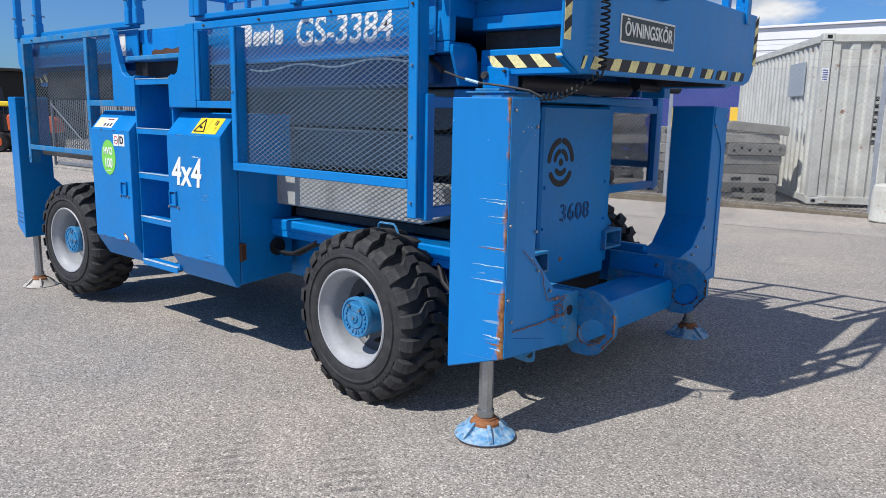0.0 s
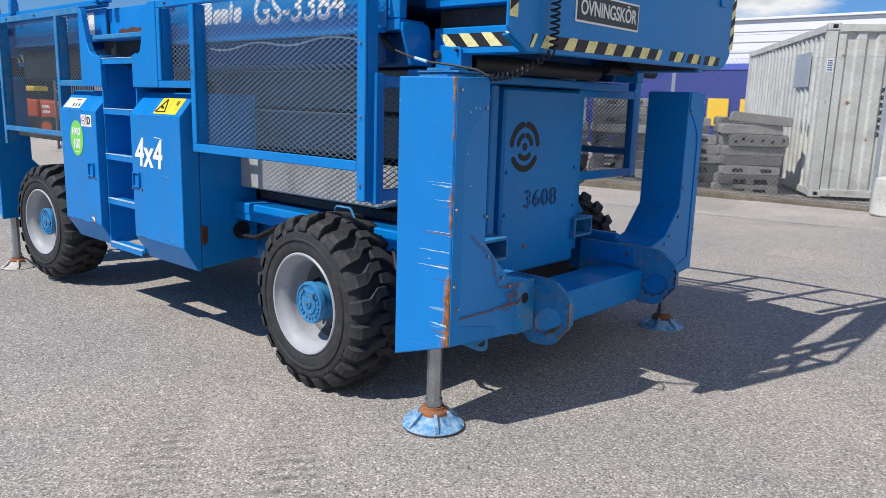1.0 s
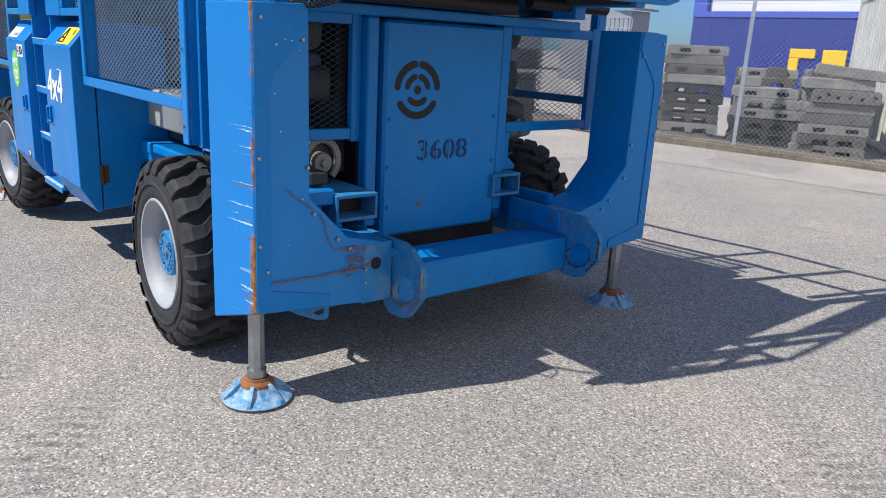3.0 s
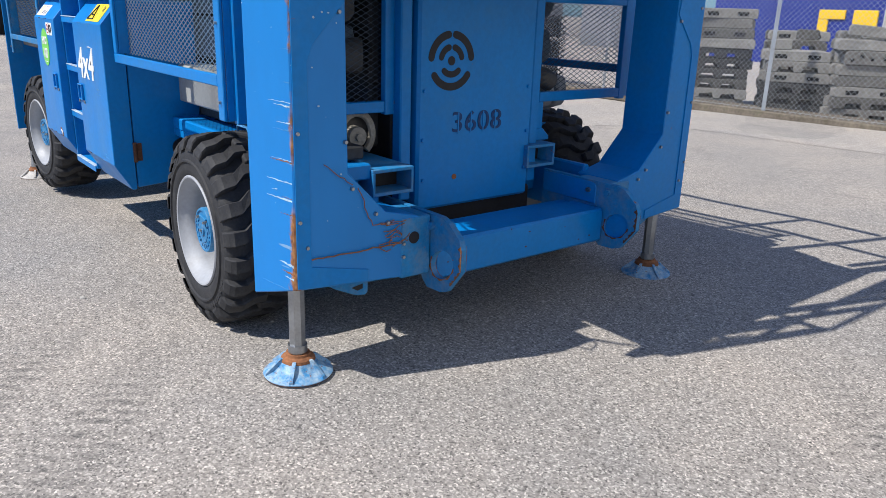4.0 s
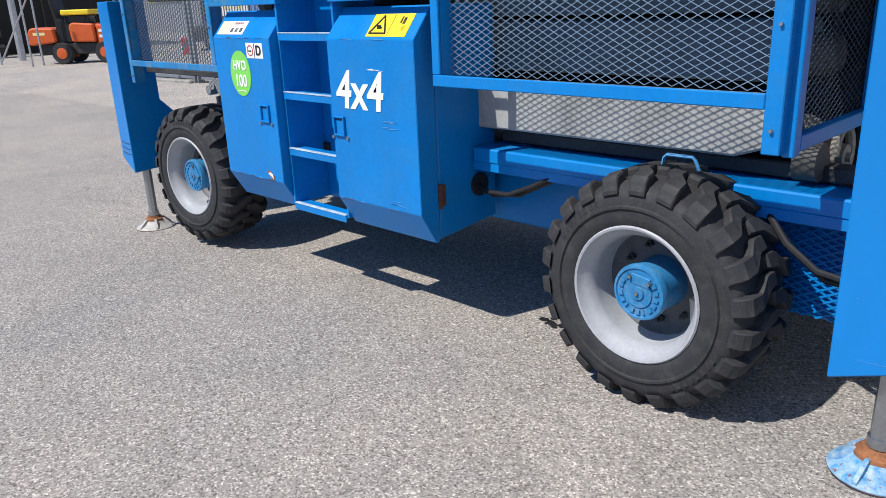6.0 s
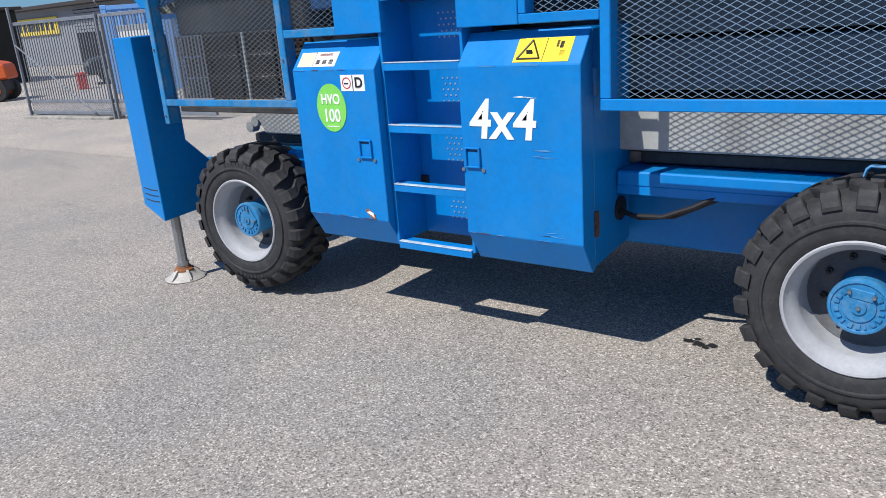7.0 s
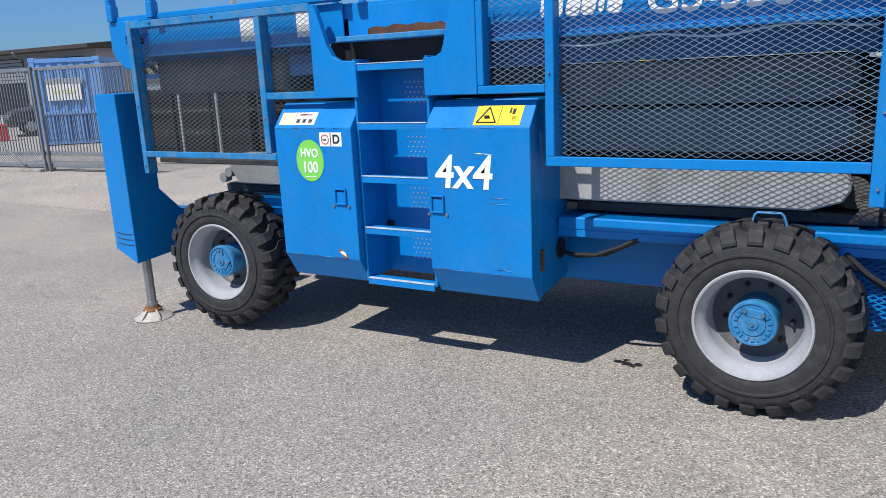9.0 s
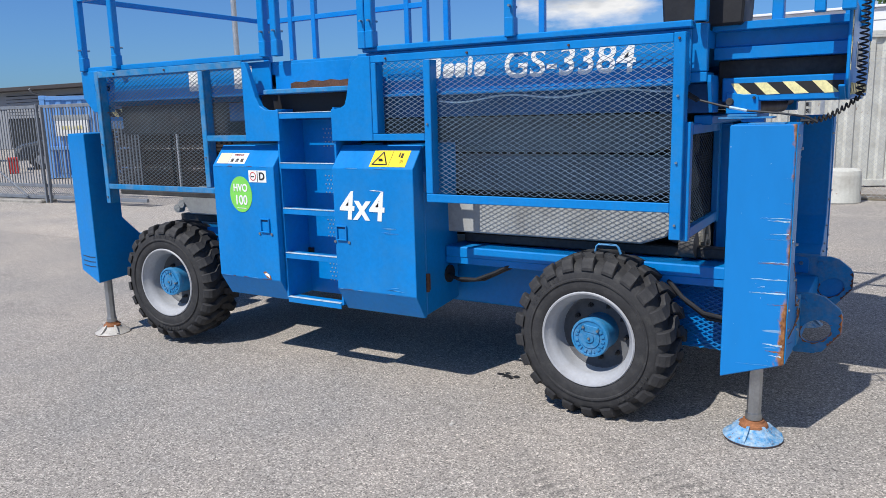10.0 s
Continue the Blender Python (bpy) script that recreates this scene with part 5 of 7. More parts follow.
bm = B()
box(bm, -3.72, 0.47, 0.102, py(0.102), 1.70, 1.775, 0.004)
plat = part("platform", bm, PAINT, lift, "long blue work platform")
for sgn in (0, 1):
    f = (lambda y: py(y)) if sgn else (lambda y: y)
    bm = B()
    box(bm, -3.50, -2.0, f(0.085), f(0.097), 1.598, 1.78, 0.003)
    box(bm, -1.36, 0.41, f(0.085), f(0.097), 1.562, 1.78, 0.003)
    part("side_plate", bm, PAINT, plat)
    # Black plate put where only the shadow under the sill falls.
    bm = B()
    box(bm, -2.12, -1.28, f(0.122), f(0.138), 1.45, 1.60, 0.003)
    part("entry_shade", bm, BLACK, plat, "black plate standing for the shade under the entry sill")
    bm = B()
    box(bm, -3.73, -2.02, f(0.048), f(0.12), 1.79, 1.826, 0.005)
    box(bm, -1.30, 0.42, f(0.048), f(0.12), 1.782, 1.812, 0.005)
    box(bm, -3.50, -2.04, f(0.070), f(0.09), 1.586, 1.597, 0.003)
    box(bm, -1.34, 0.41, f(0.052), f(0.09), 1.545, 1.561, 0.003)
    part("top_lip", bm, PAINT, plat)
    bm = B()
    box(bm, -1.98, -1.36, f(-0.01), f(0.12), 1.585, 1.612, 0.004)
    part("entry_sill", bm, PAINT_WORN, plat, "worn entry sill with bare metal")
    bm = B()
    box(bm, -1.98, -1.34, f(0.10), f(0.118), 1.613, 1.76, 0.003)
    part("entry_plate", bm, PAINT, plat)
    if not sgn:
        bm = B()
        prism(bm, [(-1.86, 1.615), (-1.86, 1.645), (-1.82, 1.655), (-1.75, 1.648), (-1.70, 1.66), (-1.62, 1.650), (-1.56, 1.658), (-1.50, 1.650), (-1.44, 1.655), (-1.40, 1.635), (-1.40, 1.615)], "y", 0.0965, 0.0995, 0)
        part("rust_patch", bm, RUST_DARK, plat)
    # lifting post and the deck extension past it
    bm = B()
    box(bm, 0.405, 0.475, f(0.098), f(0.14), 1.60, 1.80, 0.004)
    part("corner_post", bm, PAINT, plat)
    bm = B()
    box(bm, 0.303, 0.475, f(0.098), f(0.24), 1.556, 1.598, 0.003)
    part("tray", bm, PAINT, plat, "small blue tray below the corner post")
    for x in (0.40, 0.44):
        bm = B()
        cyl(bm, (x, f(0.12), 1.598), (x, f(0.12), 1.610), 0.010, seg=8)
        part("bolt", bm, DARK, plat)
    # Backing added in the shaded blue to fill the dark cavity under the tray.
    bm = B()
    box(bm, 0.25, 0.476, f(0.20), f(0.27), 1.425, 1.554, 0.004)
    part("tray_backing", bm, BLUE_SHADED, plat)
    bm = B()
    prism(bm, [(f(0.10), 1.554), (f(0.10), 1.585), (f(0.23), 1.585), (f(0.247), 1.577), (f(0.256), 1.556), (f(0.272), 1.426), (f(0.15), 1.426)], "x", 0.478, 0.494, 0.002)
    part("slide_plate", bm, PAINT, plat, "rounded blue slide plate")
    bm = B()
    prism(bm, [(0.53, 1.418), (0.53, 1.512), (0.60, 1.500), (0.650, 1.500), (0.662, 1.490), (0.665, 1.418)], "y", f(0.25), f(0.32), 0.003)
    hinge = part("hinge_block", bm, PAINT, plat)
    for x, z, r in ((0.645, 1.485, 0.007), (0.545, 1.470, 0.018)):
        bm = B()
        cyl(bm, (x, f(0.251), z), (x, f(0.236), z), r, r * 0.8, seg=10)
        part("bolt", bm, DARK, hinge)
    if not sgn:
        bm = B()
        box(bm, 0.516, 0.733, 0.16, 0.30, 1.397, 1.404, 0.001)
        box(bm, 0.55, 0.67, 0.18, 0.29, 1.4055, 1.416, 0.001)
        box(bm, 0.61, 0.70, 0.17, 0.21, 1.3835, 1.396, 0.001)
        part("rest_plate", bm, PAINT_WORN, plat, "stacked rest plates")
    bm = B()                      # channel side of the extension
    prism(bm, [(f(0.20), 1.803), (f(0.20), 1.770), (f(0.275), 1.770), (f(0.275), 1.707), (f(0.25), 1.703), (f(0.25), 1.652), (f(0.30), 1.652), (f(0.30), 1.803)], "x", 0.4705, 0.998, 0.002)
    part("deck_extension", bm, PAINT, plat, "blue deck extension with open channel side")
    # Dark block added behind the channel to draw its shaded gap.
    bm = B()
    box(bm, 0.478, 0.997, f(0.33), f(0.37), 1.475, 1.651, 0.003)
    part("gap_backing", bm, DARK, plat)
    bm = B()
    box(bm, 0.508, 0.997, f(0.262), f(0.328), 1.470, 1.573, 0.005)
    low = part("lower_beam", bm, PAINT, plat)
    side = sorted((f(0.2605), f(0.2635)))
    bm = B()
    prism(bm, [(0.545, 1.549), (0.985, 1.547), (0.985, 1.498), (0.578, 1.497)], "y", *side, 0)
    tape = part("hazard_tape", bm, INK, low, "black and cream hazard tape")
    side = sorted((f(0.2595), f(0.2625)))
    for i, x in enumerate((0.528, 0.640, 0.752, 0.866)):
        bm = B()
        prism(bm, [(max(0.545, x), 1.549), (x + 0.048 + 0.004 * (i % 2), 1.548), (x + 0.106, 1.498), (x + 0.050, 1.497)], "y", *side, 0)
        part("stripe", bm, CREAM, tape)
    bm = B()                      # the other end
    prism(bm, [(-3.74, 1.80), (-3.74, 1.62), (-3.64, 1.52), (-3.50, 1.52), (-3.50, 1.565), (-3.46, 1.565), (-3.46, 1.66), (-3.60, 1.66), (-3.60, 1.71), (-3.46, 1.71), (-3.46, 1.80)], "y", f(0.04), f(0.11), 0.004)
    part("end_bracket", bm, PAINT, plat)
    bm = B()
    box(bm, -3.70, -3.42, f(0.172), f(0.24), 1.458, 1.552, 0.004)
    low = part("lower_beam", bm, PAINT, plat)
    bm = B()
    box(bm, -3.695, -3.48, f(0.1705), f(0.1735), 1.486, 1.540, 0)
    tape = part("hazard_tape", bm, CREAM, low, "black and yellow hazard tape")
    for i in range(2):
        bm = B()
        x = -3.695 + 0.105 * i
        prism(bm, [(x, 1.540), (x + 0.052, 1.540), (x + 0.104, 1.486), (x + 0.052, 1.486)], "y", f(0.1695), f(0.172), 0)
        part("stripe", bm, INK, tape)
bm = B()
box(bm, 0.4705, 0.998, 0.302, py(0.302), 1.760, 1.790, 0.003)
part("extension_deck", bm, PAINT, plat)
bm = B()
box(bm, -3.74, -3.70, 0.112, py(0.112), 1.56, 1.80, 0.004)
part("rear_plate", bm, PAINT, plat)
# end box with its sign
bm = B()
prism(bm, [(0.09, 1.86), (0.085, 1.545), (0.11, 1.52), (0.21, 1.468), (1.90, 1.490), (1.97, 1.51), (2.02, 1.57), (2.025, 1.86)], "x", 0.999, 1.012, 0.004)
prism(bm, [(0.10, 1.515), (0.21, 1.468), (1.90, 1.490), (1.97, 1.51), (1.97, 1.522), (0.10, 1.525)], "x", 0.975, 0.999, 0.003)
endbox = part("end_box", bm, PAINT, plat, "blue platform end panel with cut corners")
bm = B()
box(bm, 1.012, 1.016, 0.497, 0.992, 1.601, 1.712, 0.001)
sign = part("sign", bm, WHITE, endbox, "dark training sign with a white border")
bm = B()
box(bm, 1.016, 1.0175, 0.506, 0.983, 1.609, 1.704, 0)
part("sign_field", bm, SIGN_DARK, sign)
lettering("lettering_sign", "ÖVNINGSKÖR", 0.078, Matrix.Translation((1.0185, 0.745, 1.655)) @ END, WHITE, sign, stretch=0.86, fat=0.001)
torn = random.Random(12)


def tape_piece(bm, y0, y1, lean, x0, x1, rag):
    """A leaning piece of tape with ragged ends, on the sloping lower edge of the end panel."""
    lo, hi = 1.4815, 1.532
    down = [(y0 + (y1 - y0) * k / 4 + torn.uniform(-rag, rag), lo + torn.uniform(0, rag)) for k in range(5)]
    up = [(y0 + lean + (y1 - y0) * k / 4 + torn.uniform(-rag, rag), hi - torn.uniform(0, rag)) for k in range(4, -1, -1)]
    prism(bm, [(y, z + 0.013 * y) for y, z in down + up], "x", x0, x1, 0)


for y0, y1, rag in ((0.215, 0.235, 0.004), (0.285, 1.215, 0.004), (1.315, 1.455, 0.006), (1.50, 1.65, 0.007), (1.695, 1.87, 0.007)):
    bm = B()
    tape_piece(bm, y0, y1, 0.02, 1.0118, 1.0135, rag)
    tape = part("hazard_tape", bm, INK, endbox, "torn black and cream hazard tape")
    y = y0 + (0.05 if y0 > 1.2 else 0.0)
    while y < y1 - 0.01:
        bm = B()
        tape_piece(bm, y, min(y + 0.068, y1 - 0.002), 0.03, 1.013, 1.0145, rag * 0.8)
        part("stripe", bm, CREAM, tape)
        y += 0.148
for z0, z1, y0 in ((1.58, 1.84, 0.092), (1.60, 1.84, 2.0)):
    bm = B()
    box(bm, 1.0118, 1.0135, y0, y0 + 0.045, z0, z1, 0)
    tape = part("hazard_tape", bm, CREAM, endbox)
    for k in range(3):
        z = z0 + 0.02 + 0.085 * k
        bm = B()
        prism(bm, [(y0, z), (y0 + 0.045, z + 0.03), (y0 + 0.045, z + 0.07), (y0, z + 0.04)], "x", 1.013, 1.0145, 0)
        part("stripe", bm, INK, tape)
bm = B()                          # roller tube under the deck
cyl(bm, (0.62, 0.36, 1.448), (0.62, 1.335, 1.448), 0.036, seg=18)
cyl(bm, (0.62, 1.432, 1.475), (0.62, 1.95, 1.475), 0.028, seg=18)
part("roller", bm, BLACK, plat, "black roller tube", True)
# lettering on the side plate: the maker's mark as plain shapes, the model as text
for cx, w, h, dz in ((-0.885, 0.10, 0.105, 0.0), (-0.79, 0.062, 0.070, -0.018), (-0.722, 0.062, 0.070, -0.018), (-0.665, 0.024, 0.098, 0.0), (-0.61, 0.062, 0.070, -0.018)):
    bm = B()
    z = 1.682 + dz
    prism(bm, [(cx - w / 2, z - h / 2 + 0.015), (cx - w / 2 + 0.012, z - h / 2), (cx + w / 2 - 0.012, z - h / 2), (cx + w / 2, z - h / 2 + 0.015), (cx + w / 2 + 0.008, z + h / 2 - 0.015),
              (cx + w / 2 - 0.004, z + h / 2), (cx - w / 2 + 0.016, z + h / 2), (cx - w / 2 + 0.006, z + h / 2 - 0.015)], "y", 0.0828, 0.0852, 0)
    part("maker_mark", bm, WHITE, plat, "white shape of the maker's mark")
lettering("lettering_model", "GS-3384", 0.186, Matrix.Translation((-0.155, 0.0842, 1.671)) @ SIDE, WHITE, plat, shear=0.1, stretch=1.0, fat=0.0025, label="white model lettering")
for x0, x1 in ((-2.70, -2.545), (-2.30, -2.15)):
    bm = B()
    box(bm, x0, x1, 0.0828, 0.0852, 1.63, 1.76, 0)
    part("label", bm, WHITE, plat, "blank white notice on the platform side")


# guard rails
def bar(name, p, q, w=0.04, d=0.04, parent=None, label=""):
    bm = B()
    p, q = Vector(p), Vector(q)
    if abs(p.z - q.z) > 0.5 * (p - q).length:
        box(bm, p.x - w / 2, p.x + w / 2, p.y - d / 2, p.y + d / 2, p.z, q.z, 0.004)
    elif abs(p.x - q.x) > abs(p.y - q.y):
        box(bm, p.x, q.x, p.y - d / 2, p.y + d / 2, p.z - w / 2, p.z + w / 2, 0.004)
    else:
        box(bm, p.x - d / 2, p.x + d / 2, p.y, q.y, p.z - w / 2, p.z + w / 2, 0.004)
    return part(name, bm, PAINT, parent or plat, label)


TOP, MIDR, FAR = 2.90, 2.285, 1.86
for y, xs in ((0.045, (-3.70, -3.345, -2.0, -1.905, -1.285, -1.235, -0.42, 0.455)), (FAR, (-3.40, -3.14, -2.19, -2.02, -1.83, -1.04, 0.0, 0.53, 0.98))):
    for x in xs:
        p = bar("rail_post", (x, y, 1.80), (x, y, TOP), 0.045, 0.045)
        bm = B()
        box(bm, x - 0.020, x + 0.028, y - 0.027, y + 0.027, 1.80, 1.89, 0.004)
        part("post_socket", bm, PAINT, p)
        bm = B()
        cyl(bm, (x + 0.012, y - 0.045, 1.94), (x + 0.012, y + 0.045, 1.94), 0.006, seg=8)
        part("pin", bm, STEEL, p)
    for z in (TOP, MIDR):
        bar("rail", (-3.70, y, z), (-2.02, y, z), 0.042, 0.036)
        bar("rail", (-1.22, y, z), (0.475, y, z), 0.042, 0.036)
        bar("rail", (0.50, y, z - 0.02), (1.02, y, z - 0.02), 0.036, 0.03)
    bar("rail_post", (1.0, y, 1.80), (1.0, y, TOP), 0.05, 0.05)
    bar("rail_post", (0.90, y, 1.80), (0.90, y, TOP), 0.04, 0.04)
for z in (TOP, MIDR):
    bar("rail", (1.02, 0.06, z), (1.02, FAR, z), 0.036, 0.03)
    bar("rail", (-3.70, 0.07, z), (-3.70, FAR, z), 0.036, 0.03)
bar("rail_post", (0.725, 0.25, 1.80), (0.725, 0.25, TOP), 0.045, 0.045)
bar("rail_post", (-3.70, FAR, 1.80), (-3.70, FAR, TOP), 0.06, 0.06)
for y, w in ((0.56, 0.05), (0.83, 0.09)):
    bar("rail_post", (1.02, y, 1.80), (1.02, y, TOP), 0.04, w)
bar("toe_rail", (-3.66, 1.945, 1.885), (0.42, 1.945, 1.885), 0.022, 0.022)
bm = B()
box(bm, 1.008, 1.014, 0.92, FAR - 0.03, MIDR + 0.02, TOP - 0.02, 0.002)
part("rail_panel", bm, PAINT, plat, "blue infill sheet on the end rail")
bar("rail", (-1.88, 0.13, 2.13), (-1.30, 0.13, 2.13), 0.03, 0.03)
bar("rail", (-1.83, FAR, 2.37), (-1.30, FAR, 2.37), 0.03, 0.03)
# controls on the platform
bm = B()
prism(bm, [(0.27, 1.79), (0.24, 2.20), (0.62, 2.20), (0.60, 1.79)], "y", 0.16, 0.40, 0.01)
part("control_box", bm, BLACK, plat, "black control box cover on the platform")

# cables
bm = B()
pts = []
for i in range(26 * 8):           # coiled cord hanging at the end
    a = 2 * math.pi * i / 8
    z = 2.05 - 0.57 * i / (26 * 8)
    pts.append((1.045 + 0.016 * math.cos(a), 0.32 + 0.016 * math.sin(a), z))
for i in range(14 * 8):
    a = 2 * math.pi * i / 8
    s = i / (14 * 8)
    c = Vector((1.045 - 0.22 * s, 0.32 - 0.12 * s, 1.48 - 0.10 * s - 0.03 * math.sin(math.pi * s)))
    pts.append((c.x, c.y + 0.012 * math.sin(a), c.z + 0.012 * math.cos(a)))
tube(bm, pts, 0.004, 5)
part("coiled_cord", bm, BLACK, lift, "black coiled electric cord", True)
bm = B()
tube(bm, [(0.33, 0.15, 1.545), (0.37, 0.12, 1.525), (0.414, 0.113, 1.496), (0.44, 0.105, 1.482)], 0.012, 8)
part("cable_plug", bm, BLACK, lift, "black cable plug", True)
bm = B()
tube(bm, [(0.43, 0.11, 1.485), (0.54, 0.09, 1.455), (0.645, 0.08, 1.432), (0.783, 0.08, 1.417), (0.87, 0.10, 1.402), (0.905, 0.12, 1.382), (0.88, 0.18, 1.386), (0.84, 0.20, 1.385)], 0.005, 6)
part("cable", bm, DARK, lift, "", True)
bm = B()
tube(bm, [(0.575, 0.087, 1.4475), (0.645, 0.080, 1.432)], 0.0065, 6)
part("cable_sleeve", bm, PRIMER, lift, "", True)
bm = B()
tube(bm, [(-0.94, 0.28, 0.56), (-0.86, 0.25, 0.545), (-0.74, 0.25, 0.55), (-0.62, 0.25, 0.60), (-0.50, 0.27, 0.665), (-0.46, 0.32, 0.67)], 0.010, 8)
tube(bm, [(-0.94, 0.30, 0.545), (-0.84, 0.27, 0.53), (-0.70, 0.27, 0.55), (-0.58, 0.27, 0.61), (-0.46, 0.30, 0.665)], 0.009, 8)
part("hose", bm, BLACK, lift, "black hydraulic hoses", True)
bm = B()
tube(bm, [(0.30, 0.26, 0.64), (0.38, 0.20, 0.58), (0.48, 0.18, 0.52), (0.60, 0.19, 0.50)], 0.011, 8)
tube(bm, [(0.28, 0.28, 0.65), (0.40, 0.22, 0.55), (0.50, 0.20, 0.49), (0.62, 0.21, 0.48)], 0.009, 8)
part("hose", bm, BLACK, lift, "black hydraulic hoses", True)
bm = B()
tube(bm, [(-0.065, 0.24, 0.72), (-0.045, 0.22, 0.79), (-0.035, 0.22, 0.80), (0.055, 0.22, 0.80), (0.065, 0.22, 0.79), (0.085, 0.24, 0.72)], 0.006, 6)
part("lifting_handle", bm, PAINT_PALE, lift, "", True)
bm = B()
tube(bm, [(-0.85 + 0.03 * i, 0.085, 1.515 - 0.012 * math.sin(i * 0.36) + 0.0005 * i) for i in range(41)], 0.0045, 5)
part("cable", bm, PRIMER, lift, "", True)


# ---- behind the fence on the right ----
FENCE_Y = 9.56
fence = empty("chain_link_fence", (-2.8, FENCE_Y, 0), "galvanised chain-link fence with wire strands above", "fence")
for i, x in enumerate((-11.9, -8.87, -5.85, -2.83, 0.20, 3.22, 6.2)):
    bm = B()
    z = ground_z(x)
    prism(bm, [(x - 0.03, FENCE_Y - 0.03), (x + 0.03, FENCE_Y - 0.03), (x + 0.03, FENCE_Y - 0.022), (x - 0.022, FENCE_Y - 0.022), (x - 0.022, FENCE_Y + 0.03), (x - 0.03, FENCE_Y + 0.03)], "z", z, 2.42, 0.001)
    part("post", bm, GALV, fence)
for z in (2.06, 2.17, 2.29, 2.40, 0.06):
    bm = B()
    tube(bm, [(-11.9, FENCE_Y - 0.036, z), (6.2, FENCE_Y - 0.036, z)], 0.0025, 4)
    part("wire", bm, GALV, fence)
bm = B()
diamonds(bm, (-11.9, FENCE_Y - 0.04, -0.06), (1, 0, 0), (0, 0, 1), 18.1, 2.12, 0.075, 0.075, 0.0032, 0.003)
tagged(part("mesh", bm, GALV, fence, "diamond wire mesh"), kind="stuff")
bm = B()
box(bm, -11.9, 6.2, FENCE_Y - 0.10, FENCE_Y + 0.55, -0.10, 0.035, 0.015)
thing("kerb", bm, surface("soil", (0.16, 0.135, 0.105), 0.95, vary=0.5, coarse=3, fine=30, dirt=(0.06, 0.07, 0.03), dirt_amount=0.4, bump=0.8, dist=0.01), "dirt-covered low kerb under the fence", "kerb", kind="structure")


RUBBER_FOOT = surface("dark_block", (0.055, 0.055, 0.055), 0.85, vary=0.4, coarse=6, fine=40, dirt=(0.16, 0.15, 0.13), dirt_amount=0.4, bump=0.3, piece=0.3)


def block_meshes(kind, w, d, h):
    """A moulded block for fence panels, and its dark openings as (mesh, place) pairs."""
    bm = B()
    hw, hd = w / 2, d / 2
    if kind == "arch":
        prism(bm, [(-hw, 0.0), (-hw, h * 0.8), (-hw * 0.9, h), (hw * 0.9, h), (hw, h * 0.8), (hw, 0.0), (hw * 0.62, 0.0), (hw * 0.58, h * 0.5), (hw * 0.16, h * 0.5), (hw * 0.12, 0.0),
                   (-hw * 0.12, 0.0), (-hw * 0.16, h * 0.5), (-hw * 0.58, h * 0.5), (-hw * 0.62, 0.0)], "y", -hd, hd, 0.008)
        spots = []
    else:
        prism(bm, [(-hw, 0.0), (-hw, h * 0.75), (-hw * 0.94, h), (hw * 0.95, h), (hw, h * 0.7), (hw * 0.99, 0.0)], "y", -hd, hd, 0.01)
        spots = {"plain": [], "slots": [(-0.5, 0.45), (0.5, 0.45)], "holes": [(-0.8, 0.35), (-0.55, 0.62), (-0.25, 0.45), (0.1, 0.5), (0.45, 0.4), (0.8, 0.55)]}[kind]
    body = mesh_from("block", bm, CONCRETE)
    bm = B()
    if kind == "holes":
        cyl(bm, (0, -0.004, 0), (0, 0.02, 0), 0.026, seg=12)
    else:
        box(bm, -0.085, 0.085, -0.003, 0.02, -h * 0.2, h * 0.2, 0.003)
    return body, mesh_from("opening", bm, CLAD_BLACK), [(u * hw, -hd, v * h) for u, v in spots]


BLOCKS = {}
for kind, w, d, h in (("arch", 0.90, 0.26, 0.155), ("slots", 0.90, 0.26, 0.150), ("plain", 0.92, 0.28, 0.150), ("holes", 0.92, 0.30, 0.19), ("short", 0.30, 0.26, 0.15)):
    BLOCKS[kind] = (*block_meshes("plain" if kind == "short" else kind, w, d, h), h)
DARK_ARCH = BLOCKS["arch"][0].copy()
DARK_ARCH.materials[0] = RUBBER_FOOT


def fence_foot(m, kind, dark=False):
    body, opening, spots, _ = BLOCKS[kind]
    ob = tagged(new("rubber_block" if dark else "concrete_block", DARK_ARCH if dark else body), "black rubber fence block in a stack" if dark else "weathered grey concrete fence block in a stack", "block", "stacked fence blocks")
    ob.matrix_basis = m
    for p in spots:
        h = new("opening", opening)
        h.location = p
        h.parent = ob
    return ob


rng = random.Random(11)
STACKS = (
    (-4.25, 10.48, 33, ("arch", "arch", "arch", "dark", "dark", "dark", "plain", "slots", "plain", "slots")),
    (-2.98, 10.55, 33, ("dark", "dark", "dark", "slots", "arch", "slots", "short", "short")),
    (-2.03, 10.72, 36, ("arch", "arch", "slots", "plain", "plain", "holes", "plain", "short")),
    (-5.7, 10.9, 30, ("arch", "arch", "dark", "plain", "slots", "plain", "arch")),
    (-3.6, 11.6, 33, ("arch", "slots", "plain", "arch", "slots", "plain", "arch", "slots")),
    (-2.55, 11.9, 33, ("arch", "plain", "slots", "plain", "arch", "slots", "plain", "plain")),
)
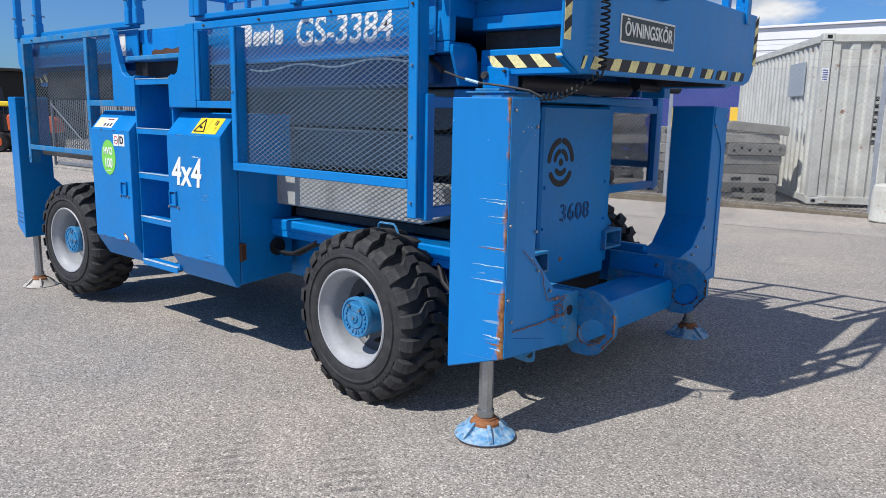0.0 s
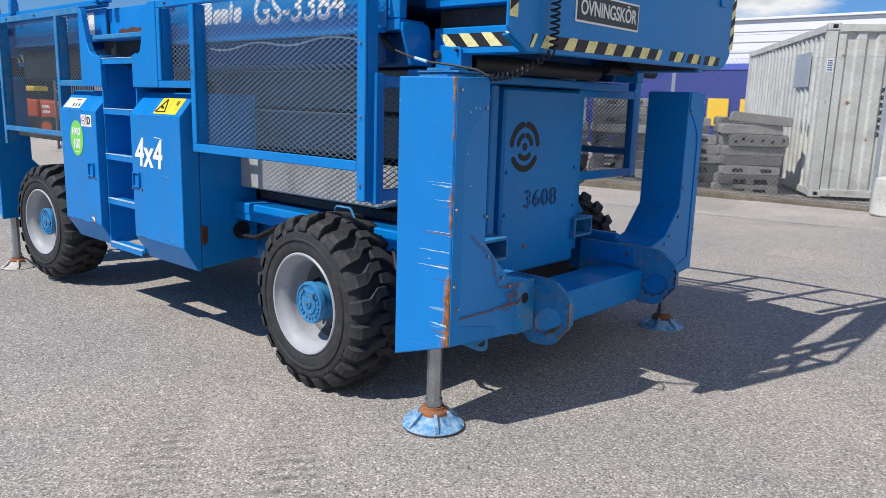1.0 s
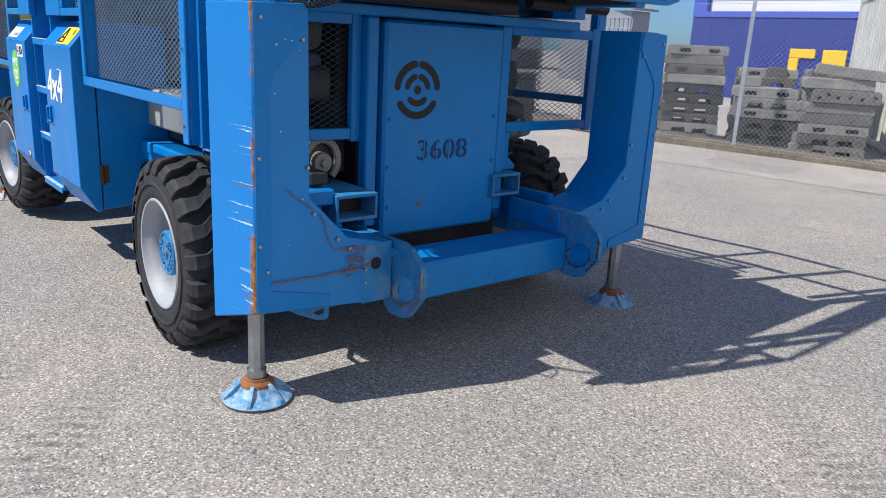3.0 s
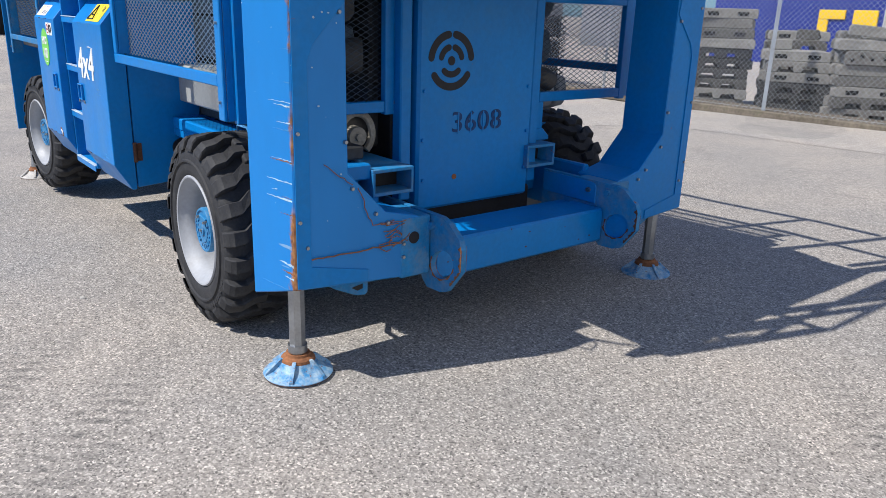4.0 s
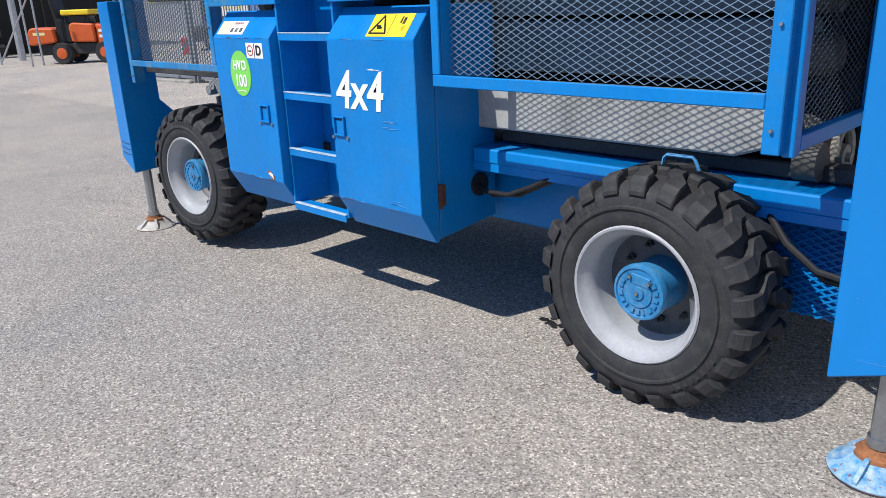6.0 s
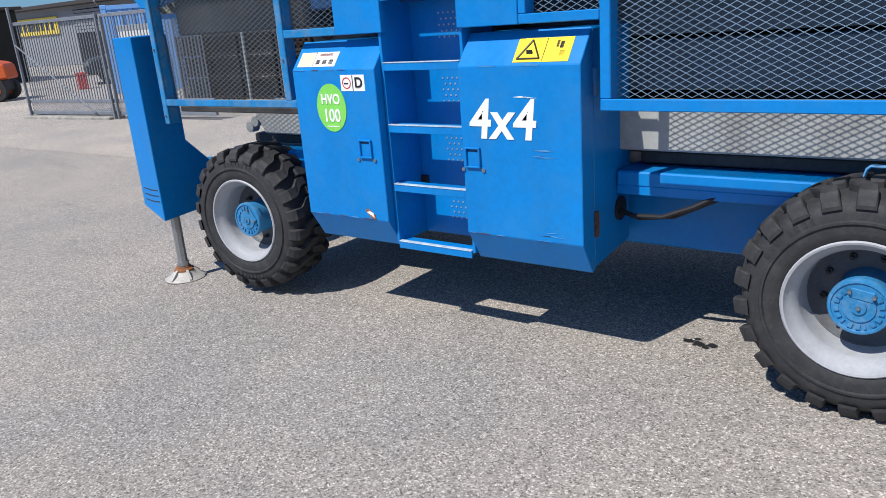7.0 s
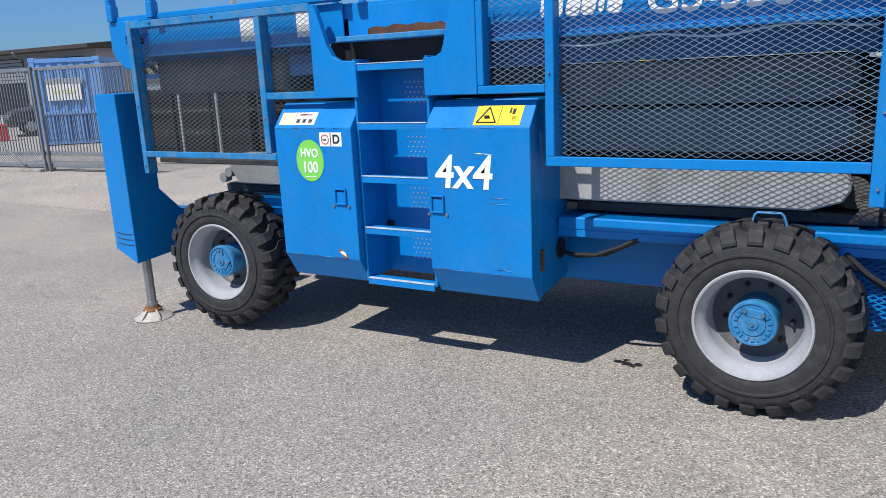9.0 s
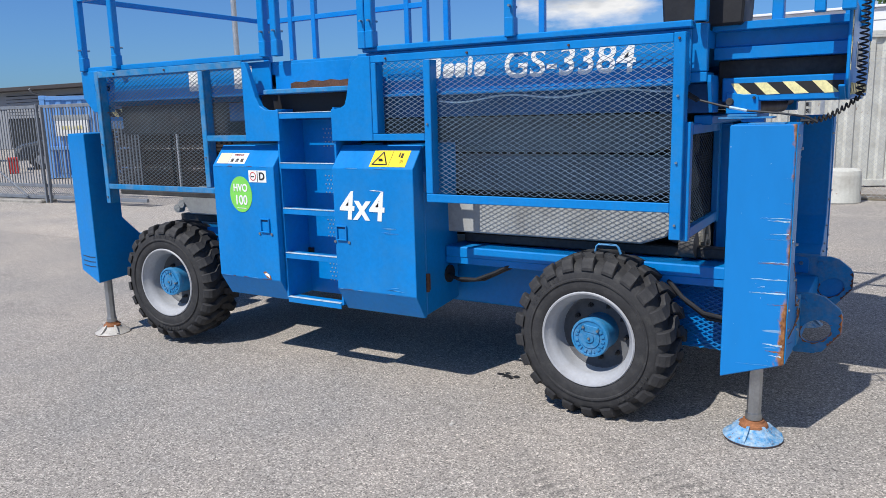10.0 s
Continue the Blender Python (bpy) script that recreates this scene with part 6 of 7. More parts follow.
for cx, cy, yaw, layers in STACKS:
    base = pose(cx, cy, ground_z(cx) + 0.008, 0, 0, yaw)
    z = 0.0
    for k, kind in enumerate(layers):
        dark = kind == "dark"
        kind = "arch" if dark else kind
        for j in range(3):
            if kind == "short" and j != (k % 2) + 1:
                continue
            dx = rng.uniform(-0.05, 0.05) + (0.06 if kind == "holes" else 0.0) + (-0.25 + 0.35 * (k % 2) if kind == "short" else 0.0)
            fence_foot(base @ pose(dx, -0.29 + 0.295 * j + rng.uniform(-0.02, 0.02), z, 0, 0, rng.uniform(-4.0, 4.0)), kind, dark)
        z += BLOCKS[kind][3] + 0.003
# a slab slipped askew on the last stack
fence_foot(pose(-2.03, 10.72, 0.0, 0, 0, 36) @ pose(0.10, -0.34, 1.10, 0, 5, -6), "plain")


# ---- containers ----
def container(name, length, width, height, m, material, label):
    """A steel box container: corner posts, rails, corrugated walls, roof and castings. Its near corner stands at the origin, length along x, width along y."""
    c = new(name, None)
    c.matrix_basis = m
    tagged(c, label, "container")

    def add(pname, bm, mat, plabel=""):
        ob = new(pname, mesh_from(pname, bm, mat))
        ob.parent = c
        return tagged(ob, plabel) if plabel else ob

    for x in (0, length):
        for y in (0, width):
            sx, sy = (1 if x == 0 else -1), (1 if y == 0 else -1)
            bm = B()
            box(bm, x, x + sx * 0.14, y, y + sy * 0.14, 0.12, height - 0.12, 0.008)
            add("corner_post", bm, material)
    for y in (0.0, width - 0.07):
        for z in (0.02, height - 0.13):
            bm = B()
            box(bm, 0.15, length - 0.15, y, y + 0.07, z, z + 0.11, 0.005)
            add("side_rail", bm, material)
    for x in (0.0, length - 0.07):
        for z in (0.02, height - 0.13):
            bm = B()
            box(bm, x, x + 0.07, 0.15, width - 0.15, z, z + 0.11, 0.005)
            add("end_rail", bm, material)
    for x in (0, length):
        for y in (0, width):
            for z in (0, height):
                sx, sy, sz = (1 if x == 0 else -1), (1 if y == 0 else -1), (1 if z == 0 else -1)
                bm = B()
                box(bm, x - sx * 0.006, x + sx * 0.17, y - sy * 0.006, y + sy * 0.16, z, z + sz * 0.118, 0.012)
                cast = add("corner_casting", bm, material)
                bm = B()
                box(bm, x + sx * 0.05, x + sx * 0.12, y - sy * 0.008, y, z + sz * 0.03, z + sz * 0.085, 0)
                h = new("casting_hole", mesh_from("casting_hole", bm, BLACK))
                h.parent = cast

    def corrugated(along, run, offset, flip):
        pitch, deep = 0.28, 0.036
        pts, s = [], 0.0
        k = 0
        while s < run:
            for ds, dp in ((0.0, 0.0), (0.11, 0.0), (0.145, deep), (0.245, deep)):
                if s + ds <= run:
                    pts.append((s + ds, dp))
            s += pitch
        pts.append((run, 0.0))
        side = 1 if not flip else -1
        back = [(a, d + 0.004) for a, d in pts][::-1]
        outline = [(0.15 + a, offset + side * d) if along == "x" else (offset + side * d, 0.15 + a) for a, d in pts + back]
        return prism(B(), outline, "z", 0.125, height - 0.125, 0)

    add("wall", corrugated("x", length - 0.3, 0.022, False), material)
    add("wall", corrugated("x", length - 0.3, width - 0.022, True), material)
    add("end_wall", corrugated("y", width - 0.3, 0.022, False), material)
    add("end_wall", corrugated("y", width - 0.3, length - 0.022, True), material)
    bm = B()
    box(bm, 0.05, length - 0.05, 0.05, width - 0.05, height - 0.05, height - 0.03, 0.003)
    add("roof", bm, material)
    bm = B()
    box(bm, 0.05, length - 0.05, 0.05, width - 0.05, 0.05, 0.12, 0.003)
    add("floor_frame", bm, DARK)
    return c, add


# white container: long side turned half to the yard, its end towards the fence
yaw = math.degrees(math.atan2(16.1 - 10.45, -4.2 + 0.87))
cm = Matrix.Translation((-0.87, 10.45, 0.012)) @ Matrix.Rotation(radians(yaw - 90), 4, "Z")
white_box, wadd = container("shipping_container", 2.44, 6.06, 2.62, cm, BOX_WHITE, "weathered off-white steel shipping container behind the fence")
bm = B()
box(bm, -0.006, 0.018, 0.85, 1.75, 1.70, 2.25, 0.004)
wadd("patch_plate", bm, BOX_GREY, "grey sheet patch with a folded edge")
bm = B()
box(bm, 0.95, 1.75, -0.012, 0.016, 1.62, 2.33, 0.004)
wadd("patch_plate", bm, BOX_GREY, "grey hatch plate")
for y in (0.62, 0.95):
    bm = B()
    box(bm, -0.01, 0.0, y, y + 0.03, 1.0, 1.18, 0.002)
    wadd("lock_bar", bm, GALV)
bm = B()
box(bm, 0.02, 0.12, -0.002, 0.001, 1.90, 2.10, 0)
wadd("label", bm, WHITE, "small pale label with print")
for k in range(5):
    bm = B()
    box(bm, 0.035, 0.105, -0.004, -0.001, 1.92 + 0.034 * k, 1.936 + 0.034 * k, 0)
    wadd("print", bm, CLAD_BLUE)
for k in range(7):
    bm = B()
    box(bm, 0.83, 0.88, -0.003, 0.004, 0.95 + 0.11 * k, 1.02 + 0.11 * k, 0)
    wadd("print", bm, INK)
# white barrier block by the fence
bm = B()
lathe(bm, [(0.0, 0.004), (0.26, 0.004), (0.27, 0.02), (0.258, 0.41), (0.245, 0.475), (0.21, 0.497), (0.14, 0.484), (0.07, 0.502), (0.0, 0.492)], (0.54, 9.16, 0), "z", 28)
thing("marker_block", bm, BOX_WHITE, "round white concrete weight standing before the fence", "block")

# ---- large hall behind ----
hall = empty("warehouse", (0, 34, 0), "large white and blue warehouse hall with yellow sign shapes", "building")
bm = B()
box(bm, -13.25, 14, 25.2, 50, 2.93, 4.40, 0.02)
part("upper_wall", bm, CLAD_WHITE, hall)
bm = B()
box(bm, -13.8, 14, 25.0, 49, -0.2, 2.72, 0.02)
part("lower_wall", bm, CLAD_BLUE, hall)
bm = B()
box(bm, -13.8, 14, 24.96, 25.4, 2.722, 2.925, 0.01)
box(bm, -13.8, -13.255, 24.96, 49, 2.926, 4.48, 0.01)
part("corner_band", bm, CLAD_BAND, hall, "lighter blue edge band")
for k in range(18):
    bm = B()
    box(bm, -13.0 + 1.5 * k, -12.97 + 1.5 * k, 24.985, 25.0, 0, 2.71, 0)
    part("panel_joint", bm, CLAD_BLUE, hall)
for z in (3.3, 3.65, 4.0):
    bm = B()
    box(bm, -13.24, 14, 25.19, 25.205, z, z + 0.025, 0)
    part("panel_joint", bm, CLAD_GREY, hall)
bm = B()
box(bm, -13.26, 14.1, 25.1, 50, 4.402, 4.48, 0.01)
part("roof_edge", bm, CLAD_WHITE, hall)
for x0, x1, z0, z1 in ((-9.84, -8.97, 1.42, 1.72), (-9.84, -9.5, 0.75, 1.41), (-8.72, -7.95, 0.75, 1.72), (-7.55, -6.9, 0.75, 1.72)):
    bm = B()
    box(bm, x0, x1, 24.93, 24.99, z0, z1, 0.03)
    part("sign_shape", bm, LETTER, hall, "plain yellow sign shape")
shed = empty("shed", (-20.5, 30, 0), "small grey shed with a pale pitched roof", "building")
bm = B()
box(bm, -23.0, -18.9, 28.0, 29.4, -0.1, 3.15, 0.02)
part("wall", bm, CLAD_GREY, shed)
bm = B()
prism(bm, [(-23.3, 3.16), (-23.3, 3.28), (-20.9, 3.95), (-18.6, 3.28), (-18.6, 3.16), (-20.9, 3.80)], "y", 27.7, 29.6, 0.01)
part("roof", bm, CLAD_GREY, shed)
rail = empty("fence_panel_stack", (-17.6, 24, 0), "galvanised lattice of stacked steel fence panels", "fence panels")
for k in range(9):
    bm = B()
    box(bm, -17.6 + 0.22 * k, -17.55 + 0.22 * k, 24.0, 24.05, 0.0, 2.62, 0.004)
    part("bar", bm, GALV, rail)
for z in (1.5, 2.2, 2.6):
    bm = B()
    box(bm, -17.65, -15.8, 23.95, 23.99, z, z + 0.05, 0.004)
    part("bar", bm, GALV, rail)

# ---- storage behind the machine ----
CAGE_METAL = surface("cage_metal", (0.026, 0.020, 0.018), 0.8, vary=0.4, coarse=5, fine=40, dirt=(0.045, 0.028, 0.02), dirt_amount=0.5, bump=0.1)
CAGE_LOAD = surface("rusty_dark_load", (0.020, 0.015, 0.013), 0.9, vary=0.5, coarse=5, fine=40, dirt=(0.06, 0.036, 0.028), dirt_amount=0.5, bump=0.3, piece=0.5)


def cage_stack(x, y, w, d, n, label):
    e = empty("mesh_cage_stack", (x, y, ground_z(x)), label, "storage cage", "stacked cages")
    z = ground_z(x) + 0.006
    for k in range(n):
        bm = B()
        for px in (x, x + w - 0.05):
            box(bm, px, px + 0.05, y, y + 0.05, z, z + 0.46, 0.004)
        for zz in (z + 0.03, z + 0.41):
            box(bm, x + 0.045, x + w - 0.045, y, y + 0.045, zz, zz + 0.045, 0.004)
        cage = part("cage_frame", bm, CAGE_METAL, e)
        bm = B()
        diamonds(bm, (x, y + 0.02, z), (1, 0, 0), (0, 0, 1), w, 0.46, 0.16, 0.115, 0.02, 0.012)
        diamonds(bm, (x, y + d - 0.02, z), (1, 0, 0), (0, 0, 1), w, 0.46, 0.16, 0.115, 0.02, 0.012)
        tagged(part("cage_mesh", bm, CAGE_METAL, cage), kind="stuff")
        bm = B()
        box(bm, x + 0.09, x + w - 0.09, y + 0.11, y + d - 0.12, z + 0.03, z + 0.42, 0.01)
        part("load_core", bm, CAGE_LOAD, cage)
        for j in range(6):
            bm = B()
            box(bm, x + 0.06, x + w - 0.06, y + 0.07 + 0.02 * (j % 2), y + d - 0.1, z + 0.035 + 0.062 * j, z + 0.085 + 0.062 * j, 0.008)
            part("load", bm, CAGE_LOAD, cage)
        z += 0.462
    return z


for x, y, n in ((-14.85, 8.15, 3), (-13.8, 8.15, 3), (-12.75, 8.2, 3), (-11.7, 8.25, 3), (-10.6, 8.4, 3), (-13.8, 10.2, 3), (-12.7, 10.2, 4), (-11.5, 10.3, 4), (-10.3, 10.2, 4), (-9.1, 10.1, 3), (-14.2, 11.6, 4)):
    cage_stack(x, y, 1.0, 0.8, n, "dark stacked mesh cages in the storage yard")
rack = empty("steel_rack", (-12.6, 8.4, 1.33), "galvanised steel grating frame lying on the cages", "rack")
z0 = ground_z(-12) + 0.008 + 3 * 0.462
for k in range(2):
    bm = B()
    box(bm, -13.8, -11.3, 8.30 + 0.5 * k, 8.36 + 0.5 * k, z0, z0 + 0.07, 0.004)
    part("rack_rail", bm, GALV, rack)
for k in range(17):
    bm = B()
    box(bm, -13.75 + 0.15 * k, -13.72 + 0.15 * k, 8.31, 8.85, z0 + 0.072, z0 + 0.12, 0.003)
    part("rack_bar", bm, GALV, rack)
for k in range(10):
    bm = B()
    box(bm, -12.35 + 0.11 * k, -12.33 + 0.11 * k, 8.31, 8.335, z0 + 0.121, z0 + 0.33, 0.003)
    part("rack_upright", bm, GALV, rack)
for x in (-12.62, -11.52):
    bm = B()
    box(bm, x, x + 0.05, 8.16, 8.21, ground_z(x), z0 + 0.25, 0.004)
    part("rack_leg", bm, GALV, rack)

# ---- gate on the left ----
GA, GB = Vector((-16.0, 5.25, 0)), Vector((-10.6, 5.65, 0))
gdir = (GB - GA).normalized()
gz = ground_z(-13)
gm = Matrix.Translation((GA.x, GA.y, gz)) @ Matrix.Rotation(math.atan2(gdir.y, gdir.x), 4, "Z") @ Matrix.Diagonal((0.92, 1, 1.04, 1))
GATE_STEEL = surface("dull_gate_steel", (0.20, 0.22, 0.25), 0.55, metal=0.3, vary=0.25, coarse=6, fine=60, bump=0.05)
gate = new("sliding_gate", None)
gate.matrix_basis = gm
tagged(gate, "galvanised steel sliding gate of upright pickets", "gate")


def gpart(name, bm, mat, label=""):
    ob = new(name, mesh_from(name, bm, mat))
    ob.parent = gate
    return tagged(ob, label) if label else ob


for x0, x1, z0, z1 in ((0.0, 6.0, 1.78, 1.84), (0.0, 6.0, 0.30, 0.36), (0.0, 6.0, 0.08, 0.14)):
    bm = B()
    box(bm, x0, x1, -0.03, 0.03, z0, z1, 0.004)
    gpart("gate_rail", bm, GATE_STEEL)
bm = B()
diamonds(bm, (0.0, 0.0, 0.14), (1, 0, 0), (0, 0, 1), 6.0, 0.16, 0.06, 0.04, 0.006, 0.004)
tagged(gpart("kick_mesh", bm, GATE_STEEL), kind="stuff")
bm = B()
box(bm, -0.009, 0.009, -0.009, 0.009, 0.361, 1.779, 0.002)
picket = mesh_from("picket", bm, GATE_STEEL)
for k in range(64):
    ob = new("picket", picket)
    ob.location = (0.1 + 0.092 * k, 0, 0)
    ob.parent = gate
for x, top in ((0.0, 2.12), (3.02, 1.86), (3.16, 1.80)):
    bm = B()
    box(bm, x - 0.022, x + 0.022, -0.08, -0.031, 0.0, top, 0.004)
    gpart("gate_post", bm, GATE_STEEL)
bm = B()
tube(bm, [(0.05, -0.09, 1.42), (2.45, -0.09, 0.12)], 0.016, 8)
gpart("brace", bm, GATE_STEEL)
bm = B()
box(bm, -0.15, 3.0, -0.18, 0.18, -0.02, 0.06, 0.02)
gpart("gate_base", bm, CONCRETE, "low concrete base of the gate")

# ---- yard beyond the gate ----
blue_box, badd = container("storage_container", 2.5, 1.78, 2.30, Matrix.Translation((-20.84, 11.03, ground_z(-21) + 0.012)) @ Matrix.Rotation(radians(-50), 4, "Z"), BOX_BLUE, "faded blue steel storage container with a white sign")
bm = B()
box(bm, 2.46, 2.56, 0.16, 1.58, 0.80, 0.90, 0.006)
badd("ledge", bm, BOX_BLUE)
for k in range(14):
    bm = B()
    box(bm, 2.50, 2.54, 0.18 + 0.102 * k, 0.225 + 0.102 * k, 0.14, 0.78, 0.004)
    badd("slat", bm, BOX_BLUE)
bm = B()
box(bm, 2.505, 2.535, 0.36, 1.22, 1.18, 1.60, 0.006)
badd("sign", bm, WHITE, "white notice board with faded print")
bm = B()
box(bm, 2.505, 2.53, 0.34, 1.28, 1.605, 1.76, 0.006)
badd("sign_flap", bm, BOX_GREY)
for j in range(6):
    bm = B()
    box(bm, 2.535, 2.541, 0.52 + 0.10 * j, 0.58 + 0.10 * j, 1.36, 1.46, 0)
    badd("print", bm, CREAM)

depot = empty("depot_building", (-45, 30, 0), "low grey depot with dark sloping roof and roller doors", "building")
bm = B()
box(bm, -80, -35.5, 23.0, 40, -0.1, 3.36, 0.02)
part("wall", bm, CLAD_GREY, depot)
bm = B()
prism(bm, [(22.2, 3.34), (22.2, 3.56), (31, 4.25), (41, 3.56), (41, 3.34)], "x", -81, -35.0, 0.02)
part("roof", bm, CLAD_DARK, depot)
for x0, x1, z1 in ((-60.0, -55.0, 3.0), (-45.4, -42.0, 3.1), (-40.3, -36.5, 3.0)):
    bm = B()
    box(bm, x0, x1, 22.97, 23.02, 0.0, z1, 0.005)
    dr = part("roller_door", bm, CLAD_BLACK, depot, "dark open roller door")
    for k in range(7):
        bm = B()
        box(bm, x0, x1, 22.92, 22.968, z1 - 0.20 - 0.19 * k, z1 - 0.04 - 0.19 * k, 0.01)
        part("slat", bm, CLAD_GREY, dr)
bm = B()
box(bm, -52.6, -47.3, 22.88, 22.96, 1.82, 2.86, 0.01)
sgn = part("sign", bm, YELLOW, depot, "yellow sign with dark plain shapes")
for k in range(8):
    bm = B()
    box(bm, -52.2 + 0.58 * k, -51.82 + 0.58 * k, 22.86, 22.88, 2.08, 2.55, 0)
    part("sign_shape", bm, INK, sgn)
bm = B()
tube(bm, [(-41.5, 22.15, 3.40), (-41.5, 22.3, 3.2), (-41.5, 22.9, 3.0), (-41.5, 22.9, 0.2)], 0.06, 8)
part("downpipe", bm, CLAD_GREY, depot)


def far_wheel(parent, name, x, y, z, r, w, mats):
    bm = B()
    lathe(bm, [(0.0, -w / 2), (r * 0.55, -w / 2), (r * 0.95, -w / 2), (r, -w * 0.35), (r, w * 0.35), (r * 0.95, w / 2), (r * 0.55, w / 2), (0.0, w / 2)], (x, y, z), "y", 20)
    ob = part(name, bm, RUBBER, parent, smooth=True)
    bm = B()
    lathe(bm, [(0.0, -w / 2 - 0.02), (r * 0.5, -w / 2 - 0.01), (r * 0.55, -w / 2 + 0.02), (r * 0.55, w / 2 - 0.02), (r * 0.5, w / 2 + 0.01), (0, w / 2 + 0.02)], (x, y, z), "y", 16)
    part("rim", bm, mats, ob, smooth=True)


chest = empty("tool_chest", (0, 0, 0), "red steel tool chest beside the car", "chest")
bm = B()
box(bm, -0.24, 0.24, -0.22, 0.22, 0.0, 0.50, 0.03)
part("body", bm, RED, chest)
bm = B()
box(bm, -0.26, 0.26, -0.24, 0.24, 0.505, 0.60, 0.03)
part("lid", bm, RED, chest)
chest.matrix_basis = pose(-22.9, 10.25, ground_z(-26) + 0.006, 0, 0, 60) @ Matrix.Diagonal((0.62, 0.62, 0.85, 1))

site = empty("site_loader", (0, 0, 0), "orange articulated site loader with a yellow roof", "loader", "yard machines")
bm = B()
prism(bm, [(-0.95, 0.55), (-1.0, 0.80), (-0.92, 1.02), (-0.80, 1.06), (-0.20, 1.02), (-0.15, 0.62)], "y", -0.48, 0.48, 0.04)
part("rear_body", bm, ORANGE, site)
bm = B()
prism(bm, [(0.30, 0.62), (0.26, 1.08), (0.38, 1.17), (1.0, 1.12), (1.02, 0.60)], "y", -0.46, 0.46, 0.04)
part("hood", bm, ORANGE, site)
bm = B()
prism(bm, [(1.03, 0.52), (1.03, 1.13), (1.45, 1.06), (1.62, 0.98), (1.66, 0.60)], "y", -0.40, 0.40, 0.05)
part("nose", bm, ORANGE, site)
bm = B()
box(bm, -0.8, 1.5, -0.34, 0.34, 0.26, 0.60, 0.03)
part("chassis", bm, DARK, site)
bm = B()
prism(bm, [(-0.18, 0.60), (-0.15, 1.15), (-0.25, 1.9), (-0.18, 2.0), (-0.05, 1.3), (0.28, 1.1), (0.28, 0.60)], "y", -0.36, 0.36, 0.03)
part("seat", bm, BLACK, site)
bm = B()
for px in (0.18, 0.82):
    for py in (-0.42, 0.38):
        box(bm, px, px + 0.04, py, py + 0.04, 1.10, 1.38, 0.006)
part("cab_frame", bm, BLACK, site)
bm = B()
box(bm, 0.24, 0.80, -0.36, 0.36, 1.12, 1.375, 0.03)
part("cab_glass", bm, GLASS_DARK, site)
bm = B()
box(bm, 0.10, 0.95, -0.46, 0.46, 1.38, 1.53, 0.03)
part("roof", bm, YELLOW, site, "yellow cab roof")
bm = B()
box(bm, -0.80, -0.45, -0.485, -0.481, 0.84, 0.92, 0)
part("label", bm, CREAM, site)
for k in range(2):
    bm = B()
    box(bm, 1.12, 1.34, -0.405, -0.398, 0.72 + 0.16 * k, 0.80 + 0.16 * k, 0)
    part("label", bm, WHITE, site)
for px in (0.0, 1.29):
    for py in (-0.45, 0.45):
        far_wheel(site, "wheel", px, py, 0.31, 0.31, 0.24, ORANGE)
site.matrix_basis = pose(-23.35, 6.72, ground_z(-23) + 0.006, 0, 0, 44.7)

digger = empty("yard_machine", (0, 0, 0), "ochre yellow tracked yard machine with a dark engine", "machine", "yard machines")
bm = B()
prism(bm, [(-0.4, 0.45), (-0.45, 1.5), (-0.3, 1.7), (0.35, 1.7), (0.45, 1.2), (0.4, 0.55)], "y", -0.35, 0.35, 0.05)
part("body", bm, surface("ochre_paint", (0.42, 0.27, 0.03), 0.5, vary=0.2, coarse=3, fine=30, bump=0.0), digger)
bm = B()
box(bm, -1.3, 1.3, -0.6, -0.36, 0.05, 0.45, 0.08)
box(bm, -1.3, 1.3, 0.36, 0.6, 0.05, 0.45, 0.08)
part("track", bm, BLACK, digger)
bm = B()
box(bm, -1.1, -0.46, -0.4, 0.4, 0.6, 1.5, 0.05)
box(bm, 0.5, 1.2, -0.4, 0.4, 0.7, 1.6, 0.05)
part("engine", bm, DARK, digger)
digger.matrix_basis = pose(-30.2, 5.6, ground_z(-29) + 0.006, 0, 0, 75)

workshop = empty("workshop", (-36, 0, 0), "low black-clad workshop behind the yard", "building")
bm = B()
box(bm, -46, -32.0, -14, 13.1, -0.1, 2.7, 0.02)
part("wall", bm, CLAD_BLACK, workshop)
bm = B()
box(bm, -46.2, -31.8, -14.2, 13.3, 2.7, 2.82, 0.02)
part("roof_edge", bm, CLAD_DARK, workshop)
for k in range(12):
    bm = B()
    box(bm, -31.998, -31.97, -13 + 2.0 * k, -12.95 + 2.0 * k, 0, 2.69, 0)
    part("panel_joint", bm, CLAD_DARK, workshop)

car = empty("parked_car", (0, 0, 0), "dark grey hatchback parked beyond the gate", "car")
bm = B()
prism(bm, [(-2.0, 0.35), (-2.05, 0.75), (-1.95, 0.95), (-1.3, 1.42), (0.2, 1.45), (0.9, 1.0), (1.85, 0.82), (2.05, 0.6), (2.0, 0.32)], "y", -0.85, 0.85, 0.08)
part("body", bm, CAR_GREY, car)
for sy in (-0.856, 0.836):
    bm = B()
    prism(bm, [(-1.55, 0.98), (-1.2, 1.34), (0.15, 1.37), (0.72, 1.02)], "y", sy, sy + 0.02, 0.004)
    part("window", bm, GLASS_DARK, car)
for px in (-1.3, 1.3):
    for py in (-0.80, 0.80):
        far_wheel(car, "wheel", px, py, 0.32, 0.32, 0.2, GALV)
car.matrix_basis = pose(-24.0, 13.3, ground_z(-20) + 0.006, 0, 0, -118)
# fence posts of the far yard
yard = empty("yard_fence", (-21.8, 5.3, 0), "thin galvanised posts with wire mesh at the far yard", "fence")
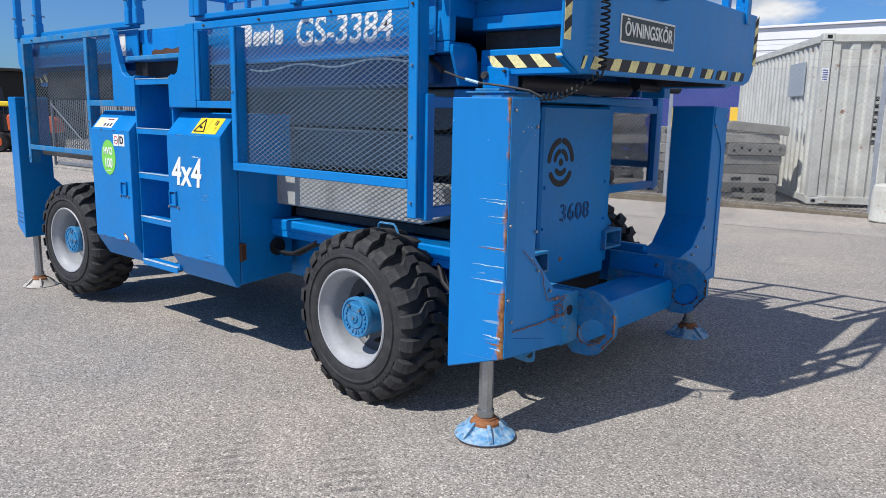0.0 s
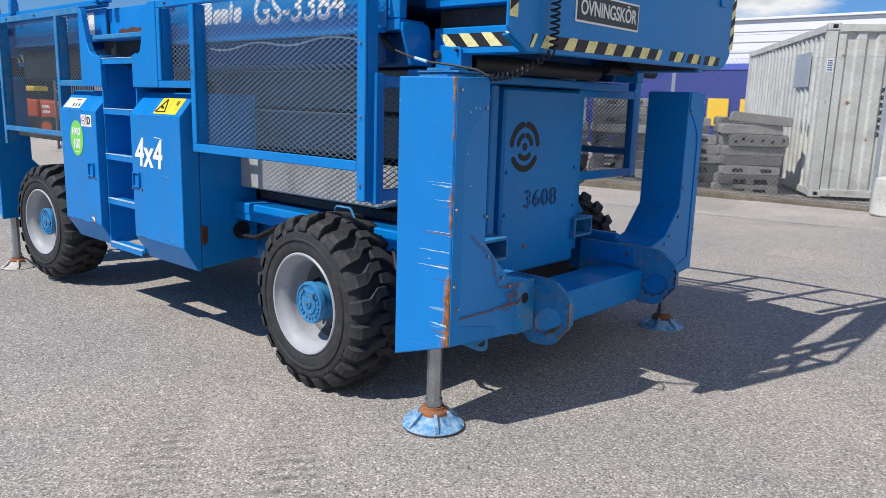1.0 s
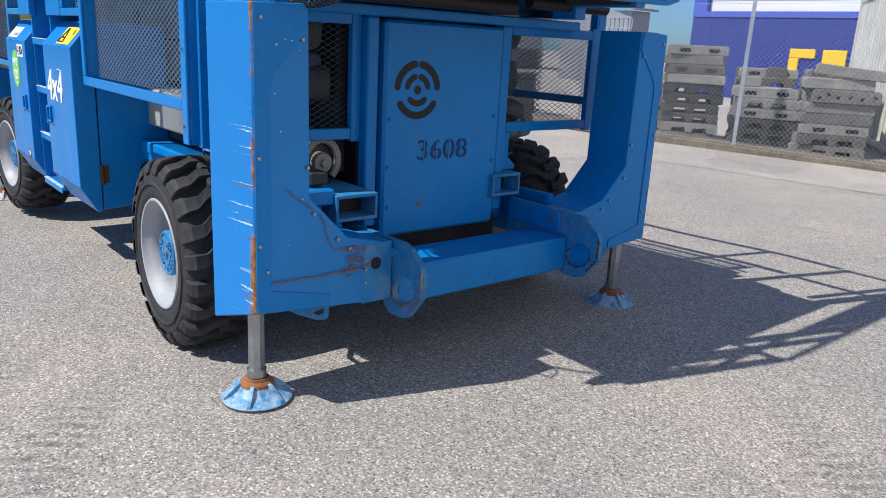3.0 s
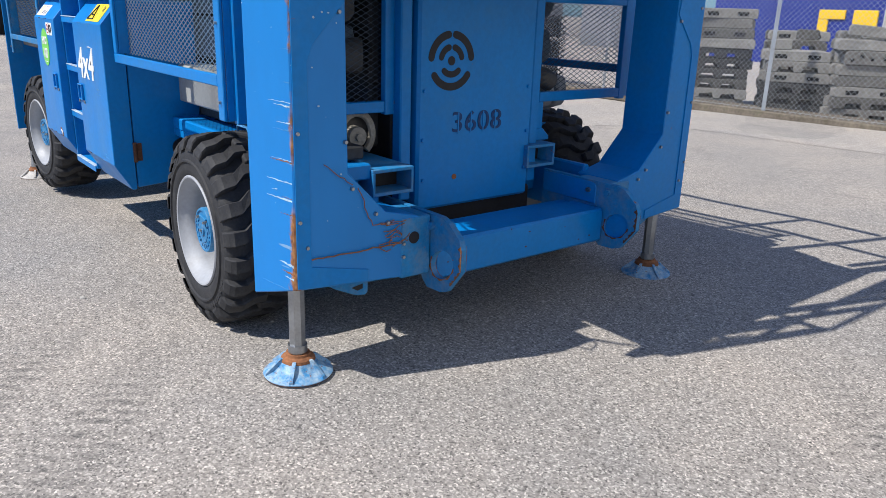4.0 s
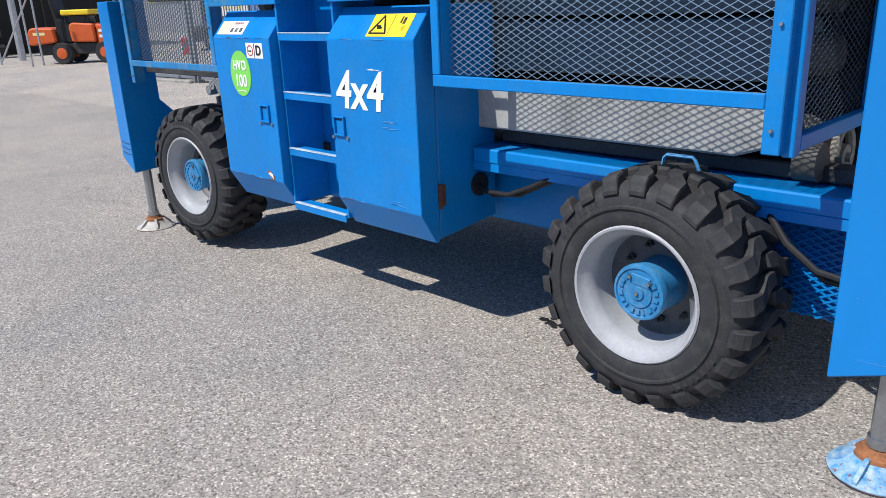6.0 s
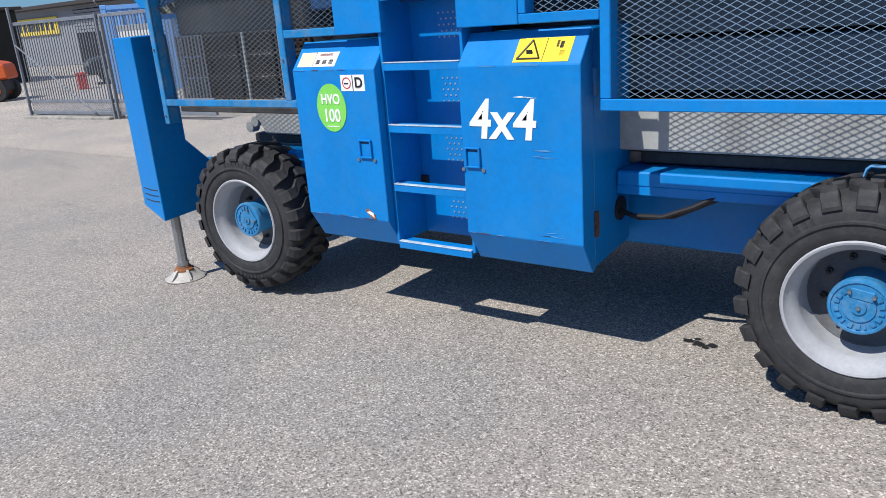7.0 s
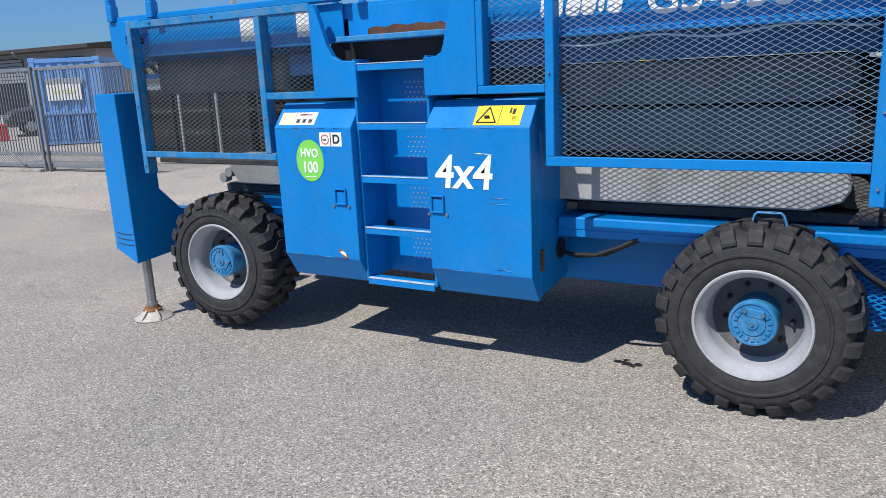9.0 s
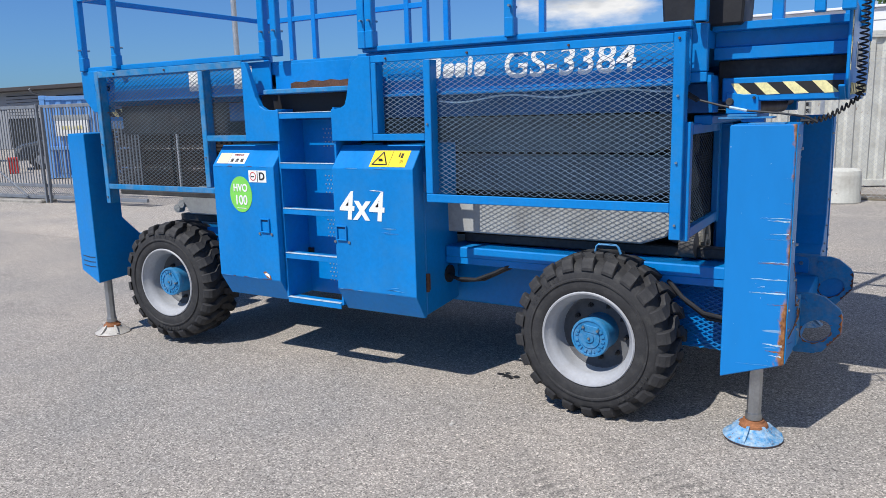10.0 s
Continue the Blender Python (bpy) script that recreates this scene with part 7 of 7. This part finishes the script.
for x, y in ((-23.1, 5.5), (-23.25, 5.85), (-25.3, 5.3), (-27.5, 4.95), (-29.8, 4.64)):
    bm = B()
    cyl(bm, (x, y, ground_z(x)), (x, y, 2.4), 0.03, seg=8)
    part("post", bm, GALV, yard)
bm = B()
tube(bm, [(-25.3, 5.3, -0.05), (-24.2, 6.1, 1.9)], 0.025, 8)
part("brace", bm, GALV, yard)
bm = B()
cyl(bm, (-26.9, 6.4, -0.08), (-26.9, 6.4, 6.0), 0.12, 0.09, seg=12)
thing("lamp_post", bm, GALV, "tall pale lamp post in the yard", "lamp post")
bm = B()
cyl(bm, (-15.6, 13.1, -0.1), (-15.6, 13.1, 9.0), 0.09, 0.07, seg=12)
thing("flag_pole", bm, GALV, "tall slim pale metal pole", "pole")


# ---- trees far off ----
def tree(x, y, h, spread, seed):
    r = random.Random(seed)
    e = empty("tree", (x, y, 0), "distant leafy green tree", "tree", "distant trees")
    bm = B()
    tube(bm, [(x, y, -0.1), (x + 0.1, y, h * 0.3), (x + 0.05, y + 0.1, h * 0.6), (x, y, h * 0.85)], 0.16, 8)
    for k in range(6):
        a, z = r.uniform(0, 6.28), h * r.uniform(0.35, 0.7)
        tube(bm, [(x, y, z), (x + spread * 0.5 * math.cos(a), y + spread * 0.5 * math.sin(a), z + 0.6), (x + spread * 0.8 * math.cos(a), y + spread * 0.8 * math.sin(a), z + 1.3)], 0.05, 5)
    part("trunk", bm, BARK, e)
    verts, faces = [], []
    for k in range(2600):
        a, u = r.uniform(0, 2 * math.pi), r.uniform(-1, 1)
        rr = r.uniform(0.55, 1.0) ** 0.5 * (1 + 0.28 * math.sin(3 * a + seed) * math.cos(4 * u + seed))
        c = Vector((x + spread * rr * math.sqrt(1 - u * u) * math.cos(a), y + spread * rr * math.sqrt(1 - u * u) * math.sin(a), h * 0.66 + h * 0.36 * rr * u))
        m = Euler((r.uniform(0, 6), r.uniform(0, 6), r.uniform(0, 6))).to_matrix()
        s = r.uniform(0.09, 0.2)
        i = len(verts)
        verts += [c + m @ Vector(p) for p in ((-s, 0, 0), (0, -s * 0.5, 0.02), (s, 0, 0), (0, s * 0.5, 0.02))]
        faces.append((i, i + 1, i + 2, i + 3))
    me = bpy.data.meshes.new("crown")
    me.from_pydata([tuple(v) for v in verts], [], faces)
    me.materials.append(LEAF)
    tagged(attach(new("crown", me), e), kind="stuff")


for x, y, h, s, k in ((1.9, 30, 5.6, 1.9, 1), (4.6, 31, 6.4, 2.2, 2), (7.5, 32, 6.0, 2.2, 3)):
    tree(x, y, h, s, k)

# small stones lying on the asphalt
bm = B()
r = random.Random(3)
for k in range(90):
    x, y, s = r.uniform(-4.5, 3.0), r.uniform(-2.2, 3.0), r.uniform(0.003, 0.008)
    if k == 0:
        x, y, s = -0.56, -0.35, 0.012
    z = ground_z(x)
    m = bmesh.ops.create_icosphere(bm, subdivisions=1, radius=s, matrix=pose(x, y, z + s * 0.4, r.uniform(0, 90), 0, r.uniform(0, 90)) @ Matrix.Diagonal((1.3, 0.9, 0.6, 1)))
thing("pebbles", bm, surface("pebble_stone", (0.40, 0.38, 0.35), 0.85, vary=0.3, coarse=40, fine=200, bump=0.2), "loose pale pebbles on the asphalt", "pebbles", kind="stuff")

# oil spots under the machine
bm = B()
r = random.Random(8)
for cx, cy, size in ((-0.67, 0.40, 0.03), (-0.62, 0.385, 0.036), (-0.57, 0.39, 0.028), (-0.64, 0.43, 0.018), (-0.59, 0.36, 0.02)):
    ring = []
    for k in range(14):
        a = 2 * math.pi * k / 14
        rr = size * r.uniform(0.55, 1.1)
        ring.append(bm.verts.new((cx + rr * math.cos(a), cy + 0.8 * rr * math.sin(a), ground_z(cx) + 0.0035)))
    bm.faces.new(ring)
thing("oil_stain", bm, surface("wet_oil", (0.02, 0.019, 0.018), 0.45, vary=0.4, coarse=20, bump=0.1), "small dark oil drips on the asphalt", "stain", kind="stuff")
